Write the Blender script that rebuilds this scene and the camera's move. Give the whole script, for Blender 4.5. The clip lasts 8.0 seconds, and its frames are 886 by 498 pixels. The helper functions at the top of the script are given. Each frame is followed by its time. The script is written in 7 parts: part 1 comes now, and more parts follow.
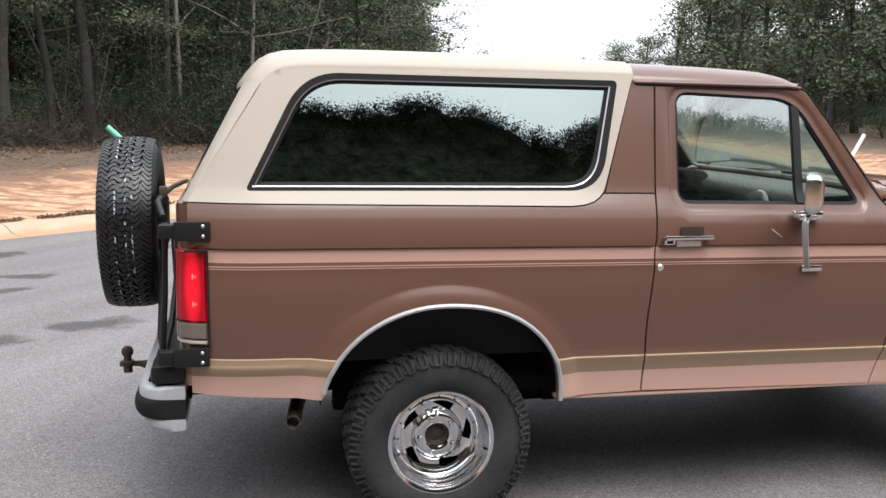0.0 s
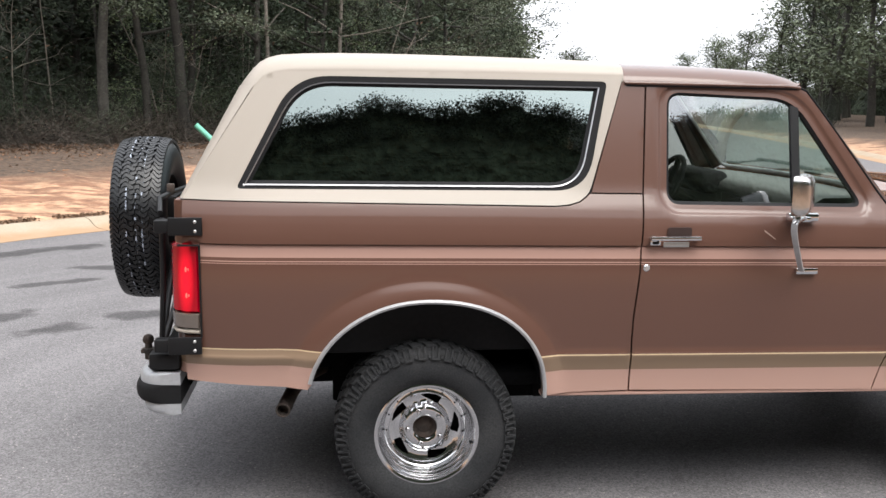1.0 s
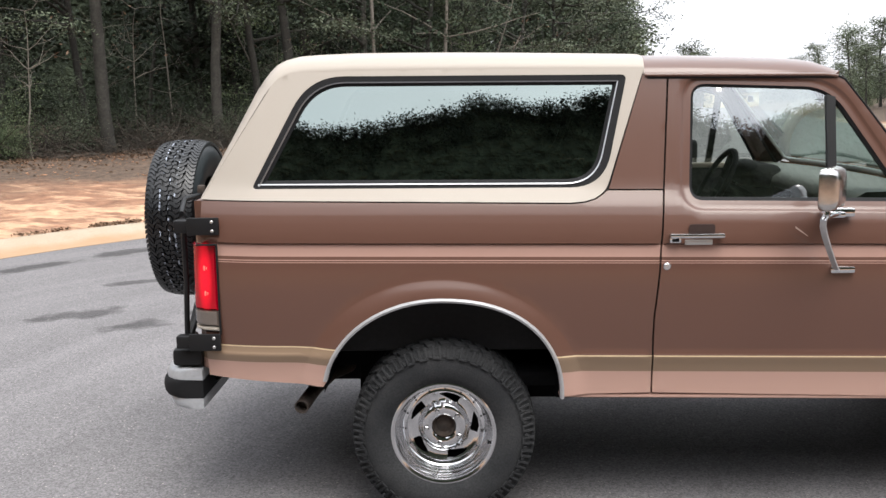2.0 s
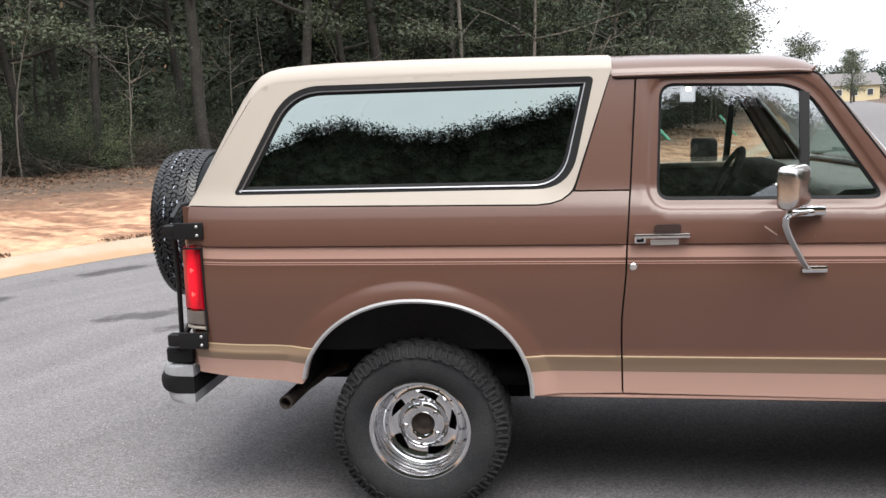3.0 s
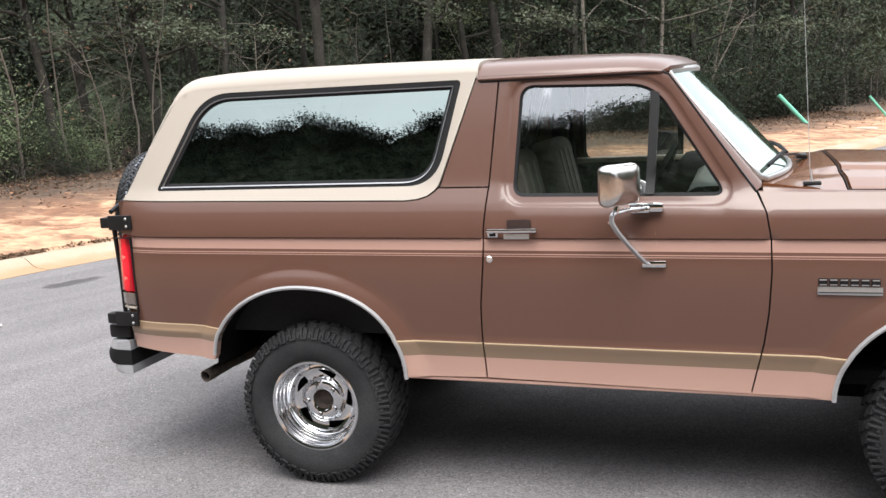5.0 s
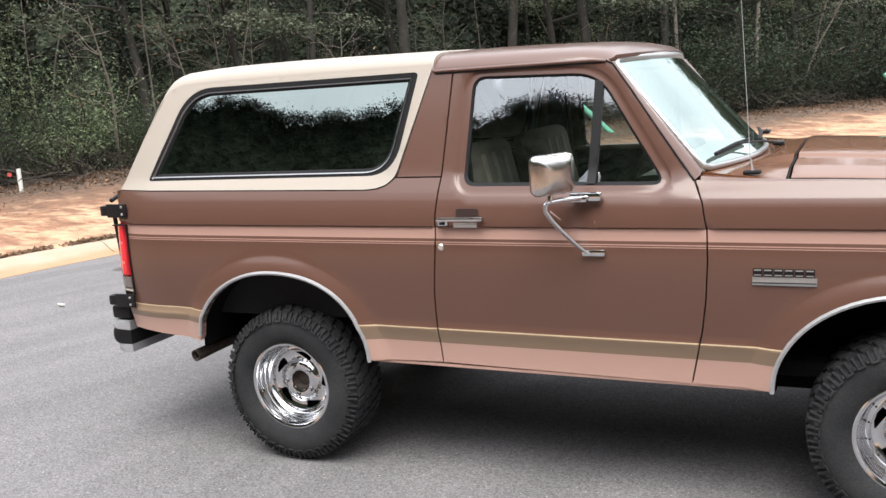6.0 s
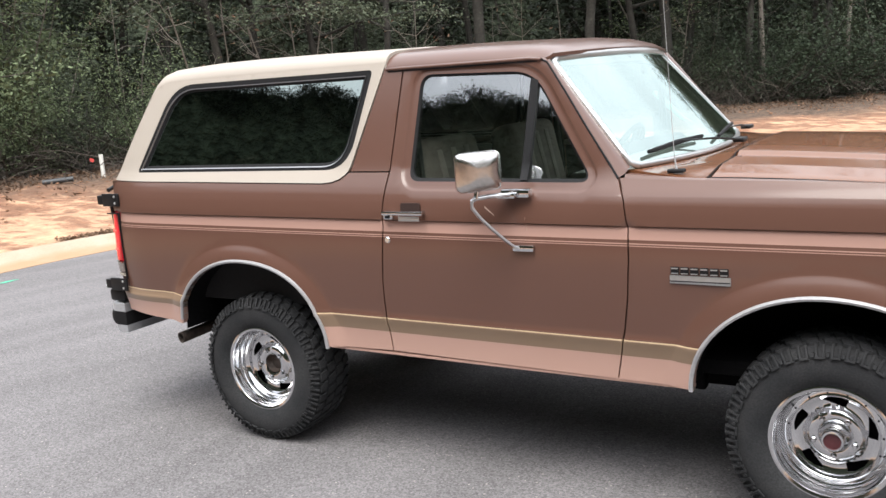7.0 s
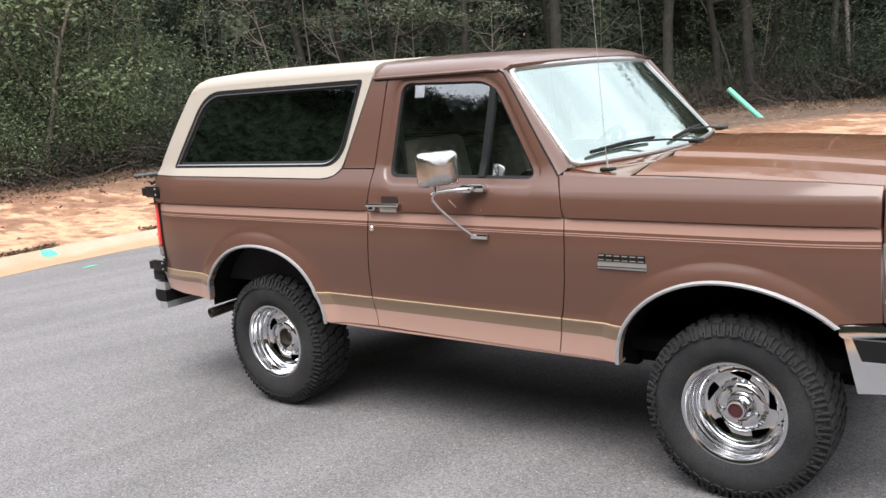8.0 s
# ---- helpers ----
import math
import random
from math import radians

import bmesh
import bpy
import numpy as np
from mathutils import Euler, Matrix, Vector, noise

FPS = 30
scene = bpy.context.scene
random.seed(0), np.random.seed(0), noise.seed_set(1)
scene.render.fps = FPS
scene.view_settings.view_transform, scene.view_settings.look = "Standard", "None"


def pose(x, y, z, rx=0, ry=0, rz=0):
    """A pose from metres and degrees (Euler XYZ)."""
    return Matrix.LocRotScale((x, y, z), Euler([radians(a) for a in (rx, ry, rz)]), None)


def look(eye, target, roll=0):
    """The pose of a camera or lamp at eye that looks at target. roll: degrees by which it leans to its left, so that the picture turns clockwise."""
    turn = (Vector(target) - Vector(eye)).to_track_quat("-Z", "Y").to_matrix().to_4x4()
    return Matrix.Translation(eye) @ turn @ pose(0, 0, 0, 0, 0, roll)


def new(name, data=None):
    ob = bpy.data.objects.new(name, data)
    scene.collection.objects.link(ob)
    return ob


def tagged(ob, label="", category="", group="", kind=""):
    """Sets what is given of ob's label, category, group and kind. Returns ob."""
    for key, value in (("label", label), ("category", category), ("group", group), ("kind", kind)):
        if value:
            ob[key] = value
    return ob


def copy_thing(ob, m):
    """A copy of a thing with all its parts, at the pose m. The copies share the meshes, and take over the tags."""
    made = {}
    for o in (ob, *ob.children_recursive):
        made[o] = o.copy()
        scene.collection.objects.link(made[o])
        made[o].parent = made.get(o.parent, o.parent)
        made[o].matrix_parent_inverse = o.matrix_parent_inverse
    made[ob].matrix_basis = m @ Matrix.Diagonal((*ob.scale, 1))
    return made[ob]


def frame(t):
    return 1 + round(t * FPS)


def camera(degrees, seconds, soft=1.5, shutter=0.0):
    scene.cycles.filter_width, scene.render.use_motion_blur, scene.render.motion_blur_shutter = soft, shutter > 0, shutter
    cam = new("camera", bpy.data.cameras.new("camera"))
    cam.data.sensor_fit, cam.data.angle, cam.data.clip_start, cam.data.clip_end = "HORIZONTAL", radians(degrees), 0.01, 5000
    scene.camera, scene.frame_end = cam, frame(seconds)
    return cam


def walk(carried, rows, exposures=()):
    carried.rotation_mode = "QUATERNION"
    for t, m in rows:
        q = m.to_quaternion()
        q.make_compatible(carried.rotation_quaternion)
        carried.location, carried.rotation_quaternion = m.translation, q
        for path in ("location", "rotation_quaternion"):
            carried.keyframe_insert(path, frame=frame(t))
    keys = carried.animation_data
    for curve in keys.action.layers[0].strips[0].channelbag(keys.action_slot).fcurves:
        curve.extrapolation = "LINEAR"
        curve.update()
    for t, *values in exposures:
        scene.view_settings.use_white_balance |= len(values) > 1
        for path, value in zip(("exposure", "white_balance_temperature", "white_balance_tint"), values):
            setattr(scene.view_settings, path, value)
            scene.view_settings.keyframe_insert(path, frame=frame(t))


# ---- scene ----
cam = camera(51.5, 8.0)
PATH = [
    (0, (-0.707, -3.299, 1.690), (-0.285, -1.37, 1.374), 0.8),
    (0.5, (-0.517, -3.417, 1.695), (-0.182, -1.471, 1.379), 0.7),
    (1, (-0.297, -3.463, 1.711), (-0.082, -1.501, 1.387), 0.6),
    (1.5, (-0.11, -3.444, 1.707), (-0.03, -1.472, 1.381), 0.1),
    (3, (0.668, -3.512, 1.703), (0.387, -1.557, 1.389), -2.3),
    (3.5, (0.94, -3.489, 1.688), (0.546, -1.548, 1.409), -2.3),
    (4, (1.247, -3.534, 1.714), (0.779, -1.613, 1.417), -2.9),
    (4.5, (1.562, -3.557, 1.723), (1.034, -1.654, 1.404), -3.0),
    (6, (2.52, -3.404, 1.712), (1.675, -1.625, 1.366), -4.3),
    (6.5, (2.826, -3.295, 1.703), (1.902, -1.558, 1.341), -4.2),
    (7, (3.145, -3.206, 1.716), (2.113, -1.531, 1.355), -4.5),
    (7.5, (3.603, -3.321, 1.717), (2.455, -1.724, 1.358), -4.8),
    (8, (3.907, -3.333, 1.728), (2.702, -1.777, 1.375), -4.8),
]
EXPOSURES = [(0, 1.32), (1.5, 1.34), (3.0, 1.34), (4.5, 1.54), (6.5, 1.52), (8, 1.47)]
walk(cam, [(t, look(eye, target, roll)) for t, eye, target, roll in PATH], EXPOSURES)

# ---- light and exposure ----
world = bpy.data.worlds.new("overcast_sky")
scene.world = world
world.use_nodes = True
wn, wl = world.node_tree.nodes, world.node_tree.links
sky = wn.new("ShaderNodeTexSky")
sky.sky_type = "NISHITA"
sky.sun_disc = False
sky.sun_elevation, sky.sun_rotation = radians(62.5), radians(158)
sky.air_density, sky.dust_density, sky.ozone_density = 1.3, 5.0, 1.0
soften = wn.new("ShaderNodeHueSaturation")
soften.inputs["Saturation"].default_value = 0.32
wl.new(sky.outputs[0], soften.inputs["Color"])
# a closed cloud layer, twice as bright overhead as near the horizon
geo, sep, grad, cloud = (wn.new(k) for k in ("ShaderNodeNewGeometry", "ShaderNodeSeparateXYZ", "ShaderNodeMapRange", "ShaderNodeMix"))
wl.new(geo.outputs["Position"], sep.inputs[0])
wl.new(sep.outputs["Z"], grad.inputs["Value"])
grad.inputs["From Min"].default_value = 0.36
grad.inputs["To Min"].default_value, grad.inputs["To Max"].default_value = 4.3, 8.4
tone = wn.new("ShaderNodeVectorMath")
tone.operation, tone.inputs[0].default_value = "SCALE", (0.975, 1.0, 1.055)
# soft streaks in the cloud
cl, squash, streak, mulc = (wn.new(k) for k in ("ShaderNodeTexNoise", "ShaderNodeMapping", "ShaderNodeMapRange", "ShaderNodeMath"))
squash.inputs["Scale"].default_value, squash.inputs["Rotation"].default_value = (1.2, 3.4, 3.0), (0, 0, radians(25))
cl.inputs["Scale"].default_value, cl.inputs["Detail"].default_value = 1.6, 4.0
streak.inputs["From Min"].default_value, streak.inputs["From Max"].default_value = 0.3, 0.7
streak.inputs["To Min"].default_value, streak.inputs["To Max"].default_value = 0.8, 1.2
mulc.operation = "MULTIPLY"
wl.new(geo.outputs["Position"], squash.inputs["Vector"])
wl.new(squash.outputs[0], cl.inputs["Vector"])
wl.new(cl.outputs["Fac"], streak.inputs["Value"])
wl.new(grad.outputs[0], mulc.inputs[0])
wl.new(streak.outputs[0], mulc.inputs[1])
wl.new(mulc.outputs[0], tone.inputs["Scale"])
cloud.data_type = "RGBA"
cloud.inputs["Factor"].default_value = 0.8
wl.new(soften.outputs[0], cloud.inputs["A"])
wl.new(tone.outputs[0], cloud.inputs["B"])
wl.new(cloud.outputs["Result"], wn["Background"].inputs["Color"])
wn["Background"].inputs["Strength"].default_value = 0.15

sun = new("sun", bpy.data.lights.new("sun", "SUN"))
sun.data.energy, sun.data.angle, sun.data.color = 1.25, radians(40), (1.0, 0.96, 0.9)
sun.matrix_world = look((0, 0, 30), (-5.5, 14.5, 0))


# ---- node helpers and materials ----
def material(name, color, rough=0.6, metal=0.0, vary=0.12, scale=6.0, bump=0.0, bump_scale=60.0, coat=0.0, second=None,
             spread=0.5, rand=0.0, island=0.0, spec=0.5):
    """Noise at two scales over a base colour; second: a colour that the larger noise brings in."""
    m = bpy.data.materials.new(name)
    m.use_nodes = True
    nt = m.node_tree
    n, l = nt.nodes, nt.links
    bsdf = n["Principled BSDF"]
    co = n.new("ShaderNodeTexCoord")
    big = n.new("ShaderNodeTexNoise")
    big.inputs["Scale"].default_value, big.inputs["Detail"].default_value = scale, 6.0
    fine = n.new("ShaderNodeTexNoise")
    fine.inputs["Scale"].default_value, fine.inputs["Detail"].default_value = bump_scale, 4.0
    l.new(co.outputs["Object"], big.inputs["Vector"])
    l.new(co.outputs["Object"], fine.inputs["Vector"])
    ramp = n.new("ShaderNodeMapRange")
    ramp.inputs["From Min"].default_value, ramp.inputs["From Max"].default_value = 0.5 - spread * 0.4, 0.5 + spread * 0.4
    l.new(big.outputs["Fac"], ramp.inputs["Value"])
    mix = n.new("ShaderNodeMix")
    mix.data_type = "RGBA"
    mix.inputs["A"].default_value = (*color, 1)
    mix.inputs["B"].default_value = (*(second or [c * (1 - vary) for c in color]), 1)
    l.new(ramp.outputs[0], mix.inputs["Factor"])
    value = n.new("ShaderNodeHueSaturation")
    l.new(mix.outputs["Result"], value.inputs["Color"])
    add = n.new("ShaderNodeMapRange")
    add.inputs["From Min"].default_value, add.inputs["From Max"].default_value = 0.3, 0.7
    add.inputs["To Min"].default_value, add.inputs["To Max"].default_value = 1 - vary, 1 + vary
    l.new(fine.outputs["Fac"], add.inputs["Value"])
    last = add.outputs[0]
    for amount, node, out in ((rand, "ShaderNodeObjectInfo", "Random"), (island, "ShaderNodeNewGeometry", "Random Per Island")):
        if amount:
            info, r, mul = n.new(node), n.new("ShaderNodeMapRange"), n.new("ShaderNodeMath")
            r.inputs["To Min"].default_value, r.inputs["To Max"].default_value = 1 - amount, 1 + amount
            mul.operation = "MULTIPLY"
            l.new(info.outputs[out], r.inputs["Value"])
            l.new(last, mul.inputs[0])
            l.new(r.outputs[0], mul.inputs[1])
            last = mul.outputs[0]
    l.new(last, value.inputs["Value"])
    l.new(value.outputs[0], bsdf.inputs["Base Color"])
    bsdf.inputs["Roughness"].default_value, bsdf.inputs["Metallic"].default_value = rough, metal
    bsdf.inputs["Coat Weight"].default_value, bsdf.inputs["Coat Roughness"].default_value = coat, 0.09
    bsdf.inputs["Specular IOR Level"].default_value = spec
    if bump:
        b = n.new("ShaderNodeBump")
        b.inputs["Strength"].default_value, b.inputs["Distance"].default_value = 1.0, bump
        l.new(fine.outputs["Fac"], b.inputs["Height"])
        l.new(b.outputs[0], bsdf.inputs["Normal"])
    return m


RAKE = 0.011  # the body sits a little nose-down
BROWN, COPPER, TAN = (0.104, 0.0508, 0.0366), (0.355, 0.218, 0.180), (0.225, 0.155, 0.104)


def two_tone(name):
    """Body paint: brown with a copper band, two pinstripes, a tan band topped by a painted ridge highlight, and a
    copper rocker, by height on the body.
    """
    m = material(name, BROWN, rough=0.42, vary=0.03, scale=2.5, bump_scale=900.0, coat=0.7, spec=0.2)
    n, l = m.node_tree.nodes, m.node_tree.links
    bsdf, value = n["Principled BSDF"], [x for x in n if x.bl_idname == "ShaderNodeHueSaturation"][0]
    co, sep = n.new("ShaderNodeTexCoord"), n.new("ShaderNodeSeparateXYZ")
    l.new(co.outputs["Object"], sep.inputs[0])
    up = n.new("ShaderNodeMath")
    up.operation, up.inputs[1].default_value = "MULTIPLY_ADD", RAKE
    l.new(sep.outputs["X"], up.inputs[0])
    l.new(sep.outputs["Z"], up.inputs[2])
    # the lower bands climb a little behind the rear wheel
    climb = n.new("ShaderNodeMapRange")
    climb.inputs["From Min"].default_value, climb.inputs["From Max"].default_value = -0.55, 0.2
    climb.inputs["To Min"].default_value, climb.inputs["To Max"].default_value = -0.033, 0.0
    l.new(sep.outputs["X"], climb.inputs["Value"])
    low = n.new("ShaderNodeMath")
    l.new(up.outputs[0], low.inputs[0])
    l.new(climb.outputs[0], low.inputs[1])

    def between(h, a, b):
        ends = []
        for op, lim in (("GREATER_THAN", a), ("LESS_THAN", b)):
            q = n.new("ShaderNodeMath")
            q.operation, q.inputs[1].default_value = op, lim
            l.new(h.outputs[0], q.inputs[0])
            ends.append(q)
        both = n.new("ShaderNodeMath")
        both.operation = "MULTIPLY"
        l.new(ends[0].outputs[0], both.inputs[0])
        l.new(ends[1].outputs[0], both.inputs[1])
        return both
    last = value.outputs[0]
    for h, a, b, c in ((up, 1.124, 1.170, COPPER), (up, 1.108, 1.112, COPPER), (up, 1.1, 1.103, COPPER),
                       # the pale line on the tan band's edge is the ridge's highlight, painted in
                       (low, 0.668, 0.733, TAN), (low, 0.7315, 0.7365, (0.55, 0.42, 0.27)), (low, 0.0, 0.668, (0.47, 0.295, 0.24))):
        mx = n.new("ShaderNodeMix")
        mx.data_type = "RGBA"
        mx.inputs["B"].default_value = (*c, 1)
        l.new(between(h, a, b).outputs[0], mx.inputs["Factor"])
        l.new(last, mx.inputs["A"])
        last = mx.outputs["Result"]
    l.new(last, bsdf.inputs["Base Color"])
    return m


def glass(name, tint, mirror, sheen=(1, 1, 1)):
    """A clear pane: tinted see-through with a reflection that grows towards grazing angles."""
    m = bpy.data.materials.new(name)
    m.use_nodes = True
    n, l = m.node_tree.nodes, m.node_tree.links
    n.remove(n["Principled BSDF"])
    clear, shine, mix, lw = (n.new(k) for k in ("ShaderNodeBsdfTransparent", "ShaderNodeBsdfGlossy", "ShaderNodeMixShader", "ShaderNodeLayerWeight"))
    clear.inputs[0].default_value = (*tint, 1)
    shine.inputs["Roughness"].default_value = 0.0
    shine.inputs["Color"].default_value = (*sheen, 1)
    lw.inputs["Blend"].default_value = 0.5
    p, s = n.new("ShaderNodeMath"), n.new("ShaderNodeMath")
    p.operation, p.inputs[1].default_value = "POWER", 4.0
    s.operation, s.inputs[1].default_value, s.inputs[2].default_value = "MULTIPLY_ADD", 1 - mirror, mirror
    l.new(lw.outputs["Facing"], p.inputs[0])
    l.new(p.outputs[0], s.inputs[0])
    l.new(s.outputs[0], mix.inputs[0])
    l.new(clear.outputs[0], mix.inputs[1])
    l.new(shine.outputs[0], mix.inputs[2])
    l.new(mix.outputs[0], n["Material Output"].inputs["Surface"])
    return m


def lamp_plastic(name, color, rough=0.12):
    m = material(name, color, rough=rough, vary=0.06, scale=8.0, bump=0.0006, bump_scale=160.0, coat=0.6)
    return m


PAINT = two_tone("two_tone_brown_paint")
ROOF_PAINT = material("brown_paint", BROWN, rough=0.4, vary=0.03, scale=2.5, bump_scale=900.0, coat=0.75, spec=0.25)
# Body brown shifted golden in its colour for the tone of the hood's reflections.
HOOD_PAINT = material("reflection_tinted_hood_paint", (0.150, 0.060, 0.027), rough=0.35, vary=0.04, scale=1.5, second=(0.135, 0.055, 0.027), bump_scale=900.0, coat=0.8, spec=0.05)
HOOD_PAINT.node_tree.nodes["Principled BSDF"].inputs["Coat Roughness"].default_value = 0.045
for old_paint in (PAINT, ROOF_PAINT):
    old_paint.node_tree.nodes["Principled BSDF"].inputs["Coat Roughness"].default_value = 0.15
CREAM = material("cream_paint", (0.372, 0.332, 0.288), rough=0.5, vary=0.04, scale=2.0, bump_scale=700.0, coat=0.12, spec=0.35)
CHROME = material("chrome", (0.64, 0.645, 0.66), rough=0.11, metal=1.0, vary=0.03, scale=7.0)
WORN_CHROME = material("worn_chrome", (0.62, 0.61, 0.6), rough=0.22, metal=1.0, vary=0.10, scale=9.0, second=(0.5, 0.47, 0.44), spread=0.7)
SILL = material("pale_interior_plastic", (0.30, 0.26, 0.21), rough=0.6, vary=0.06)
TRIM = material("window_bright_trim", (0.36, 0.36, 0.37), rough=0.3, metal=0.9, vary=0.06, scale=5.0)
ALLOY = material("silver_bumper_paint", (0.40, 0.41, 0.43), rough=0.38, metal=0.3, vary=0.08, scale=6.0)
LIP = material("wheel_lip_metal", (0.42, 0.42, 0.43), rough=0.32, metal=0.35, vary=0.06, scale=5.0)
BRIGHT = material("bright_trim", (0.5, 0.5, 0.5), rough=0.28, metal=0.8, vary=0.06, scale=5.0)
RUBBER = material("tyre_rubber", (0.0125, 0.0135, 0.0155), rough=0.8, vary=0.3, scale=6.0, second=(0.034, 0.0345, 0.036), bump=0.001, bump_scale=140.0, spec=0.3)
NEW_RUBBER = material("spare_rubber", (0.0045, 0.0052, 0.007), rough=0.40, vary=0.15, scale=9.0, bump=0.0006, bump_scale=160.0)
SEAL = material("black_seal", (0.010, 0.010, 0.011), rough=0.7, vary=0.1, spec=0.2)
BLACK = material("black_metal", (0.010, 0.010, 0.011), rough=0.45, vary=0.15, scale=9.0, spec=0.25, bump=0.0004, bump_scale=200.0)
# Dark underside, its colour pushed near black for the shade there.
UNDER = material("underbody_shade_black", (0.005, 0.005, 0.0055), rough=0.9, vary=0.3, scale=5.0, spec=0.08)
RUST = material("rusty_steel", (0.075, 0.05, 0.038), rough=0.75, metal=0.4, vary=0.3, scale=14.0, second=(0.05, 0.045, 0.042), bump=0.0008)
DARK_TRIM = material("dark_interior", (0.016, 0.016, 0.017), rough=0.8, vary=0.12, spec=0.2)
DASH = material("dash_vinyl", (0.16, 0.17, 0.16), rough=0.55, vary=0.06, bump=0.0005, bump_scale=300.0)
CLOTH = material("seat_cloth", (0.13, 0.115, 0.097), rough=0.95, vary=0.12, scale=9.0, bump=0.001, bump_scale=260.0)
SEAT_STRIPE = material("seat_stripe_cloth", (0.20, 0.18, 0.155), rough=0.95, vary=0.1, bump=0.001, bump_scale=260.0)
LINER = material("headliner", (0.2, 0.18, 0.155), rough=0.95, vary=0.05)
RED_LENS = lamp_plastic("red_lens", (0.33, 0.001, 0.012))
RED_LENS.node_tree.nodes["Principled BSDF"].inputs["Specular IOR Level"].default_value = 0.2
RED_LENS.node_tree.nodes["Principled BSDF"].inputs["Coat Weight"].default_value = 0.12


def lit_lens():
    """The lit bulbs shine through the red lens and fade round them."""
    n, l = RED_LENS.node_tree.nodes, RED_LENS.node_tree.links
    co, sep, dx, dz, both, fade, power = (n.new(k) for k in ("ShaderNodeTexCoord", "ShaderNodeSeparateXYZ", "ShaderNodeMath", "ShaderNodeMath", "ShaderNodeMath", "ShaderNodeMapRange", "ShaderNodeMath"))
    l.new(co.outputs["Object"], sep.inputs[0])
    for node, out, mid, size in ((dx, "X", -0.893, 0.034), (dz, "Z", 1.045, 0.16)):
        sub, sq = n.new("ShaderNodeMath"), n.new("ShaderNodeMath")
        sub.operation, sub.inputs[1].default_value = "SUBTRACT", mid
        sq.operation, sq.inputs[1].default_value = "DIVIDE", size
        l.new(sep.outputs[out], sub.inputs[0])
        l.new(sub.outputs[0], sq.inputs[0])
        node.operation, node.inputs[1].default_value = "POWER", 2.0
        ab = n.new("ShaderNodeMath")
        ab.operation = "ABSOLUTE"
        l.new(sq.outputs[0], ab.inputs[0])
        l.new(ab.outputs[0], node.inputs[0])
    l.new(dx.outputs[0], both.inputs[0])
    l.new(dz.outputs[0], both.inputs[1])
    l.new(both.outputs[0], fade.inputs["Value"])
    fade.inputs["To Min"].default_value, fade.inputs["To Max"].default_value = 1.0, 0.0
    power.operation, power.inputs[1].default_value = "MULTIPLY", 0.34
    l.new(fade.outputs[0], power.inputs[0])
    bsdf = n["Principled BSDF"]
    bsdf.inputs["Emission Color"].default_value = (1.0, 0.012, 0.03, 1)
    l.new(power.outputs[0], bsdf.inputs["Emission Strength"])


lit_lens()
CLEAR_LENS = lamp_plastic("clear_lens", (0.13, 0.105, 0.09), 0.2)
BULB = bpy.data.materials.new("bulb_glow")
BULB.use_nodes = True
BULB.node_tree.nodes["Principled BSDF"].inputs["Base Color"].default_value = (0.5, 0.02, 0.01, 1)
BULB.node_tree.nodes["Principled BSDF"].inputs["Emission Color"].default_value = (1.0, 0.13, 0.11, 1)
BULB.node_tree.nodes["Principled BSDF"].inputs["Emission Strength"].default_value = 0.55
AMBER_LENS = lamp_plastic("amber_lens", (0.5, 0.16, 0.03))
TINTED = glass("tinted_glass", (0.03, 0.033, 0.033), 0.32, (0.86, 1.0, 0.97))
SIDE_GLASS = glass("side_glass", (0.90, 0.95, 0.92), 0.26, (0.93, 0.97, 1.0))
SCREEN_GLASS = glass("windscreen_glass", (0.80, 0.88, 0.84), 0.40, (0.84, 1.0, 0.97))


def tread_lines():
    """Broken pale lines round the unused tread."""
    n, l = NEW_RUBBER.node_tree.nodes, NEW_RUBBER.node_tree.links
    bsdf, value = n["Principled BSDF"], [q for q in n if q.bl_idname == "ShaderNodeHueSaturation"][0]
    co, sep, nz, cut = n.new("ShaderNodeTexCoord"), n.new("ShaderNodeSeparateXYZ"), n.new("ShaderNodeTexNoise"), n.new("ShaderNodeMath")
    l.new(co.outputs["Object"], sep.inputs[0])
    l.new(co.outputs["Object"], nz.inputs["Vector"])
    nz.inputs["Scale"].default_value, nz.inputs["Detail"].default_value = 34.0, 3.0
    cut.operation, cut.inputs[1].default_value = "GREATER_THAN", 0.55
    l.new(nz.outputs["Fac"], cut.inputs[0])
    last = value.outputs[0]
    for y in (-0.034, 0.005, 0.030):
        near, both, mx = n.new("ShaderNodeMath"), n.new("ShaderNodeMath"), n.new("ShaderNodeMix")
        near.operation, near.inputs[1].default_value, near.inputs[2].default_value = "COMPARE", y, 0.003
        l.new(sep.outputs["Y"], near.inputs[0])
        both.operation = "MULTIPLY"
        l.new(near.outputs[0], both.inputs[0])
        l.new(cut.outputs[0], both.inputs[1])
        mx.data_type, mx.inputs["B"].default_value = "RGBA", (0.34, 0.38, 0.46, 1)
        l.new(both.outputs[0], mx.inputs["Factor"])
        l.new(last, mx.inputs["A"])
        last = mx.outputs["Result"]
    l.new(last, bsdf.inputs["Base Color"])


tread_lines()


# ---- mesh helpers ----
def mesh_ob(name, verts, faces, mat, parent=None, label="", smooth=35):
    me = bpy.data.meshes.new(name)
    me.from_pydata([tuple(map(float, v)) for v in verts], [], [tuple(map(int, f)) for f in faces])
    me.materials.append(mat)
    if smooth:
        me.shade_smooth()
        me.set_sharp_from_angle(angle=radians(smooth))
    me.update()
    ob = new(name, me)
    ob.parent = parent
    return tagged(ob, label)


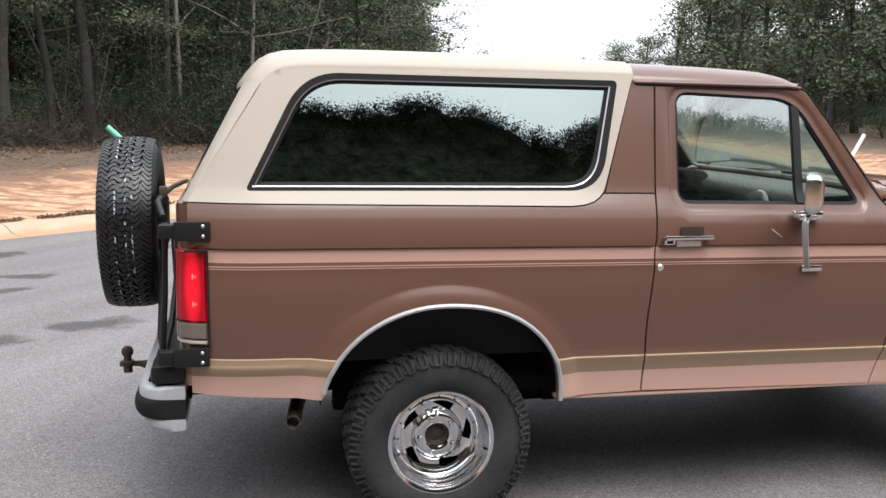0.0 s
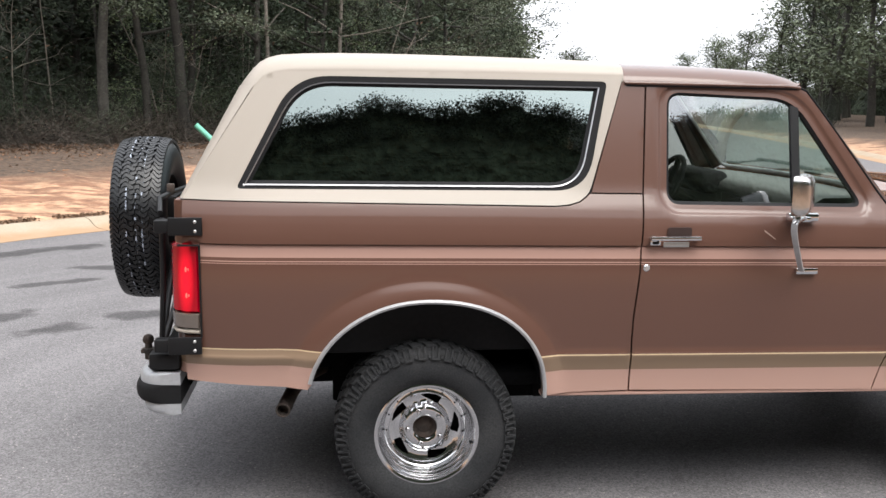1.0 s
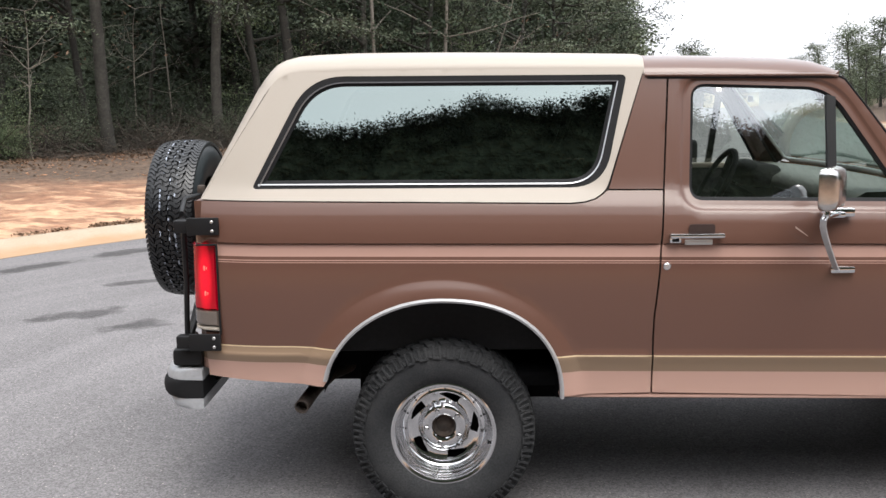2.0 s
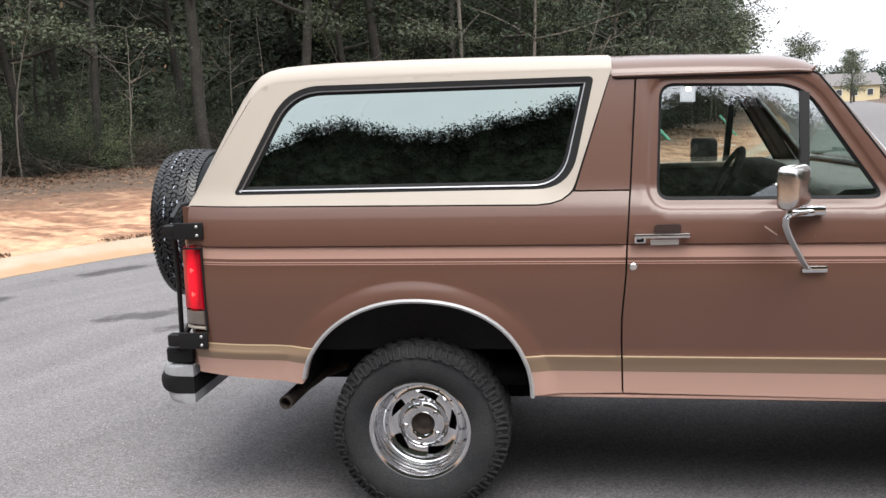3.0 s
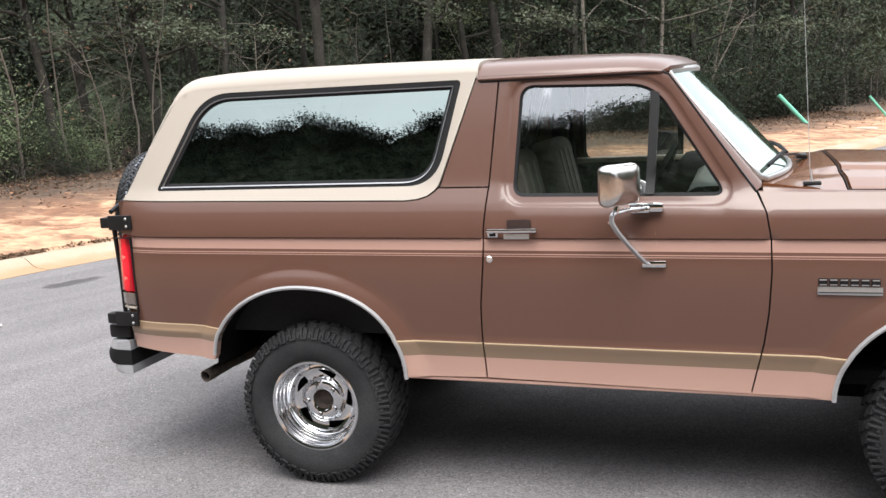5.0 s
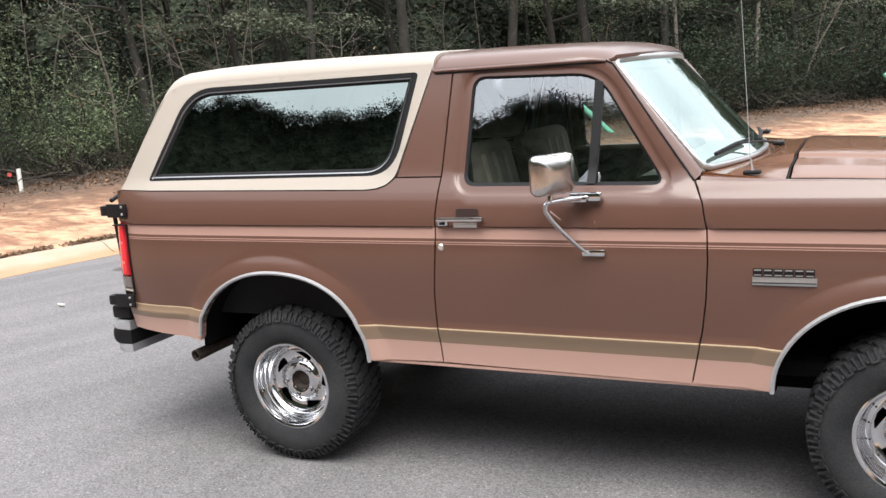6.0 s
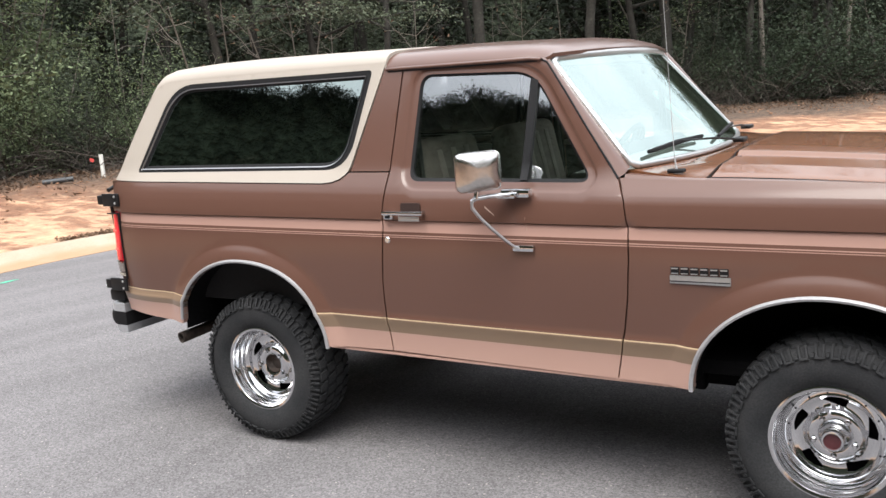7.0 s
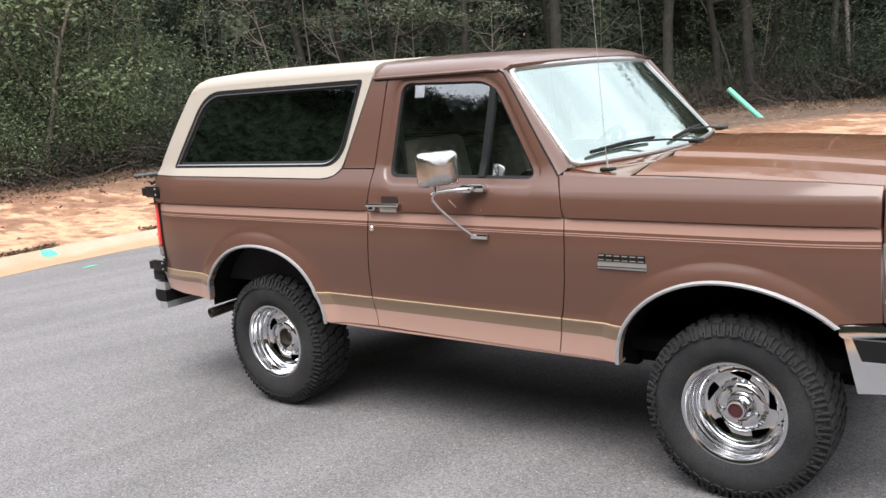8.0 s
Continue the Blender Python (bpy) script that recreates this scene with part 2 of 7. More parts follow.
def part(name, bm, mat, parent, label="", smooth=35):
    bmesh.ops.recalc_face_normals(bm, faces=bm.faces)
    me = bpy.data.meshes.new(name)
    bm.to_mesh(me)
    bm.free()
    me.materials.append(mat)
    if smooth:
        me.shade_smooth()
        me.set_sharp_from_angle(angle=radians(smooth))
    ob = new(name, me)
    ob.parent = parent
    return tagged(ob, label)


def box(size, at=(0, 0, 0), turn=None, bevel=0.0, segs=2, bm=None):
    """A bevelled box, added to bm."""
    bm = bm or bmesh.new()
    tmp = bmesh.new()
    bmesh.ops.create_cube(tmp, size=1.0)
    bmesh.ops.scale(tmp, vec=size, verts=tmp.verts)
    if bevel:
        bmesh.ops.bevel(tmp, geom=tmp.edges[:], offset=bevel, segments=segs, affect="EDGES", profile=0.5)
    m = Matrix.Translation(at) @ (turn or Matrix.Identity(4))
    bmesh.ops.transform(tmp, matrix=m, verts=tmp.verts)
    keep = [bm.verts.new(v.co) for v in tmp.verts]
    tmp.verts.index_update()
    for f in tmp.faces:
        bm.faces.new([keep[v.index] for v in f.verts])
    tmp.free()
    return bm


def tube_data(points, radii, n=8, caps=True):
    """Vertices and faces of a tube along points."""
    pts = [Vector(p) for p in points]
    radii = [radii] * len(pts) if isinstance(radii, (int, float)) else radii
    verts, faces = [], []
    for i, p in enumerate(pts):
        way = (pts[min(i + 1, len(pts) - 1)] - pts[max(i - 1, 0)]).normalized()
        a = way.orthogonal().normalized() if i == 0 else (a - way * a.dot(way)).normalized()
        b = way.cross(a)
        for k in range(n):
            q = 2 * math.pi * k / n
            verts.append(p + (a * math.cos(q) + b * math.sin(q)) * radii[i])
    for i in range(len(pts) - 1):
        for k in range(n):
            faces.append((i * n + k, i * n + (k + 1) % n, (i + 1) * n + (k + 1) % n, (i + 1) * n + k))
    if caps:
        faces += [tuple(range(n))[::-1], tuple(range((len(pts) - 1) * n, len(pts) * n))]
    return verts, faces


def tube(name, points, radii, mat, parent, n=10, label=""):
    v, f = tube_data(points, radii, n)
    return mesh_ob(name, v, f, mat, parent, label, smooth=50)


def lathe_data(profile, n=64, around="y"):
    """A surface turned round the y axis from (radius, y) pairs."""
    verts, faces = [], []
    for r, y in profile:
        for k in range(n):
            q = 2 * math.pi * k / n
            verts.append((r * math.cos(q), y, r * math.sin(q)))
    for i in range(len(profile) - 1):
        for k in range(n):
            faces.append((i * n + k, i * n + (k + 1) % n, (i + 1) * n + (k + 1) % n, (i + 1) * n + k))
    return verts, faces


def joined(*sets):
    verts, faces = [], []
    for v, f in sets:
        o = len(verts)
        verts += list(v)
        faces += [tuple(i + o for i in g) for g in f]
    return verts, faces


def moved(data, m):
    return [m @ Vector(v) for v in data[0]], data[1]


def inside(px, pz, poly):
    """Which of the points lie in the polygon."""
    px, pz = np.asarray(px, float), np.asarray(pz, float)
    hit = np.zeros(px.shape, bool)
    q = np.asarray(poly, float)
    for (x0, z0), (x1, z1) in zip(q, np.roll(q, -1, axis=0)):
        if z0 != z1:
            hit ^= ((z0 > pz) != (z1 > pz)) & (px < (x1 - x0) * (pz - z0) / (z1 - z0) + x0)
    return hit


def rounded(corners, segs=7):
    """A polygon from corners (x, z, radius)."""
    out, n = [], len(corners)
    for i, (x, z, r) in enumerate(corners):
        p = Vector((x, z))
        if r <= 0:
            out.append((x, z))
            continue
        a, b = Vector(corners[i - 1][:2]) - p, Vector(corners[(i + 1) % n][:2]) - p
        ra, rb = min(r, a.length * 0.49), min(r, b.length * 0.49)
        s, e = p + a.normalized() * ra, p + b.normalized() * rb
        for k in range(segs + 1):
            t = k / segs
            q = s * (1 - t) ** 2 + p * 2 * t * (1 - t) + e * t ** 2
            out.append((q.x, q.y))
    return out


def dense(poly, step):
    out = []
    for (x0, z0), (x1, z1) in zip(poly, list(poly[1:]) + [poly[0]]):
        k = max(1, int(math.ceil(math.hypot(x1 - x0, z1 - z0) / step)))
        out += [(x0 + (x1 - x0) * i / k, z0 + (z1 - z0) * i / k) for i in range(k)]
    return out


def sheet(outline, holes=(), step=0.03, rows=None, lines=()):
    """A plane outline with holes as triangles, kept along lines: points and faces."""
    from mathutils.geometry import delaunay_2d_cdt
    loops = [dense(p, step) for p in (outline, *holes)] + [dense(p, step * 0.4) for p in lines]
    cuts = loops[1:1 + len(holes)]
    pts, edges = [], []
    for lp in loops:
        o = len(pts)
        pts += lp
        edges += [(o + i, o + (i + 1) % len(lp)) for i in range(len(lp))]
    arr = np.array(loops[0])
    xs = np.arange(arr[:, 0].min() + step / 2, arr[:, 0].max(), step)
    zs = np.arange(arr[:, 1].min() + step / 2, arr[:, 1].max(), step) if rows is None else np.array(rows)
    gx, gz = (q.ravel() for q in np.meshgrid(xs, zs))
    ok = inside(gx, gz, loops[0])
    for lp in cuts:
        ok &= ~inside(gx, gz, lp)
    edge = np.array([p for lp in loops for p in lp])
    near = np.min((gx[:, None] - edge[None, :, 0]) ** 2 + (gz[:, None] - edge[None, :, 1]) ** 2, axis=1)
    ok &= near > (0.3 * step) ** 2
    if lines:
        bend = np.array([p for lp in loops[1 + len(holes):] for p in lp])
        ok &= np.min((gx[:, None] - bend[None, :, 0]) ** 2 + (gz[:, None] - bend[None, :, 1]) ** 2, axis=1) > (0.6 * step) ** 2
    pts += list(zip(gx[ok], gz[ok]))
    v, _, f, *_ = delaunay_2d_cdt([Vector(p) for p in pts], edges, [], 0, 1e-6)
    c = np.array([[(v[g[0]].x + v[g[1]].x + v[g[2]].x) / 3, (v[g[0]].y + v[g[1]].y + v[g[2]].y) / 3] for g in f])
    keep = inside(c[:, 0], c[:, 1], loops[0])
    for lp in cuts:
        keep &= ~inside(c[:, 0], c[:, 1], lp)
    return [(p.x, p.y) for p in v], [tuple(g) for g, k in zip(f, keep) if k]


def with_rim(verts, faces, back):
    """Adds a rim that runs from the open border to back(vertex)."""
    count = {}
    for f in faces:
        for a, b in zip(f, f[1:] + f[:1]):
            key = (min(a, b), max(a, b))
            count[key] = None if key in count else (a, b)
    verts, faces, twin = list(verts), list(faces), {}
    for e in count.values():
        if e:
            for i in e:
                if i not in twin:
                    twin[i] = len(verts)
                    verts.append(back(verts[i]))
            faces.append((e[1], e[0], twin[e[0]], twin[e[1]]))
    return verts, faces


def thing(name, at, label, category, group="", kind=""):
    ob = new(name)
    ob.empty_display_size = 0.2
    ob.location = at
    return tagged(ob, label, category, group, kind)


# ---- the vehicle: x forward from the rear axle, right flank near y = 0, middle plane y = MID ----
MID = 0.98
BASE = 2.66
PROFILE_Z = [0.48, 0.545, 0.60, 0.66, 0.70, 0.726, 0.735, 0.746, 0.80, 0.90, 1.0, 1.08, 1.115, 1.123, 1.163, 1.171, 1.177, 1.20, 1.22, 1.235,
             1.255, 1.27, 1.285, 1.30, 1.315, 1.33, 1.35, 1.385, 1.95]
PROFILE_Y = [0.050, 0.036, 0.030, 0.022, 0.012, 0.003, 0.001, 0.006, 0.003, -0.002, -0.004, -0.002, 0.002, 0.005, 0.011, 0.013, 0.001, 0.0033, 0.0067, 0.0100,
             0.0152, 0.0197, 0.0248, 0.0305, 0.0370, 0.0445, 0.0550, 0.073, 0.236]
SHOULDER = [0.003, 0.005, 0.0075, 0.012, 0.017, 0.025, 0.036, 0.050, 0.064, 0.077, 0.089, 0.236]  # rounder over the front fender


def arch_z(x, wheel):
    """Height of the wheel opening's edge over x."""
    c, b = (0.03, 0.392) if wheel == 0 else (BASE, 0.385)
    a = 0.46 if x < c or wheel == 0 else 0.52
    u = min(1.0, abs(x - c) / a)
    n = 2.3 if x > c and wheel == 0 else 2.0
    return 0.56 + b * max(0.0, 1 - u ** n) ** (1 / n)


def flank(x, h):
    """How far the right flank lies from y = 0 at x and height h above the raked base."""
    y = float(np.interp(h, PROFILE_Z, PROFILE_Y))
    if h > 1.177 and x > 1.65:
        w = min(1.0, (x - 1.65) / 0.35)
        w = w * w * (3 - 2 * w)
        y = y * (1 - w) + w * float(np.interp(h, PROFILE_Z[16:], [0.001] + SHOULDER))
    if x < -0.62:
        y += 0.045 * ((-0.62 - x) / 0.28) ** 2
    if x > 2.85:
        y += 0.05 * ((x - 2.85) / 0.4) ** 2
    if h < 1.16:  # flared wheel openings
        for cx, b in ((0.03, 0.392), (BASE, 0.385)):
            e = math.hypot((x - cx) / 0.46, (h - 0.56) / b) - 1 if h > 0.56 else abs(x - cx) / 0.46 - 1
            if 0 <= e < 0.22:
                s = 1 - e / 0.22
                y -= 0.027 * s ** 1.25 * (2.25 - 1.25 * s) * (1 if h > 0.56 else 0)
            elif -0.05 < e < 0:
                y -= 0.027 * (1 if h > 0.56 else 0)
    return y


def on_body(x, h, off=0.0, left=False, plane=False):
    y = (0.236 - 0.2885 * (1.95 - h) if plane else flank(x, h)) + off
    return (x, 2 * MID - y if left else y, h - RAKE * x)


def side_panel(name, outline, mat, parent, holes=(), left=False, off=0.0, rim=0.03, step=0.03, label="", plane=False, dent=None, lines=()):
    extra = sorted(set(list(np.arange(0.5, 1.95, step)) + [0.70, 0.726, 0.735, 0.746, 1.115, 1.123, 1.163, 1.171, 1.177, 1.20, 1.22, 1.255, 1.285, 1.315]))
    p, f = sheet(outline, holes, step, extra, lines)
    v = [on_body(x, h, off + (dent(x, h) if dent else 0.0), left, plane) for x, h in p]
    s = -1 if left else 1
    if rim:
        v, f = with_rim(v, f, lambda q: (q[0], q[1] + s * rim, q[2]))
    if left:
        f = [g[::-1] for g in f]
    return mesh_ob(name, v, f, mat, parent, label, smooth=40)


def side_ring(name, outer, inner, mat, parent, off0, off1, left=False, label=""):
    """A frame strip between two loops of equal count on the body side."""
    n = len(outer)
    v = [on_body(x, h, off0, left) for x, h in outer] + [on_body(x, h, off1, left) for x, h in inner]
    v += [on_body(x, h, off0 + 0.02, left) for x, h in outer] + [on_body(x, h, off1 + 0.02, left) for x, h in inner]
    f = []
    for i in range(n):
        j = (i + 1) % n
        f += [(i, j, n + j, n + i), (n + i, n + j, 3 * n + j, 3 * n + i), (j, i, 2 * n + i, 2 * n + j)]
    return mesh_ob(name, v, f, mat, parent, label, smooth=40)


def shrunk(poly, d):
    """A loop moved inwards by d."""
    n, out = len(poly), []
    area = sum(poly[i][0] * poly[(i + 1) % n][1] - poly[(i + 1) % n][0] * poly[i][1] for i in range(n))
    s = 1 if area > 0 else -1
    for i in range(n):
        a, b, c = Vector(poly[i - 1]), Vector(poly[i]), Vector(poly[(i + 1) % n])
        t0, t1 = (b - a).normalized(), (c - b).normalized()
        m = Vector((-t0.y - t1.y, t0.x + t1.x))
        m = m.normalized() if m.length > 1e-6 else Vector((-t0.y, t0.x))
        k = max(0.5, m.dot(Vector((-t0.y, t0.x))))
        out.append(tuple(b + m * (s * d / k)))
    return out


suv = thing("suv", (0, 0, -0.021), "brown and copper two-door SUV with cream hardtop on asphalt", "car")

DOOR_REAR = [(0.852, 0.578), (0.848, 0.80), (0.85, 0.89), (0.868, 1.07), (0.874, 1.2), (0.885, 1.33), (0.89, 1.38), (0.921, 1.80)]
DOOR_FRONT = [(1.898, 0.566), (1.945, 0.78), (1.962, 0.90), (1.972, 1.05), (1.97, 1.17), (1.954, 1.27), (1.923, 1.345)]
REAR_ARCH = [(x, arch_z(x, 0)) for x in [0.03 - 0.46 * math.cos(math.pi * k / 36) for k in range(37)] if x > 0 or arch_z(x, 0) > 0.612]
FRONT_ARCH = [(x, arch_z(x, 1)) for x in [BASE - 0.46 * math.cos(math.pi * k / 36) for k in range(19)]] + \
             [(x, arch_z(x, 1)) for x in [BASE + 0.04 * k for k in range(1, 11)]]
QUARTER = ([(-0.905, 0.632), (-0.905, 0.815), (-0.842, 0.817), (-0.842, 1.168), (-0.905, 1.170), (-0.905, 1.332), (0.53, 1.322), (0.585, 1.327),
            (0.628, 1.34), (0.657, 1.359), (0.671, 1.372), (0.884, 1.372)] + [(x - 0.005, h) for x, h in DOOR_REAR[::-1] if h < 1.36] + [(0.49, 0.568)] + REAR_ARCH[::-1] +
           [(-0.44, 0.604)])
PILLAR = [(0.679, 1.378), (0.885, 1.378), (0.916, 1.812), (0.822, 1.812)]
DOOR = [(x + 0.002, h) for x, h in DOOR_REAR[::-1]] + DOOR_FRONT[:6] + [(1.919, 1.345), (1.60, 1.795), (1.575, 1.812), (0.925, 1.812)]
DOOR_WIN = rounded([(0.985, 1.335, 0.055), (1.822, 1.33, 0.06), (1.545, 1.762, 0.10), (1.010, 1.778, 0.06)])
WIN_EDGE = np.array(dense(DOOR_WIN, 0.01))


def window_dent(x, h):
    """Depth of the pressed border round the door window."""
    d = float(np.sqrt(((WIN_EDGE - (x, h)) ** 2).sum(1).min()))
    u = min(1.0, max(0.0, (d - 0.026) / 0.014))
    return 0.009 * (1 - u * u * (3 - 2 * u))


FENDER = ([(x + 0.006, h) for x, h in DOOR_FRONT] + [(2.1, 1.34), (2.6, 1.335), (3.0, 1.325), (3.2, 1.312), (3.205, 0.835), (3.07, 0.825)] +
          FRONT_ARCH[::-1] + [(2.19, 0.565)])
CAP_LINE = [(-0.634, 1.766), (-0.615, 1.790), (-0.592, 1.807), (-0.56, 1.818), (-0.5, 1.825), (-0.3, 1.830), (0.0, 1.834), (0.3, 1.836), (0.826, 1.836)]


def cap_top(x):
    """Height at which the hardtop's side begins to roll over into its roof."""
    return float(np.interp(x, [p[0] for p in CAP_LINE], [p[1] for p in CAP_LINE]))


CAP = [(-0.905, 1.337), (0.53, 1.328), (0.583, 1.333), (0.624, 1.345), (0.652, 1.364), (0.668, 1.381), (0.678, 1.402), (0.818, 1.812)] + CAP_LINE[::-1]
GLASS_LINE = rounded([(-0.694, 1.379, 0.022), (0.642, 1.384, 0.13), (0.744, 1.804, 0.025), (-0.475, 1.800, 0.14)], 9)
CAP_WIN = rounded([(-0.702, 1.378, 0.022), (0.660, 1.384, 0.13), (0.760, 1.813, 0.025), (-0.483, 1.809, 0.14)], 9)

def flare_lines(cx, b):
    """Lines of the pressed flare over a wheel opening."""
    return [[(cx + 0.46 * k * math.cos(math.pi * i / 40), 0.56 + b * k * math.sin(math.pi * i / 40)) for i in range(3, 38)] for k in (1.22, 1.205, 1.185, 1.155, 1.12, 1.08, 1.04)]


for left in (False, True):
    side_panel("quarter_panel", QUARTER, PAINT, suv, left=left, lines=flare_lines(0.03, 0.392), label="brown rear quarter panel with copper stripes")
    side_panel("pillar_panel", PILLAR, PAINT, suv, left=left)
    side_panel("front_fender", FENDER, PAINT, suv, left=left, lines=flare_lines(BASE, 0.385))
    # wheel lips
    for arch, ends in ((REAR_ARCH, 0.0), (FRONT_ARCH, 0.0)):
        ins = shrunk(arch + [(arch[-1][0], 0.4), (arch[0][0], 0.4)], -0.016)[:len(arch)]
        ins = [(x, h) for x, h in ins]
        v, f = [], []
        for (x0, h0), (x1, h1) in zip(arch, ins):
            cx = 0.03 if arch is REAR_ARCH else BASE
            y = flank(x0, max(h0, 0.57))
            for (x, h, yy) in ((x0, h0, y + 0.03), (x0, h0, y - 0.006), ((x0 + x1) / 2, (h0 + h1) / 2, y - 0.010), (x1, h1, y - 0.006), (x1, h1, y + 0.004)):
                v.append((x, 2 * MID - yy if left else yy, h - RAKE * x))
        for i in range(len(arch) - 1):
            for k in range(4):
                f.append((i * 5 + k, i * 5 + k + 1, i * 5 + 6 + k, i * 5 + 5 + k))
        mesh_ob("wheel_lip", v, f, LIP, suv, "bright wheel-opening moulding", smooth=50)
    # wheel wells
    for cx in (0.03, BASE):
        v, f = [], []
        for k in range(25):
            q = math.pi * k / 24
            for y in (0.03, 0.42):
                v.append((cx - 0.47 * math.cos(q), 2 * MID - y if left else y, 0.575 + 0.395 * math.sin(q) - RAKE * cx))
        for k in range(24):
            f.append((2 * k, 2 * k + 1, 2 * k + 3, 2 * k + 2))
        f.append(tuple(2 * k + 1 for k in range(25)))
        for e, foot in ((0, 0.62 if cx < 1 else 0.56), (48, 0.545)):  # dark sheets added at the opening's ends to block light
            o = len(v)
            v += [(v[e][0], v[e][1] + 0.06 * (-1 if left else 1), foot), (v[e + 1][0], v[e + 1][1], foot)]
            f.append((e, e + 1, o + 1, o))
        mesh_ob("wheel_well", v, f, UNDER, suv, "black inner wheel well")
    # dark jambs behind the door gaps
    for line in (DOOR_REAR, DOOR_FRONT):
        side_panel("door_jamb", [(x - 0.025, h) for x, h in line] + [(x + 0.02, h) for x, h in line[::-1]], SEAL, suv, left=left, off=0.022, rim=0.0)
    # door with its glass
    door = side_panel("door", DOOR, PAINT, suv, holes=[DOOR_WIN], left=left, dent=window_dent, lines=[shrunk(DOOR_WIN, -d) for d in (0.014, 0.026, 0.031, 0.036, 0.040)], label="brown door with chrome handle and wing window")
    side_ring("window_seal", DOOR_WIN, shrunk(DOOR_WIN, 0.011), SEAL, door, 0.010, 0.018, left)
    side_panel("window_glass", shrunk(DOOR_WIN, 0.008), SIDE_GLASS, door, left=left, off=0.02, rim=0.004, step=0.06, plane=True).visible_shadow = False
    side_panel("division_bar", [(1.514, 1.34), (1.548, 1.34), (1.566, 1.725), (1.532, 1.735)], BLACK, door, left=left, off=0.008, rim=0.02)
    # hardtop side and its window
    side_panel("hardtop_seal", shrunk(CAP, 0.012)[1:8][::-1] + [(-0.90, 1.349), (-0.90, 1.325)] + shrunk(CAP, -0.012)[1:8], SEAL, suv, left=left, off=0.012, rim=0.0, label="black seal under the hardtop")
    cap = side_panel("hardtop_side", CAP, CREAM, suv, holes=[CAP_WIN], left=left, off=-0.004, label="cream hardtop side")
    w1, w2, w3 = shrunk(GLASS_LINE, 0.0135), shrunk(GLASS_LINE, 0.0178), shrunk(GLASS_LINE, 0.030)
    side_ring("window_gasket", CAP_WIN, w1, SEAL, cap, -0.003, -0.001, left)
    side_ring("window_trim", w1, w2, TRIM, cap, -0.006, -0.003, left, "bright metal window trim")
    side_ring("inner_seal", w2, w3, SEAL, cap, 0.002, 0.010, left)
    side_panel("quarter_glass", shrunk(GLASS_LINE, 0.03), TINTED, cap, left=left, off=0.012, rim=0.004, step=0.06, plane=True,
               label="dark tinted quarter window").visible_shadow = False


def skin(name, rows, mat, parent, label="", back=0.0, smooth=40):
    """A surface through rows of points of equal count."""
    n = len(rows[0])
    v = [p for r in rows for p in r]
    f = [(i * n + k, i * n + k + 1, (i + 1) * n + k + 1, (i + 1) * n + k) for i in range(len(rows) - 1) for k in range(n - 1)]
    if back:
        v, f = with_rim(v, f, lambda q: (q[0], q[1], q[2] - back))
    return mesh_ob(name, v, f, mat, parent, label, smooth)


def over(section, x, drop=0.0):
    """A cross-section from the right edge over the middle to the left edge, as points at x."""
    pts = [(x, y, h - drop - RAKE * x) for y, h in section]
    return pts + [(x, 2 * MID - y, z) for _, y, z in pts[-2::-1]]


TOP = [(0.0, 0.0), (0.0045, 0.014), (0.012, 0.030), (0.024, 0.046), (0.044, 0.060), (0.085, 0.072), (0.2, 0.083), (0.45, 0.091), (MID - 0.203, 0.094)]
BOW_Y, BOW_X = (0.0, 0.012, 0.03, 0.06, 0.10, 0.3, 0.8), (0.0, 0.014, 0.028, 0.042, 0.052, 0.066, 0.075)
rows = []
for x, low, k in ((-0.637, 0.004, 0.0), (-0.634, 0.0, 0.08), (-0.622, 0.0, 0.22), (-0.602, 0.0, 0.43), (-0.576, 0.0, 0.63), (-0.545, 0.0, 0.78), (-0.5, 0.0, 0.88), (-0.42, 0.0, 0.94), (-0.3, 0.0, 0.97), (-0.15, 0.0, 0.97),
                  (0.0, 0.0, 0.95), (0.3, 0.0, 0.90), (0.6, 0.0, 0.84), (0.79, 0.0, 0.80), (0.822, 0.0, 0.79), (0.828, 0.0, 0.74)):
    h0 = cap_top(x) - low
    y0 = flank(x, h0) - 0.004
    back = float(np.interp(x, (-0.637, -0.622, -0.602, -0.545, -0.4, 0.1), (1.2, 1.05, 0.92, 0.82, 0.6, 0.0)))  # the tail bows backwards between its corners
    half = [(y0 + a * (MID - y0) / (MID - 0.203), h0 + 0.95 * b * k ** (1 - 0.12 * min(1.0, a / 0.085)), a) for a, b in TOP]
    half = [(x - back * float(np.interp(a, BOW_Y, BOW_X)), y, h - RAKE * x) for y, h, a in half]
    rows.append(half + [(q, 2 * MID - y, z) for q, y, z in half[-2::-1]])
skin("hardtop_roof", rows, CREAM, suv, "cream hardtop roof", back=0.02)
# hardtop's rear frame and tailgate window
rear = []
for t in np.linspace(0, 1, 8):
    h = 1.337 + (1.768 - 1.337) * t
    x = -0.905 + 0.268 * t
    y0, k = flank(x, h) - 0.004, 0.45 + 0.75 * t
    rear.append([(x + 0.001 - k * float(np.interp(d, BOW_Y, BOW_X)), y0 + d, h - RAKE * x) for d in (0.0005, 0.012, 0.03, 0.06, 0.10)])
for left in (False, True):
    skin("rear_pillar", [[(x, 2 * MID - y if left else y, z) for x, y, z in r] for r in rear], CREAM, suv, "cream rear pillar of the hardtop")
glassrows = [[(r[4][0] + 0.004 - 0.02 * (1 - ((y - MID) / 0.7) ** 2), y, r[4][2]) for y in np.linspace(r[4][1], 2 * MID - r[4][1], 9)] for r in rear]
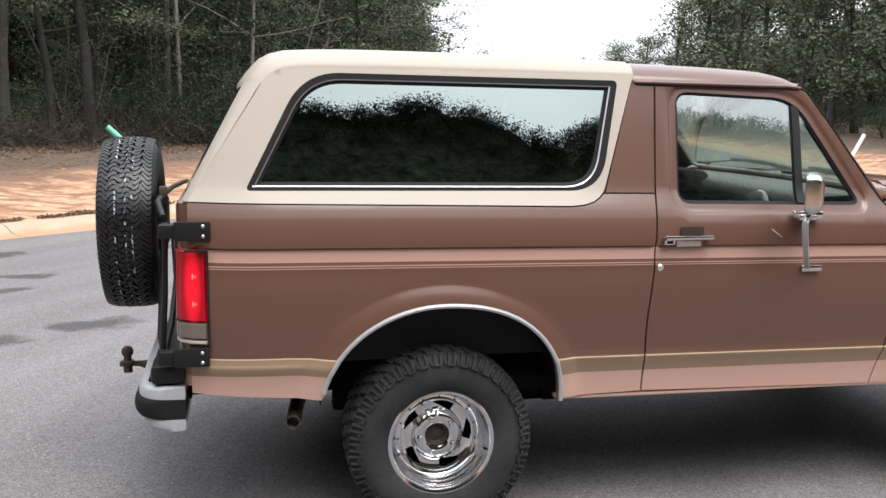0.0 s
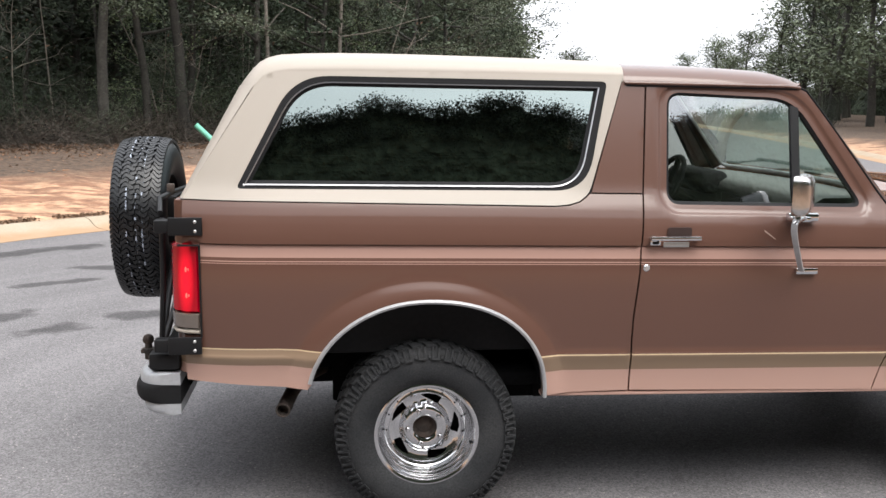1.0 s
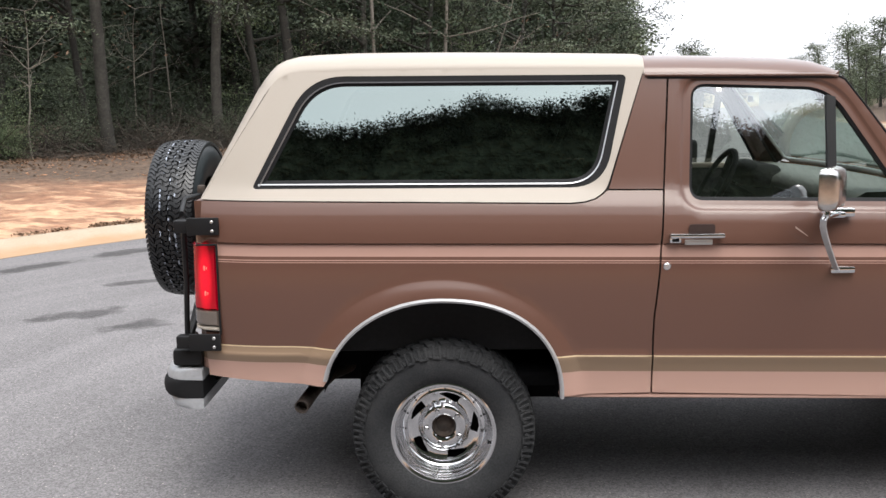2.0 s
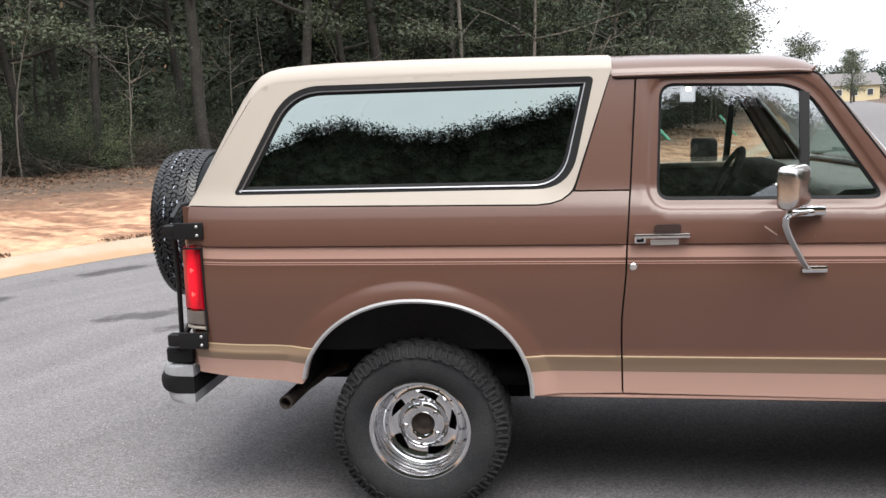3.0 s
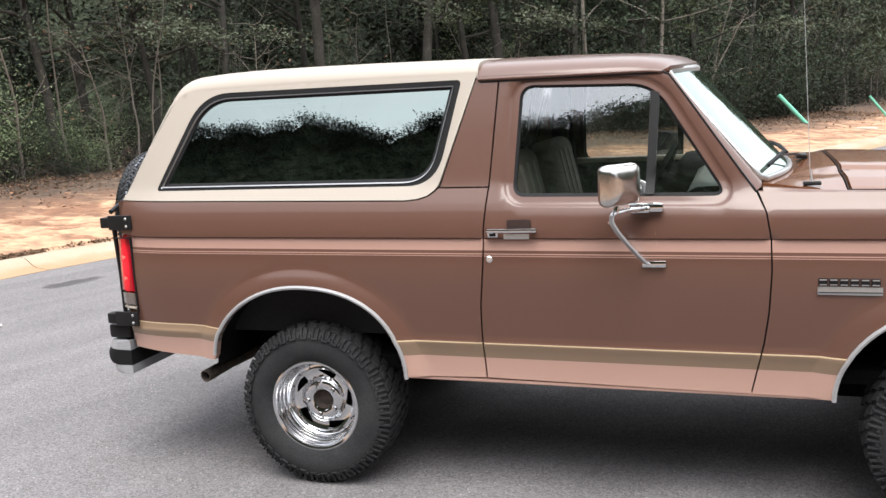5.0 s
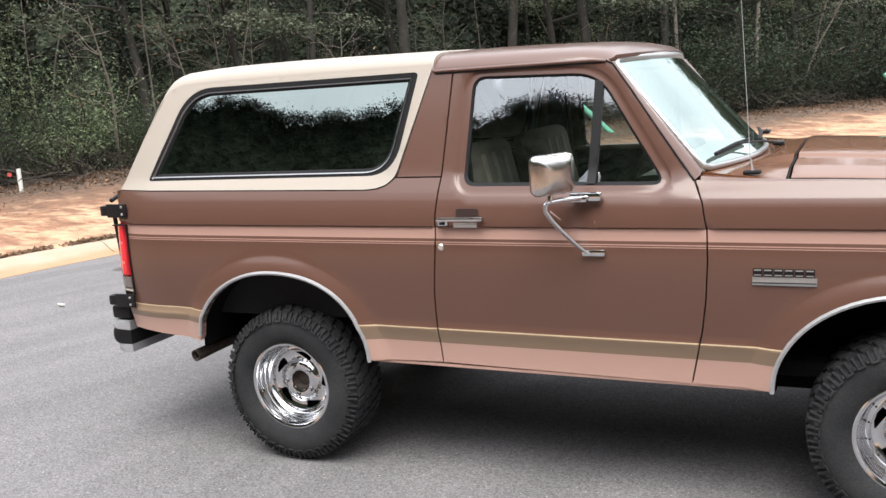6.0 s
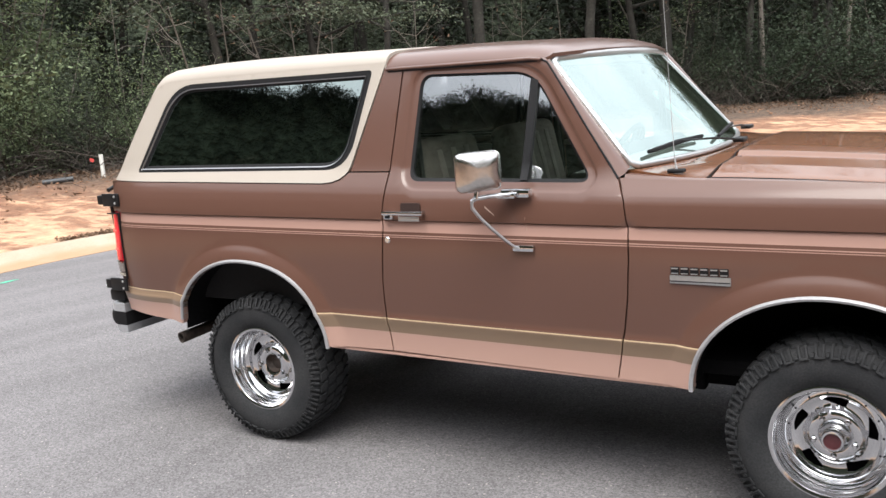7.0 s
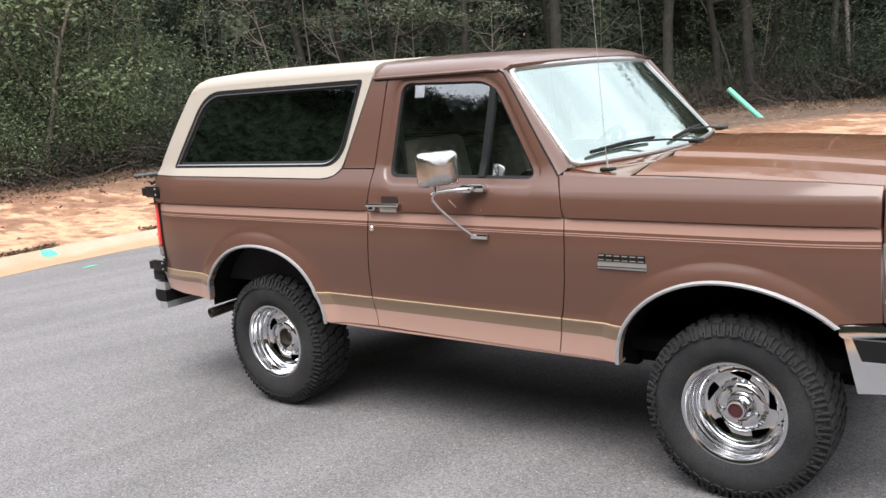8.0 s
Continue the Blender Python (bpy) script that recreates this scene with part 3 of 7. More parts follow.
skin("rear_window", glassrows, TINTED, suv, "dark tinted tailgate window").visible_shadow = False

ROOF = [(0.196, 1.806), (0.201, 1.822), (0.212, 1.838), (0.232, 1.856), (0.27, 1.873), (0.38, 1.890), (0.62, 1.904), (MID, 1.909)]
rows = [over(ROOF, x, d) for x, d in ((0.828, 0.0), (1.0, 0.0), (1.2, 0.003), (1.4, 0.010))]
for x, d, s, bow, w in ((1.48, 0.015, 0.01, 0.02, 0.0), (1.53, 0.020, 0.025, 0.045, 0.12), (1.562, 0.024, 0.04, 0.066, 0.36), (1.580, 0.028, 0.05, 0.080, 0.70), (1.588, 0.028, 0.055, 0.088, 1.0)):
    r = []
    for y, h in ROOF:  # the front edge comes down on to the windscreen's trim
        q = y + s * (1 - (y - 0.19) / 0.79)
        r.append((q, max(h - d, 1.80) * (1 - w) + w * (1.826 + 0.015 * (1 - ((q - MID) / 0.73) ** 2))))
    r = over(r, x)
    rows.append([(px + bow * (1 - ((py - MID) / 0.8) ** 2), py, pz) for px, py, pz in r])
skin("roof", rows, ROOF_PAINT, suv, "brown painted steel roof", back=0.015)
for left in (False, True):
    pts = [on_body(x, 1.81, -0.006, left) for x in np.linspace(0.83, 1.52, 12)] + [on_body(1.575, 1.805, -0.004, left)]
    tube("drip_gap", [on_body(x, 1.801, -0.0015, left) for x in np.linspace(0.84, 1.56, 12)], 0.0045, SEAL, suv, 6)
    tube("pillar_gap", [on_body(x, h, -0.0005, left) for x, h in ((1.575, 1.806), (1.603, 1.793), (1.684, 1.682), (1.762, 1.570), (1.841, 1.457), (1.896, 1.379), (1.921, 1.344))], 0.004, SEAL, suv, 6)
    tube("drip_rail", pts, [0.006] + [0.0075] * 11 + [0.006], ROOF_PAINT, suv, 8)

# windscreen, its trim, pillars and cowl
def screen(u, v, grow=0.0):
    """A point on the windscreen: u across from the right, v up from the base."""
    edge = 0.155 + (0.254 - 0.155) * v - grow
    y0, y1 = edge, 2 * MID - edge
    c = 1 - (2 * u - 1) ** 2
    x = (1.94 + 0.135 * c) * (1 - v) + (1.582 + 0.085 * c) * v
    h = (1.378 - 0.005 * c) * (1 - v) + (1.806 + 0.015 * c) * v
    return Vector((x, y0 + (y1 - y0) * u, h - RAKE * x))


skin("windscreen", [[screen(u, v) for u in np.linspace(0, 1, 21)] for v in np.linspace(0, 1, 9)], SCREEN_GLASS, suv,
     "windscreen glass reflecting the sky").visible_shadow = False
loop = [screen(u, 0) for u in np.linspace(0.03, 0.97, 20)] + [screen(1 - 0.008, v) for v in np.linspace(0.03, 0.97, 12)] + \
       [screen(u, 1) for u in np.linspace(0.97, 0.03, 20)] + [screen(0.008, v) for v in np.linspace(0.97, 0.03, 12)]
v, f = tube_data(loop + loop[:1], [0.0125] * 20 + [0.009] * 12 + [0.0165] * 21 + [0.014] * 12, 8, False)
mesh_ob("windscreen_trim", v, f, BRIGHT, suv, "bright windscreen trim", 60)
for left in (False, True):
    rows = []
    for t in np.linspace(0, 1, 10):
        a = Vector(on_body(1.924 - 0.323 * t, 1.348 + (1.8 - 1.348) * t, 0.0, left))
        b = screen(1.0 if left else 0.0, t)
        s = -1 if left else 1
        rows.append([a + Vector((0, s * 0.03, 0)), a, a * 0.66 + b * 0.34 + Vector((0.010, -s * 0.004, 0.002)),
                     a * 0.3 + b * 0.7 + Vector((0.006, -s * 0.002, 0.003)), b])
    skin("windscreen_pillar", rows, ROOF_PAINT, suv)
rows = []
for u in np.linspace(0, 1, 25):
    b = screen(u, 0)
    c = 1 - (2 * u - 1) ** 2
    y = 0.10 + (2 * MID - 0.20) * u
    up = float(np.interp(min(y, 2 * MID - y), [0.10, 0.132, 0.18, 0.27, 0.50, 0.535, 0.75, MID], [-0.002, 0.0, 0.006, 0.022, 0.031, 0.044, 0.050, 0.051]))
    rows.append([(b.x - 0.02, b.y, b.z - 0.012), (b.x + 0.03, b.y * 0.7 + y * 0.3, b.z - 0.012), (2.16, y, 1.346 + up * 0.75 - RAKE * 2.16), (2.238, y, 1.343 + up - RAKE * 2.24)])
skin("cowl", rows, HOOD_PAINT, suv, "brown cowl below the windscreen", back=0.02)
# hood: shallow crown with a raised centre panel
rows = []
for x in (2.25, 2.256, 2.30, 2.45, 2.65, 2.85, 3.05, 3.2, 3.28, 3.315, 3.325):
    k = (x - 2.25) / 1.075
    z0 = 1.345 - 0.052 * k ** 1.6 - (0.035 if x == 3.325 else 0.012 if x == 3.315 else 0) - (0.014 if x == 2.25 else 0)
    r = []
    for y, lift in ((0.112, -0.020), (0.118, -0.006), (0.132, 0.0), (0.18, 0.008), (0.27, 0.026), (0.285, 0.028), (0.50, 0.034), (0.515, 0.036), (0.535, 0.048), (0.552, 0.051), (0.75, 0.055), (MID, 0.056)):
        r.append((x, y, z0 + lift * (1 - 0.3 * k if lift > 0 else 1) - RAKE * x))
    r += [(px, 2 * MID - py, pz) for px, py, pz in r[-2::-1]]
    rows.append(r)
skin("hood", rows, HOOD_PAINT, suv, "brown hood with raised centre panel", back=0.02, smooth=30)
for left in (False, True):  # fender tops between flank and hood
    rows = []
    for x in np.linspace(1.945, 3.2, 22):
        top = float(np.interp(x, [1.94, 2.1, 2.6, 3.0, 3.2], [1.345, 1.34, 1.335, 1.325, 1.312]))
        a = on_body(x, top)
        z1 = float(np.interp(x, [1.94, 2.1, 2.25], [1.374, 1.360, 1.352])) - 0.007 - 0.052 * (max(0, x - 2.25) / 1.075) ** 1.6 - RAKE * x
        r = [a, (x, a[1] + 0.012, a[2] + (z1 - a[2]) * 0.55 + 0.002), (x, float(np.interp(x, [1.94, 2.1, 2.2, 2.3], [0.21, 0.18, 0.125, 0.112])), z1 - 0.010)]
        rows.append([(px, 2 * MID - py if left else py, pz) for px, py, pz in r])
    skin("fender_top", rows, ROOF_PAINT, suv)

# tailgate, lower body, floor and underside
bm = box((0.05, 1.66, 0.70), (-0.925, MID, 0.99), bevel=0.015)
part("tailgate", bm, ROOF_PAINT, suv, "brown tailgate behind the spare")
for left in (False, True):
    v = [on_body(x, h, 0.0, left) for x, h in ((-0.905, 0.66), (-0.905, 0.82), (-0.905, 1.165), (-0.905, 1.33))]
    y1 = 1.80 if left else 0.16
    v += [(-0.945, y1, q[2]) for q in v] + [(-0.935, (y1 + v[0][1]) / 2 - (0.02 if not left else -0.02), q[2]) for q in v]
    mesh_ob("rear_corner", v, [(0, 1, 9, 8), (1, 2, 10, 9), (2, 3, 11, 10), (8, 9, 5, 4), (9, 10, 6, 5), (10, 11, 7, 6)], PAINT, suv)
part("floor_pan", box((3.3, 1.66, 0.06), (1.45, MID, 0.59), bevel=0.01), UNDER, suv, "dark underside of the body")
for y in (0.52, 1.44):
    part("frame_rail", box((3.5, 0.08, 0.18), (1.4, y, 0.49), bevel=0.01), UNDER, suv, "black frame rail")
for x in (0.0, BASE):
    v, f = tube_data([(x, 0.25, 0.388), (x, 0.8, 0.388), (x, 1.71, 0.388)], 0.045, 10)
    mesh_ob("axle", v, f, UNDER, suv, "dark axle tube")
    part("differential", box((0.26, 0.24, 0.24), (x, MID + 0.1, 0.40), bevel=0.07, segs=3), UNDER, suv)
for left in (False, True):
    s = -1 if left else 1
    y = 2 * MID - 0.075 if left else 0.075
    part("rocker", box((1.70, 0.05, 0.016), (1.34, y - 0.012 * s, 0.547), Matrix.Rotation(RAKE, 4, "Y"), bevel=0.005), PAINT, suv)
    # dark strip added behind the rocker to keep light from under the body
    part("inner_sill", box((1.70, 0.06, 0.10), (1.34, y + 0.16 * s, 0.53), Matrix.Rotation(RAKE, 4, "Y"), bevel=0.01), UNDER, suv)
# Unseen dark masses added to stop light passing under the body.
part("transfer_case", box((1.15, 0.52, 0.22), (1.35, MID, 0.46), bevel=0.06, segs=3), UNDER, suv, "unseen dark block at the gearbox, stops light underneath")
part("fuel_tank", box((0.55, 0.95, 0.12), (-0.58, MID, 0.53), bevel=0.05, segs=3), UNDER, suv, "unseen dark block at the tank, stops light underneath")
part("skid_plate", box((0.65, 0.80, 0.16), (2.15, MID, 0.46), bevel=0.05, segs=3), UNDER, suv, "unseen dark block at the front, stops light underneath")
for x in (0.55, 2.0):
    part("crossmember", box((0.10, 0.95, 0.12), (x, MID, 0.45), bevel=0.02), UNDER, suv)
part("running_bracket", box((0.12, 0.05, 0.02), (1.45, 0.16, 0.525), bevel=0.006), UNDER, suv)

# taillights
for left in (False, True):
    v, f = [], []
    outline = [(-0.842, 0.0), (-0.85, -0.012), (-0.90, -0.014), (-0.938, 0.012), (-0.955, 0.055), (-0.955, 0.13), (-0.93, 0.13)]
    lights = None
    for name, z0, z1, mat, lab in (("red_lens", 0.908, 1.166, RED_LENS, "red taillight lens"), ("reverse_lens", 0.842, 0.906, CLEAR_LENS, "clear reversing light"),
                                   ("lamp_base", 0.822, 0.841, CREAM, "pale lamp surround")):
        bm = bmesh.new()
        rings = []
        for z, ins in ((z0, 0.008), (z0 + 0.006, 0), (z1 - 0.006, 0), (z1, 0.008)):
            ring = []
            for x, dy in outline:
                y = flank(max(x, -0.9), z) + dy + ins
                ring.append(bm.verts.new((x + ins, 2 * MID - y if left else y, z - RAKE * x)))
            rings.append(ring)
        for r0, r1 in zip(rings, rings[1:]):
            for k in range(len(outline)):
                bm.faces.new((r0[k], r0[(k + 1) % len(outline)], r1[(k + 1) % len(outline)], r1[k]))
        bm.faces.new(rings[0])
        bm.faces.new(rings[-1])
        if lights is None:
            lights = part("taillight", bm, mat, suv, lab)
        else:
            part(name, bm, mat, lights, lab)
    # lit bulbs behind the lens
    for z in (1.085, 0.985):
        for dx, w in ((0.0, 0.007), (0.009, 0.004)):
            y = flank(-0.885, z) - 0.0155
            bm = bmesh.new()
            bmesh.ops.create_uvsphere(bm, u_segments=10, v_segments=6, radius=1.0)
            bmesh.ops.transform(bm, matrix=Matrix.Translation((-0.89 + dx, 2 * MID - y if left else y, z)) @ Matrix.Diagonal((w * 0.6, 0.003, w * 1.5, 1)), verts=bm.verts)
            part("bulb", bm, BULB, lights, "glowing bulb in the lamp")
    # lamp frame
    bm = bmesh.new()
    y = flank(-0.845, 1.0)
    for sx in (-0.838,):
        box((0.006, 0.012, 0.352), (sx, 2 * MID - y + 0.002 if left else y - 0.002, 0.998), bm=bm)
    box((0.08, 0.02, 0.005), (-0.876, 2 * MID - y + 0.004 if left else y - 0.004, 1.177), bm=bm)
    part("lamp_frame", bm, SEAL, lights)

# rear bumper: chrome shells with a black pad
def bumper_loop(zs, mat, name, parent, label):
    """A bumper section across the rear, with wrapped ends."""
    rows = []
    n = 72
    for i in range(n + 1):
        t = 0.5 - 0.5 * math.cos(math.pi * i / n)
        y = 0.052 + (2 * MID - 0.104) * t
        e = min(t, 1 - t) * (2 * MID - 0.104)
        u = max(0.0, 1 - e / 0.15)
        pull = 0.115 * (1 - math.sqrt(max(0.0, 1 - u ** 2.4)))
        rows.append([(min(x + pull, -0.93), y, z) for x, z in zs])
    v = [p for r in rows for p in r]
    m = len(zs)
    f = [(i * m + k, (i + 1) * m + k, (i + 1) * m + (k + 1) % m, i * m + (k + 1) % m) for i in range(n) for k in range(m)]
    f += [tuple(range(m)), tuple(range(n * m, (n + 1) * m))[::-1]]
    return mesh_ob(name, v, f, mat, parent, label, 45)


rear_bumper = bumper_loop([(-0.93, 0.670), (-1.05, 0.673), (-1.078, 0.671), (-1.094, 0.664), (-1.103, 0.652), (-1.104, 0.626), (-0.93, 0.624)], ALLOY, "rear_bumper", suv, "silver rear bumper with a black pad")
bumper_loop([(-0.93, 0.624), (-1.104, 0.6235), (-1.114, 0.618), (-1.120, 0.606), (-1.122, 0.588), (-1.119, 0.566), (-1.110, 0.553), (-1.098, 0.549), (-0.93, 0.549)], SEAL, "bumper_pad", rear_bumper, "black rubber pad")
bumper_loop([(-0.93, 0.549), (-1.088, 0.5485), (-1.094, 0.540), (-1.093, 0.522), (-1.086, 0.510), (-1.07, 0.504), (-0.93, 0.508)], ALLOY, "bumper_lower", rear_bumper, "dull lower bumper edge")
part("bumper_backing", box((0.012, 1.50, 0.10), (-0.922, MID, 0.620), bevel=0.004), UNDER, rear_bumper, "black back of the bumper")
part("bumper_bracket", box((0.26, 0.04, 0.07), (-0.88, 0.30, 0.60), bevel=0.01), UNDER, suv)
part("step_plate", box((0.13, 1.7, 0.012), (-1.0, MID, 0.679), bevel=0.004), BLACK, rear_bumper, "black step plate")

# hitch ball
tube("hitch_arm", [(-0.95, 0.98, 0.49), (-1.10, 0.98, 0.49), (-1.15, 0.98, 0.50), (-1.19, 0.98, 0.508), (-1.275, 0.98, 0.508)], [0.026, 0.026, 0.022, 0.013, 0.012], RUST, suv, 10, "rusty hitch arm")
tube("ball_nut", [(-1.24, 0.98, 0.470), (-1.24, 0.98, 0.502)], 0.022, RUST, suv, 6)
bm = bmesh.new()
bmesh.ops.create_uvsphere(bm, u_segments=16, v_segments=10, radius=0.027, matrix=Matrix.Translation((-1.24, 0.98, 0.566)))
part("hitch_ball", bm, RUST, suv, "rusty towing ball")
v, f = lathe_data([(0.001, -0.03), (0.03, -0.03), (0.03, -0.012), (0.018, -0.01), (0.016, 0.03), (0.001, 0.03)], 14)
v = [(-1.24 + a, 0.98 + c, 0.535 + b) for a, b, c in v]
mesh_ob("ball_shank", v, f, RUST, suv)

# exhaust
tube("exhaust_pipe", [(-0.1, 0.62, 0.56), (-0.36, 0.56, 0.55), (-0.47, 0.42, 0.535), (-0.515, 0.26, 0.52), (-0.535, 0.115, 0.508)], 0.029, RUST, suv, 14, "rusty exhaust tailpipe")
v, f = lathe_data([(0.024, -0.03), (0.024, 0.03), (0.0295, 0.03), (0.0295, -0.03)], 14)
way = Vector((-0.025, -0.145, -0.012)).to_track_quat("Y", "Z").to_matrix().to_4x4()
mesh_ob("exhaust_tip", *moved((v, f), Matrix.Translation((-0.537, 0.10, 0.5068)) @ way), RUST, suv)
v, f = lathe_data([(0.0, 0.0), (0.024, 0.0)], 14)
mesh_ob("exhaust_bore", *moved((v, f), Matrix.Translation((-0.534, 0.12, 0.5085)) @ way), UNDER, suv)

# spare carrier: hinge plates, swing-out frame
for z, lx in ((1.248, -0.872), (0.79, -0.885)):
    y = flank(-0.825, z) - 0.012
    hinge = part("hinge_plate", box((0.125, 0.012, 0.068), (lx - 0.015, y, z), bevel=0.003), BLACK, suv, "black bolted hinge plate")
    part("hinge_lug", box((0.065, 0.05, 0.05), (lx - 0.10, y + 0.03, z - 0.002), bevel=0.006), BLACK, hinge)
    for dz in (-0.018, 0.018):
        v, f = lathe_data([(0.0065, 0.0), (0.0065, -0.004), (0.004, -0.006), (0.0, -0.006)], 8)
        mesh_ob("bolt", [(a + lx + 0.022, b + y - 0.006, c + z + dz) for a, b, c in v], f, BRIGHT, hinge, "steel bolt")
carrier = tube("spare_carrier", [(-0.985, 0.10, 1.27), (-0.995, 0.13, 1.0), (-1.01, 0.15, 0.80), (-1.01, 0.16, 0.70)], 0.011, BLACK, suv, 10, "black tubular swing-out spare carrier")
tube("carrier_tube", [(-0.99, 0.10, 1.29), (-1.02, 0.25, 1.33), (-1.03, 0.6, 1.32), (-1.03, 1.2, 1.30), (-1.0, 1.75, 1.28)], 0.011, BLACK, carrier)
tube("carrier_tube", [(-0.995, 0.10, 0.76), (-1.03, 0.3, 0.80), (-1.04, 0.6, 1.0), (-1.04, 0.85, 1.15)], 0.014, BLACK, carrier)
tube("carrier_tube", [(-1.008, 0.15, 0.76), (-0.985, 0.25, 0.86), (-0.975, 0.45, 1.0), (-1.0, 0.7, 1.14)], 0.012, BLACK, carrier)
part("wheel_mount", box((0.10, 0.22, 0.22), (-1.08, 0.845, 1.18), bevel=0.02), BLACK, carrier)
part("carrier_clamp", box((0.03, 0.035, 0.04), (-1.02, 0.50, 1.345), bevel=0.006), RUST, carrier)
part("carrier_foot", box((0.12, 0.16, 0.07), (-0.99, 0.14, 0.715), bevel=0.015), BLACK, carrier)


# ---- wheels ----
def tread(bands, n, radius, depth, wave=0.0, gap=0.3, curve=0.0, skew=0.0):
    """Tread blocks round the y axis: bands (y0, y1, shift)."""
    verts, faces = [], []
    mid, half = sum(b[0] + b[1] for b in bands) / (2 * len(bands)), max(abs(b[1]) for b in bands) + 1e-6
    for y0, y1, shift in bands:
        for k in range(n):
            a0 = 2 * math.pi * (k + shift) / n
            a1 = a0 + 2 * math.pi / n * (1 - gap)
            o = len(verts)
            for low in (1, 0):
                for a, y, sk in ((a0, y0, 0), (a1, y0, 0), (a1, y1, skew), (a0, y1, skew)):
                    r = radius - curve * (abs(y) / half) ** 3 - (depth if low else 0)
                    a += sk * 2 * math.pi / n
                    verts.append((r * math.cos(a), y, r * math.sin(a)))
            faces += [(o + 4, o + 5, o + 6, o + 7), (o, o + 1, o + 5, o + 4), (o + 1, o + 2, o + 6, o + 5), (o + 2, o + 3, o + 7, o + 6), (o + 3, o, o + 4, o + 7)]
    return verts, faces


def build_wheel(name, front):
    """A mud tyre on a deep chrome rim, its outer face towards -y, axle along y."""
    wheel = new(name)
    wheel.empty_display_size = 0.1
    R = 0.393
    prof = [(0.205, -0.112), (0.215, -0.122), (0.245, -0.134), (0.285, -0.138), (0.32, -0.134), (0.345, -0.128), (0.362, -0.118), (0.374, -0.105), (0.379, -0.08), (0.381, 0.0),
            (0.379, 0.08), (0.374, 0.105), (0.345, 0.128), (0.285, 0.138), (0.215, 0.122), (0.205, 0.112)]
    base = lathe_data(prof, 96)
    blocks = tread([(-0.108, -0.066, 0.0), (-0.058, -0.004, 0.5), (0.004, 0.058, 0.0), (0.066, 0.108, 0.5)], 40, R, 0.014, gap=0.34, curve=0.006, skew=0.25)
    lugs_v, lugs_f = [], []
    for k in range(40):  # outlined side biters on the shoulder and the raised dots between them
        a = 2 * math.pi * k / 40
        a += 0.012 * math.sin(7.3 * k)
        for w, r0, r1, y0, y1, da in ((0.0042, 0.330, 0.382, -0.1345, -0.1145, -0.030), (0.0042, 0.330, 0.382, -0.1345, -0.1145, 0.040), (0.012, 0.330, 0.338, -0.1345, -0.132, 0.005), (0.0055, 0.338, 0.352, -0.1335, -0.1275, 0.080)):
            a2 = a + da
            o = len(lugs_v)
            for r, y, ww in ((r0, y0, w), (r1, y1, w)):
                for s in (-1, 1):
                    for d in (0.0, 0.010):
                        q = a2 + s * ww / r
                        lugs_v.append((r * math.cos(q), y - 0.0085 + d, r * math.sin(q)))
            lugs_f += [(o, o + 2, o + 6, o + 4), (o, o + 4, o + 5, o + 1), (o + 2, o + 3, o + 7, o + 6), (o, o + 1, o + 3, o + 2), (o + 4, o + 6, o + 7, o + 5)]
    tv, tf = joined(base, blocks, (lugs_v, lugs_f))
    k = [0.205 + (math.hypot(x, z) - 0.205) * 0.89 for x, _, z in tv]
    tv = [(x * q / math.hypot(x, z), y, z * q / math.hypot(x, z)) for (x, y, z), q in zip(tv, k)]
    mesh_ob("tyre", tv, tf, RUBBER, wheel, "worn black mud-terrain tyre", smooth=30)
    rim_prof = [(0.2125, -0.105), (0.2140, -0.117), (0.2115, -0.1225), (0.206, -0.124), (0.1965, -0.121), (0.1935, -0.116), (0.1925, -0.106), (0.1900, -0.096), (0.1875, -0.092),
                (0.1855, -0.084), (0.1845, -0.071), (0.1815, -0.0665), (0.1795, -0.059), (0.1785, -0.047), (0.1755, -0.043), (0.172, -0.035), (0.166, -0.030), (0.150, -0.031), (0.148, -0.032)]
    rim = mesh_ob("rim", *lathe_data(rim_prof, 72), CHROME, wheel, "polished chrome wheel rim", smooth=28)
    # centre disc with five windows
    out = [(0.151 * math.cos(2 * math.pi * k / 60), 0.151 * math.sin(2 * math.pi * k / 60)) for k in range(60)]
    holes = []
    for k in range(5):
        a = 2 * math.pi * (k / 5) + 0.33
        shape = [(0.139, -0.30), (0.143, -0.10), (0.142, 0.14), (0.138, 0.33), (0.134, 0.36), (0.122, 0.20), (0.113, 0.0), (0.108, -0.22), (0.112, -0.28)]
        holes.append([(r * math.cos(a + q), r * math.sin(a + q)) for r, q in shape])
    holes.append([(0.05 * math.cos(-2 * math.pi * k / 40), 0.05 * math.sin(-2 * math.pi * k / 40)) for k in range(40)])
    p, f = sheet(out, holes, 0.012)

    def dish(r):
        return float(np.interp(r, [0.045, 0.053, 0.058, 0.085, 0.094, 0.104, 0.13, 0.151], [-0.028, -0.038, -0.040, -0.040, -0.034, -0.020, -0.020, -0.031]))
    v = [(x, dish(math.hypot(x, z)), z) for x, z in p]
    v, f = with_rim(v, f, lambda q: (q[0], q[1] + 0.012, q[2]))
    mesh_ob("wheel_disc", v, f, CHROME, wheel, "chrome wheel centre with five windows", smooth=40)
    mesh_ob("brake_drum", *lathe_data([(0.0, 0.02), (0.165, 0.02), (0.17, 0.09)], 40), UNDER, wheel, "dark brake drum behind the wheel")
    for k in range(5):
        a = 2 * math.pi * k / 5 + 0.95
        v, f = lathe_data([(0.011, 0.0), (0.011, -0.013), (0.007, -0.02), (0.0, -0.021)], 6)
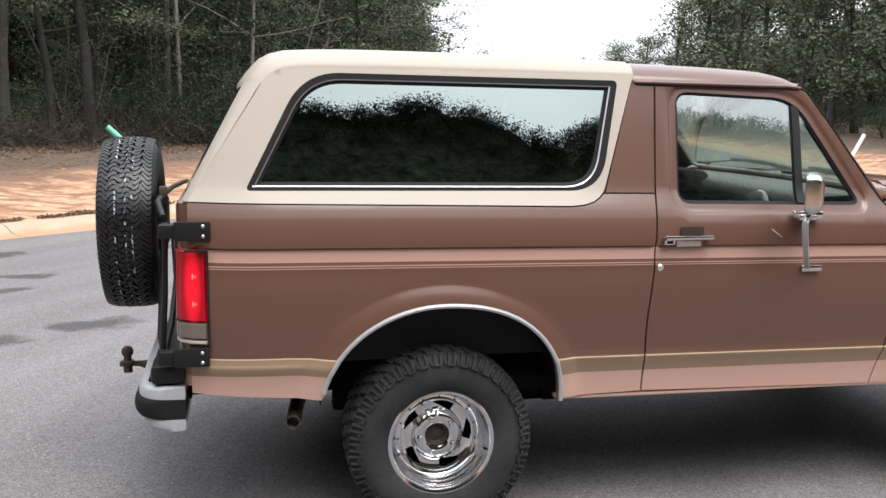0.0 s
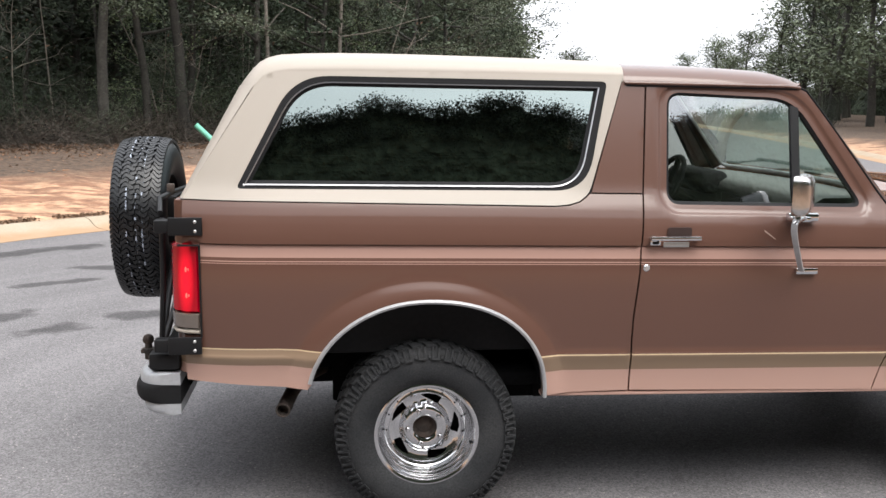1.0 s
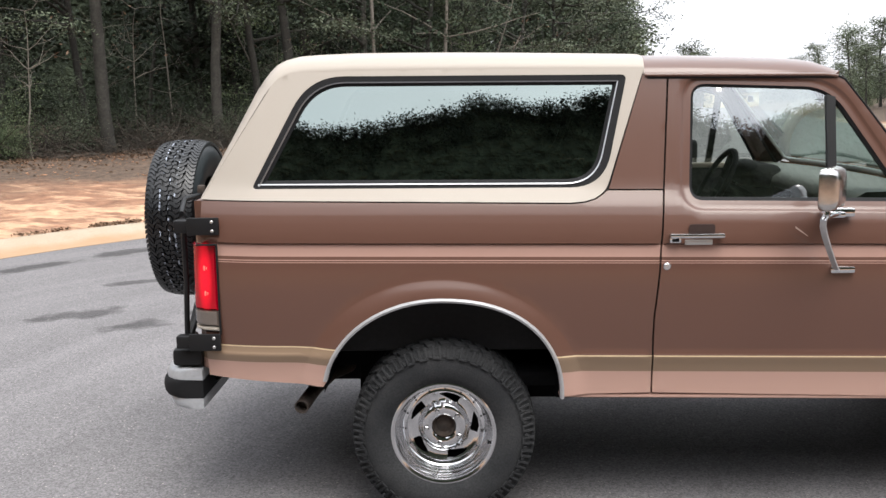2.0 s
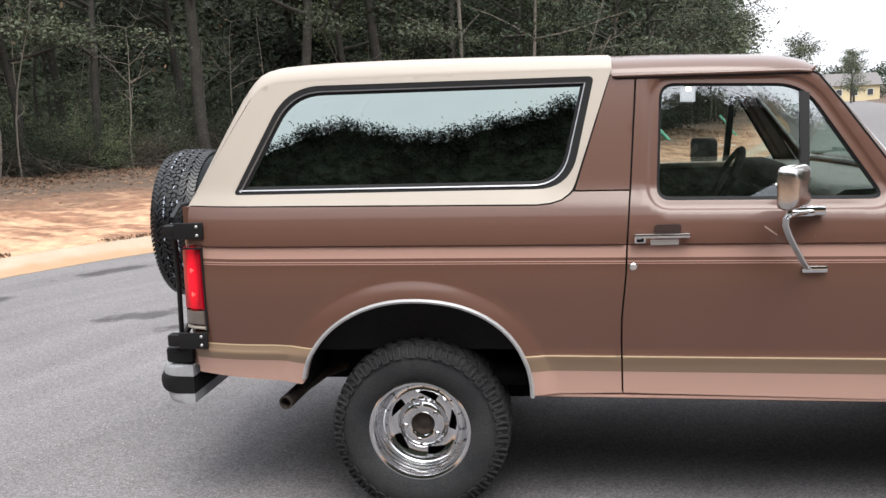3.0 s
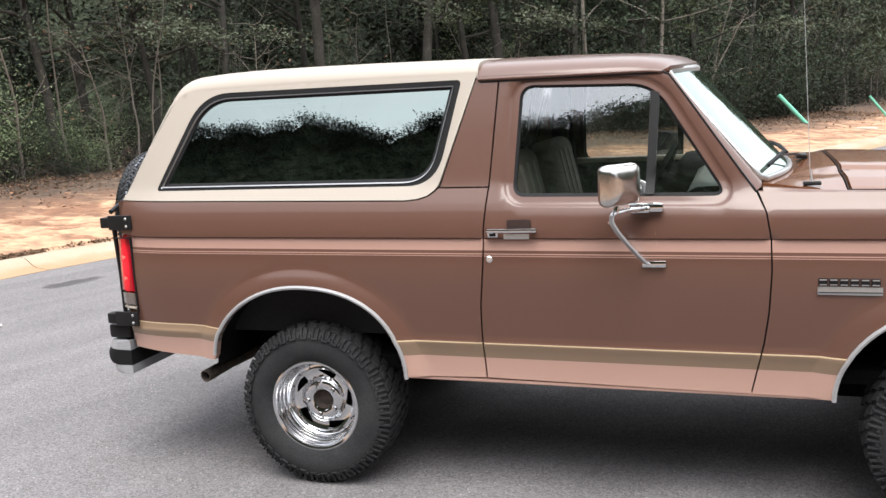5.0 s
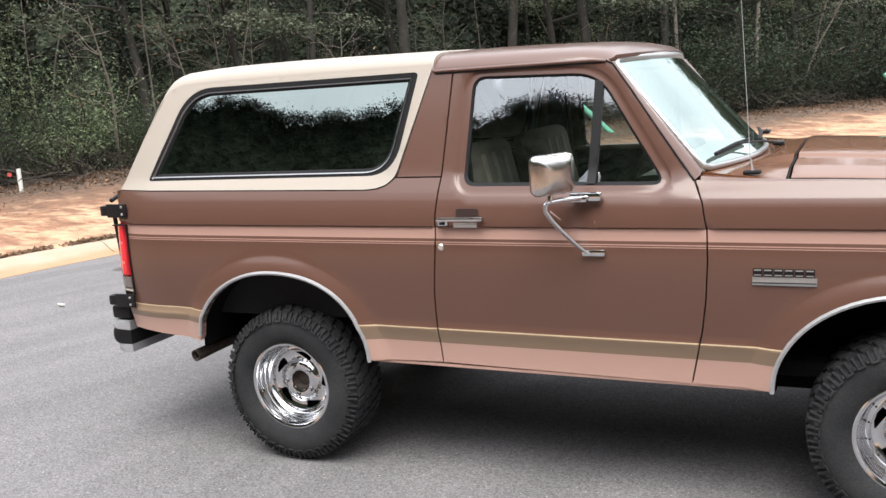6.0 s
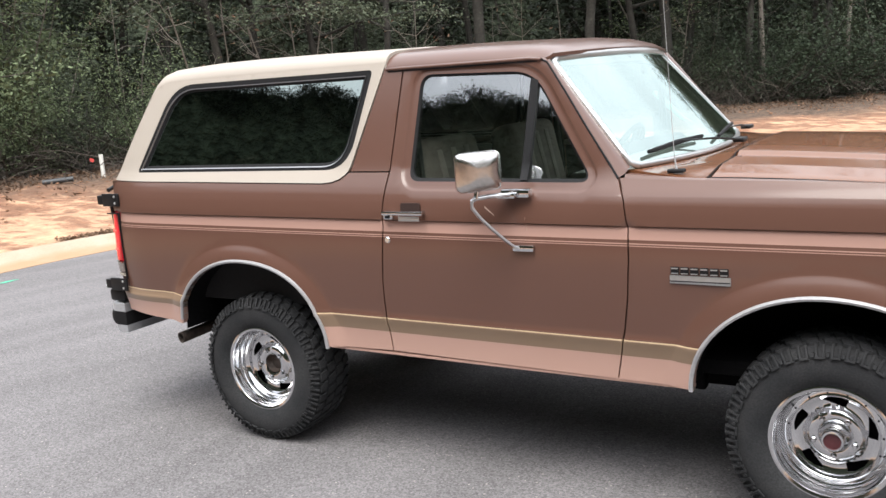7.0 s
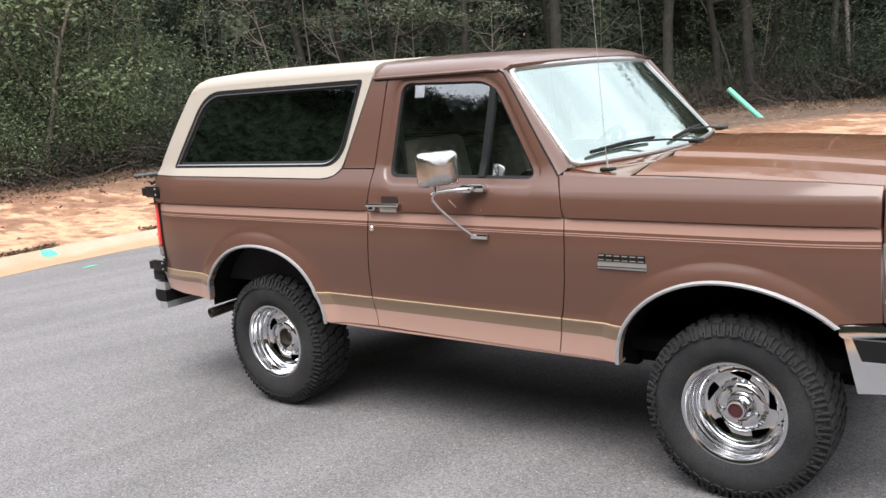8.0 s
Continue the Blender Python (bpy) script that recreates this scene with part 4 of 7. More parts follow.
        mesh_ob("lug_nut", [(x + 0.072 * math.cos(a), y - 0.036, z + 0.072 * math.sin(a)) for x, y, z in v], f, CHROME, wheel)
    for k in range(15):
        a = 2 * math.pi * k / 15 + 0.1
        d = lathe_data([(0.0042, 0.0), (0.0038, -0.0022), (0.0, -0.003)], 8)
        mesh_ob("rivet", [(x + 0.158 * math.cos(a), y - 0.0305, z + 0.158 * math.sin(a)) for x, y, z in d[0]], d[1], BLACK, rim)
    if front:
        mesh_ob("locking_hub", *lathe_data([(0.05, 0.0), (0.05, -0.05), (0.042, -0.058), (0.041, -0.085), (0.036, -0.094), (0.03, -0.095)], 32), CHROME, wheel, "chrome locking hub")
        mesh_ob("hub_dial", *lathe_data([(0.031, -0.094), (0.029, -0.088), (0.0, -0.088)], 24), material("hub_dial_red", (0.075, 0.02, 0.024), rough=0.4), wheel, "dark red hub dial")
    else:
        mesh_ob("hub_cap", *lathe_data([(0.05, -0.02), (0.046, -0.032), (0.043, -0.018), (0.034, -0.004), (0.03, -0.006), (0.0, -0.006)], 32), RUST, wheel, "brown rusty axle flange")
    v, f = lathe_data([(0.004, 0.0), (0.004, -0.025), (0.0, -0.026)], 8)
    mesh_ob("valve_stem", [(x + 0.185, y - 0.085, z) for x, y, z in v], f, BLACK, wheel)
    return wheel


wheel_rear, wheel_front = build_wheel("wheel", False), build_wheel("wheel", True)
wheel_rear.parent = wheel_front.parent = suv
wheel_rear.location, wheel_front.location = (0.03, 0.168, 0.397), (BASE + 0.012, 0.142, 0.391)
wheel_rear.rotation_euler, wheel_front.rotation_euler = (0, 0.25, 0), (0, 0.05, 0)
for w in (wheel_rear, wheel_front):
    copy_thing(w, pose(w.location.x, 2 * MID - w.location.y, w.location.z, 0, 20, 180)).parent = suv

# spare: all-terrain tyre with wavy ribs
spare = new("spare_wheel")
spare.parent = suv
tagged(spare, "black all-terrain spare tyre carried upright behind the tailgate")
sp = lathe_data([(0.195, -0.095), (0.21, -0.105), (0.26, -0.118), (0.31, -0.113), (0.335, -0.10), (0.350, -0.088), (0.355, -0.05), (0.357, 0.0), (0.355, 0.05), (0.350, 0.088),
                 (0.335, 0.10), (0.31, 0.113), (0.26, 0.118), (0.21, 0.105), (0.195, 0.095)], 96)

def wavy_tread(n, radius, depth, bands, gap):
    """Rows of narrow blocks whose edges run in waves across the tread."""
    verts, faces = [], []
    for b, (y0, y1) in enumerate(bands):
        for k in range(n):
            o = len(verts)
            for low in (1, 0):
                for i in range(5):
                    y = y0 + (y1 - y0) * i / 4
                    r = radius - 0.012 * (abs(y) / 0.1) ** 3 - (depth if low else 0)
                    wave = 0.5 * math.sin(y * 120.0) - 5.0 * y + 0.37 * b
                    for e in (0.0, 1 - gap):
                        a = 2 * math.pi * (k + wave + e) / n
                        jag = 0.0035 * (1 if (k + b) % 2 else -1) if i in (0, 4) and abs(y) < 0.09 else 0.0
                        verts.append((r * math.cos(a), y + jag, r * math.sin(a)))
            t = o + 10
            for i in range(4):
                faces += [(t + 2 * i, t + 2 * i + 1, t + 2 * i + 3, t + 2 * i + 2), (o + 2 * i, t + 2 * i, t + 2 * i + 2, o + 2 * i + 2),
                          (o + 2 * i + 1, o + 2 * i + 3, t + 2 * i + 3, t + 2 * i + 1)]
            faces += [(o, o + 1, t + 1, t), (o + 8, t + 8, t + 9, o + 9)]
    return verts, faces


ribs = wavy_tread(104, 0.3675, 0.013, [(-0.104, -0.064), (-0.059, -0.026), (-0.021, -0.002), (0.003, 0.023), (0.028, 0.060), (0.065, 0.104)], 0.26)
mesh_ob("tyre", *joined(sp, ribs), NEW_RUBBER, spare, "black all-terrain tyre with pale mould lines", smooth=30)
mesh_ob("rim", *lathe_data([(0.2, -0.098), (0.195, -0.09), (0.18, -0.05), (0.15, -0.02), (0.06, -0.03), (0.0, -0.03)], 48), WORN_CHROME, spare)
mesh_ob("rim_back", *lathe_data([(0.2, 0.098), (0.185, 0.06), (0.175, -0.04)], 48), BLACK, spare)
spare.location, spare.rotation_euler = (-1.172, 0.845, 1.18), (0, radians(3), radians(-90 + 0))


# ---- fittings on the doors and fenders ----
def handle(left):
    y = flank(1.0, 1.21)
    s = -1 if left else 1
    at = lambda x, d, z: (x, (2 * MID - (y - d)) if left else y - d, z)
    # a flat dark brown plate draws the recess, no hollow is cut
    part("handle_recess", rounded_plate(0.098, 0.052, 0.006, 0.012, at(1.022, 0.002, 1.213), left), material("handle_recess_brown", (0.03, 0.014, 0.011), rough=0.6) if not left else ROOF_PAINT, suv, "recess behind the door handle")
    bm = box((0.205, 0.014, 0.017), at(0.998, 0.034, 1.199), bevel=0.005)
    box((0.022, 0.034, 0.02), at(0.912, 0.018, 1.197), bevel=0.004, bm=bm)
    box((0.02, 0.034, 0.016), at(1.085, 0.018, 1.199), bevel=0.004, bm=bm)
    grip = part("door_handle", bm, CHROME, suv, "chrome pull door handle")
    part("handle_button", box((0.045, 0.022, 0.032), at(0.918, 0.016, 1.186), bevel=0.006), CHROME, grip)
    part("button_face", box((0.026, 0.004, 0.016), at(0.918, 0.028, 1.184), bevel=0.002), SEAL, grip)
    part("handle_plate", box((0.105, 0.006, 0.02), at(1.01, 0.003, 1.17), bevel=0.002), BRIGHT, grip, "bright scuff plate")
    v, f = lathe_data([(0.0145, 0.0), (0.0145, -0.004), (0.011, -0.007), (0.0, -0.007)], 20)
    lx, ly, lz = at(0.893, 0.0, 1.078)
    mesh_ob("key_lock", [(a + lx, ly + (-b if left else b) + (0.003 if left else -0.003), c + lz) for a, b, c in v], f, CHROME, suv, "round key lock")


def rounded_plate(w, h, d, r, at, left=False):
    bm = bmesh.new()
    loop = rounded([(-w / 2, -h / 2, r), (w / 2, -h / 2, r), (w / 2, h / 2, r), (-w / 2, h / 2, r)], 4)
    a = [bm.verts.new((at[0] + x, at[1] - d / 2, at[2] + z)) for x, z in loop]
    b = [bm.verts.new((at[0] + x, at[1] + d / 2, at[2] + z)) for x, z in loop]
    bm.faces.new(a)
    bm.faces.new(b)
    for i in range(len(loop)):
        j = (i + 1) % len(loop)
        bm.faces.new((a[i], a[j], b[j], b[i]))
    return bm


def mirror(left):
    """A chrome truck mirror on a bracket of flat and round bar."""
    sgn = lambda p: Vector((p[0], 2 * MID - p[1] if left else p[1], p[2]))
    mat = DARK_TRIM if left else WORN_CHROME
    c = Vector((1.430, -0.135, 1.383))
    ang = math.atan2(0.83, 0.55)
    bm = bmesh.new()
    rings = []
    prof = [(-0.010, 0.93), (0.0, 0.98), (0.012, 1.0), (0.030, 0.97), (0.045, 0.86), (0.054, 0.6), (0.057, 0.25)]
    for d, k in prof:
        loop = rounded([(-0.095 * k, -0.077 * k, 0.03 * k), (0.095 * k, -0.077 * k, 0.03 * k), (0.095 * k, 0.077 * k, 0.03 * k), (-0.095 * k, 0.077 * k, 0.03 * k)], 5)
        ring = []
        for u, w in loop:
            p = c + Vector((math.cos(ang) * u + math.sin(ang) * d, math.sin(ang) * u - math.cos(ang) * d, w))
            ring.append(bm.verts.new(sgn(p)))
        rings.append(ring)
    n = len(rings[0])
    for r0, r1 in zip(rings, rings[1:]):
        for i in range(n):
            bm.faces.new((r0[i], r0[(i + 1) % n], r1[(i + 1) % n], r1[i]))
    bm.faces.new(rings[-1])
    bm.faces.new(rings[0])
    head = part("mirror", bm, mat, suv, "chrome mirror head on a bracket" if not left else "dark mirror head", 50)
    bm = bmesh.new()
    loop = rounded([(-0.086, -0.07, 0.025), (0.086, -0.07, 0.025), (0.086, 0.07, 0.025), (-0.086, 0.07, 0.025)], 5)
    bm.faces.new([bm.verts.new(sgn(c + Vector((math.cos(ang) * u - math.sin(ang) * 0.0115, math.sin(ang) * u + math.cos(ang) * 0.0115, w)))) for u, w in loop])
    part("mirror_glass", bm, DARK_TRIM if left else CHROME, head, "mirror glass")
    metal = DARK_TRIM if left else CHROME
    tube("mirror_arm", [sgn(p) for p in ((1.54, 0.0, 1.276), (1.51, -0.05, 1.280), (1.46, -0.11, 1.283), (1.425, -0.152, 1.279), (1.413, -0.158, 1.268))], 0.0092, metal, head, 10, "bent chrome bracket arm")
    bar = [Vector(p) for p in ((1.424, -0.150, 1.292), (1.413, -0.158, 1.272), (1.412, -0.158, 1.245), (1.430, -0.137, 1.205), (1.462, -0.099, 1.152), (1.496, -0.058, 1.100), (1.520, -0.028, 1.068), (1.535, -0.014, 1.060))]
    side, thick = Vector((0.75, -0.62, 0.2)), Vector((-0.34, -0.63, -0.67)) * 0.0035
    v = [sgn(p + side * a * w + thick * b) for p, w in zip(bar, (0.0095, 0.0125, 0.0125, 0.012, 0.0115, 0.011, 0.010, 0.009)) for a, b in ((-1, -1), (-0.8, 1), (0.8, 1), (1, -1))]
    f = [(4 * k + q, 4 * k + (q + 1) % 4, 4 * k + 4 + (q + 1) % 4, 4 * k + 4 + q) for k in range(7) for q in range(4)] + [(0, 1, 2, 3), (31, 30, 29, 28)]
    mesh_ob("mirror_bar", v, f, DARK_TRIM if left else LIP, head, "flat chrome brace", 50)
    tube("mirror_post", [sgn(p) for p in ((1.428, -0.148, 1.278), (1.432, -0.143, 1.318))], 0.010, metal, head)
    bm = box((0.125, 0.038, 0.034), sgn((1.525, 0.003, 1.279)), bevel=0.008)
    box((0.08, 0.045, 0.022), sgn((1.50, -0.022, 1.274)), bevel=0.006, bm=bm)
    part("upper_bracket", bm, metal, head)
    part("lower_bracket", box((0.092, 0.022, 0.026), sgn((1.55, -0.012, 1.062)), bevel=0.006), metal, head)


for left in (False, True):
    handle(left)
    mirror(left)

# plain badge on the fender: seven dark-edged blocks over a ribbed bright bar
y = flank(2.24, 0.98)
badge = part("fender_badge", box((0.218, 0.006, 0.030), (2.24, y - 0.004, 0.962), Matrix.Rotation(0.011, 4, "Y"), bevel=0.002), BRIGHT, suv, "bright ribbed badge bar")
part("badge_line", box((0.215, 0.003, 0.003), (2.24, y - 0.0085, 0.957)), SEAL, badge)
for k in range(6):
    bm = box((0.031, 0.006, 0.027), (2.15 + 0.0352 * k, y - 0.003, 0.9955 - 0.0004 * k), bevel=0.002)
    blk = part("badge_block", bm, BLACK, badge, "dark badge block with bright edge")
    part("badge_edge", box((0.024, 0.003, 0.004), (2.15 + 0.0352 * k, y - 0.0075, 1.004 - 0.0004 * k)), BRIGHT, blk)
    part("badge_foot", box((0.024, 0.003, 0.003), (2.15 + 0.0352 * k, y - 0.0075, 0.986 - 0.0004 * k)), BRIGHT, blk)

# wipers and antenna
for u0, name in ((0.30, "wiper"), (0.72, "wiper")):
    a, b = screen(u0 - 0.225, 0.075) + Vector((0.02, 0, 0.012)), screen(u0 + 0.08, 0.115) + Vector((0.022, 0, 0.012))
    pivot = screen(u0 + 0.27, 0.0) + Vector((0.06, 0, 0.01))
    w = tube(name, [a, a * 0.5 + b * 0.5 + Vector((0.006, 0, 0.006)), b], [0.008, 0.011, 0.008], SEAL, suv, 6, "black windscreen wiper")
    m = a * 0.45 + b * 0.55
    tube("wiper_arm", [m + Vector((0.012, 0, 0.008)), (m + pivot) / 2 + Vector((0.02, 0, 0.016)), pivot + Vector((0, -0.05, 0.012))], [0.004, 0.005, 0.006], BLACK, w, 6)
    tube("wiper_link", [m * 0.7 + a * 0.3 + Vector((0.004, 0, 0.004)), m + Vector((0.008, 0, 0.005)), m * 0.7 + b * 0.3 + Vector((0.004, 0, 0.004))], 0.005, BLACK, w, 6)
    part("wiper_pivot", box((0.05, 0.09, 0.02), pivot + Vector((0, -0.01, 0.008)), bevel=0.007), BLACK, w)
base = Vector((2.12, 0.149, 1.340))
ant = part("antenna_base", box((0.065, 0.035, 0.014), base, bevel=0.006, segs=3), DARK_TRIM, suv, "black antenna foot on the cowl")
tube("antenna_mast", [base + Vector((0, 0, 0.005)), base + Vector((-0.008, 0.004, 0.06)), base + Vector((-0.036, 0.0, 0.80))], [0.005, 0.0015, 0.0009], LIP, ant, 6, "thin whip antenna")
tube("washer_hose", [(2.2, 0.5, 1.335), (2.24, 0.49, 1.35), (2.28, 0.48, 1.352)], 0.004, BLACK, suv, 6)

# nose: header panel, headlights, grille, side marker, front bumper
for left in (False, True):
    s = lambda y: 2 * MID - y if left else y
    rows = []
    for h in (0.835, 0.95, 1.1, 1.2, 1.29, 1.312):
        rows.append([(x, s(flank(min(x, 3.3), h) + e), h - RAKE * x) for x, e in ((3.211, 0.0), (3.27, 0.006), (3.31, 0.05), (3.325, 0.14))])
    skin("headlight_surround", rows, ROOF_PAINT, suv)
    lamp = part("side_marker", box((0.055, 0.012, 0.20), (3.243, s(flank(3.24, 1.0) - 0.002), 0.975), bevel=0.006), AMBER_LENS, suv, "amber side marker in a bright frame")
    part("marker_frame", box((0.07, 0.008, 0.215), (3.243, s(flank(3.24, 1.0) + 0.001), 0.975), bevel=0.004), BRIGHT, lamp)
    part("headlight", box((0.04, 0.28, 0.19), (3.325, s(0.29), 1.06), bevel=0.015), CLEAR_LENS, suv, "rectangular headlight")
grille = part("grille", box((0.04, 1.06, 0.22), (3.32, MID, 1.06), bevel=0.01), BLACK, suv, "black grille")
for k in range(5):
    part("grille_bar", box((0.02, 1.04, 0.014), (3.342, MID, 0.98 + 0.04 * k), bevel=0.003), BRIGHT, grille)
part("hood_lip", box((0.05, 1.66, 0.06), (3.31, MID, 1.21), bevel=0.015), ROOF_PAINT, suv)
part("radiator_core", box((0.05, 1.5, 0.5), (3.2, MID, 0.9), bevel=0.01), UNDER, suv)
rows = []
n = 40
for i in range(n + 1):
    t = i / n
    y = -0.005 + (2 * MID + 0.01) * t
    e = min(t, 1 - t) * (2 * MID)
    pull = 0.375 * max(0.0, 1 - e / 0.17) ** 2.2
    slope = max(0.0, 1 - e / 0.10)
    rows.append([(3.36 - pull, y, 0.793), (3.43 - pull, y, 0.788), (3.445 - pull, y, 0.775), (3.45 - pull, y, 0.753), (3.435 - pull + 0.03 * slope, y, 0.742), (3.44 - pull + 0.05 * slope, y, 0.63),
                 (3.42 - pull + 0.09 * slope, y, 0.545), (3.36 - pull + 0.09 * slope, y, 0.54)])
bumper = skin("front_bumper", rows, CHROME, suv, "chrome front bumper with wrapped ends", smooth=45)
for left in (False, True):
    v = [(x, 2 * MID - y if left else y, z) for x, y, z in ((3.12, -0.012, 0.745), (3.30, -0.005, 0.745), (3.30, -0.003, 0.668), (3.15, -0.010, 0.668), (3.12, 0.01, 0.745), (3.30, 0.01, 0.745), (3.30, 0.01, 0.668), (3.15, 0.01, 0.668))]
    mesh_ob("bumper_end_pad", v, [(0, 1, 2, 3), (0, 4, 5, 1), (1, 5, 6, 2), (2, 6, 7, 3), (3, 7, 4, 0)], BLACK, bumper, "black end pad")

# ---- cabin ----
def seat(x, y, w, parent, lab):
    st = new("seat")
    st.parent = parent
    tagged(st, lab)
    part("cushion", box((0.52, w, 0.18), (x + 0.2, y, 0.90), Matrix.Rotation(-0.1, 4, "Y"), bevel=0.05, segs=4), CLOTH, st)
    part("backrest", box((0.16, w, 0.62), (x - 0.1, y, 1.17), Matrix.Rotation(-0.22, 4, "Y"), bevel=0.06, segs=4), CLOTH, st)
    for k in (-0.22, 0.0, 0.22):
        part("seat_stripe", box((0.010, w * 0.085, 0.5), (x - 0.0205, y + k * w, 1.18), Matrix.Rotation(-0.22, 4, "Y"), bevel=0.004), SEAT_STRIPE, st)
    return st


seat(1.02, 0.52, 0.56, suv, "tan striped cloth bucket seat")
seat(1.02, 1.44, 0.56, suv, "tan striped cloth bucket seat")
seat(0.0, MID, 1.1, suv, "tan cloth rear bench seat")
part("console", box((0.75, 0.26, 0.28), (1.2, MID, 0.92), bevel=0.04), DARK_TRIM, suv, "dark centre console")
part("cabin_floor", box((3.0, 1.5, 0.03), (0.55, MID, 0.78), bevel=0.005), DARK_TRIM, suv)
rows = []
for y in np.linspace(0.17, 2 * MID - 0.17, 13):
    c = 1 - ((y - MID) / 0.85) ** 2
    rows.append([(1.93 + 0.12 * c, y, 1.335), (1.82, y, 1.338), (1.70, y, 1.335), (1.665, y, 1.315), (1.655, y, 1.27), (1.67, y, 1.22), (1.66, y, 1.12), (1.70, y, 0.95)])
dash = skin("dashboard", rows, DASH, suv, "grey-green vinyl dashboard", smooth=50)
part("glovebox", box((0.01, 0.42, 0.13), (1.657, 0.52, 1.16), bevel=0.006), DARK_TRIM, dash)
part("dash_strip", box((0.008, 0.40, 0.012), (1.651, 0.52, 1.245), bevel=0.003), BRIGHT, dash)
part("gauge_hood", box((0.16, 0.52, 0.12), (1.64, 1.42, 1.31), bevel=0.04, segs=3), DARK_TRIM, dash, "dark instrument hood")
part("radio_panel", box((0.012, 0.24, 0.2), (1.655, MID, 1.17), bevel=0.006), DARK_TRIM, dash)
wheel_m = Matrix.Translation((1.45, 1.42, 1.26)) @ Matrix.Rotation(radians(-62), 4, "Y")
pts = [(0.19 * math.cos(2 * math.pi * k / 32), 0.19 * math.sin(2 * math.pi * k / 32), 0) for k in range(33)]
v, f = tube_data(pts, 0.015, 8, False)
steer = mesh_ob("steering_wheel", *moved((v, f), wheel_m), SEAL, suv, "black steering wheel", 60)
v, f = tube_data([(-0.19, 0, 0), (0, 0, -0.03), (0.19, 0, 0)], 0.018, 8)
mesh_ob("spoke", *moved((v, f), wheel_m), SEAL, steer)
v, f = tube_data([(0, 0, 0.0), (0, 0, -0.3)], 0.045, 10)
mesh_ob("column", *moved((v, f), wheel_m), DARK_TRIM, steer)
skin("headliner", [over([(y + 0.03, h - 0.03) for y, h in ROOF], x) for x in (-0.55, 0.0, 0.8, 1.3, 1.52)], LINER, suv, "pale headliner")
for left in (False, True):
    y = 2 * MID - 0.10 if left else 0.10
    trim = part("door_trim", box((0.96, 0.06, 0.66), (1.42, y, 0.98), bevel=0.02), DARK_TRIM, suv, "dark door card")
    if left:
        part("door_sill", box((0.97, 0.07, 0.03), (1.42, y, 1.322), bevel=0.01), SILL, trim, "pale door sill inside the window")
    part("armrest", box((0.4, 0.07, 0.05), (1.3, y + (-0.05 if left else 0.05), 1.08), bevel=0.015), CLOTH, trim)
    part("side_trim", box((1.6, 0.05, 0.62), (-0.02, 2 * MID - 0.17 if left else 0.17, 1.02), bevel=0.02), DARK_TRIM, suv)
    tube("belt_strap", [(0.93, 2 * MID - 0.24 if left else 0.24, 1.70), (0.97, 2 * MID - 0.22 if left else 0.22, 1.1)], 0.012, DARK_TRIM, suv, 6)
    part("pillar_trim", box((0.10, 0.03, 0.42), (0.87, 2 * MID - 0.24 if left else 0.24, 1.56), bevel=0.015), DARK_TRIM, suv)
part("firewall", box((0.04, 1.6, 0.7), (2.0, MID, 0.95), bevel=0.005), UNDER, suv)
part("cargo_bulkhead", box((0.03, 1.6, 0.55), (-0.86, MID, 1.04), bevel=0.005), DARK_TRIM, suv)

# shut lines round the hood
def hood_edge(x, y):
    k = max(0.0, (x - 2.25) / 1.075)
    return (x, y, 1.345 - 0.052 * k ** 1.6 - 0.002 - RAKE * x)


rear_edge = [(2.245, y, 1.3185 + float(np.interp(y, [0.10, 0.132, 0.18, 0.27, 0.50, 0.535, 0.75, MID], [-0.002, 0.0, 0.007, 0.024, 0.0325, 0.046, 0.0525, 0.0535])))
             for y in (0.108, 0.132, 0.18, 0.225, 0.27, 0.35, 0.43, 0.50, 0.518, 0.535, 0.64, 0.75, 0.86, MID)]
tube("hood_gap", rear_edge + [(x, 2 * MID - y, z) for x, y, z in rear_edge[-2::-1]], 0.0026, SEAL, suv, 6)
for left in (False, True):
    tube("hood_gap", [hood_edge(x, 2 * MID - 0.109 if left else 0.109) for x in np.linspace(2.244, 3.2, 9)], 0.0022, SEAL, suv, 6)
SCUFF_GLINT = material("scuff_and_glint", (0.42, 0.30, 0.25), rough=0.7, vary=0.2)
# The slanted mark is a scratch; the upright one paints in a reflection.
for x0, h0, x1, h1, w in ((1.375, 1.238, 1.42, 1.205, 0.004), (1.555, 1.20, 1.56, 1.145, 0.005)):
    v = [on_body(x0, h0 + w, -0.0015), on_body(x1, h1 + w * 0.4, -0.0015), on_body(x1, h1 - w * 0.4, -0.0015), on_body(x0, h0 - w, -0.0015)]
    mesh_ob("scratch", v, [(0, 1, 2, 3)], SCUFF_GLINT, suv, "pale mark on the door: scratch and painted reflection")


# ---- the turning circle, kerb and bank ----
ASPHALT = material("asphalt", (0.174, 0.167, 0.171), rough=0.9, vary=0.25, scale=0.55, second=(0.139, 0.133, 0.136), bump=0.004, bump_scale=110.0, spread=0.9, spec=0.2)
CONCRETE = material("kerb_concrete", (0.36, 0.305, 0.235), rough=0.85, vary=0.15, scale=1.6, second=(0.31, 0.24, 0.165), bump=0.002, bump_scale=90.0)
CLAY = material("orange_clay", (0.43, 0.265, 0.165), rough=0.95, vary=0.3, scale=1.4, second=(0.215, 0.110, 0.066), bump=0.09, bump_scale=5.0, spread=0.32)


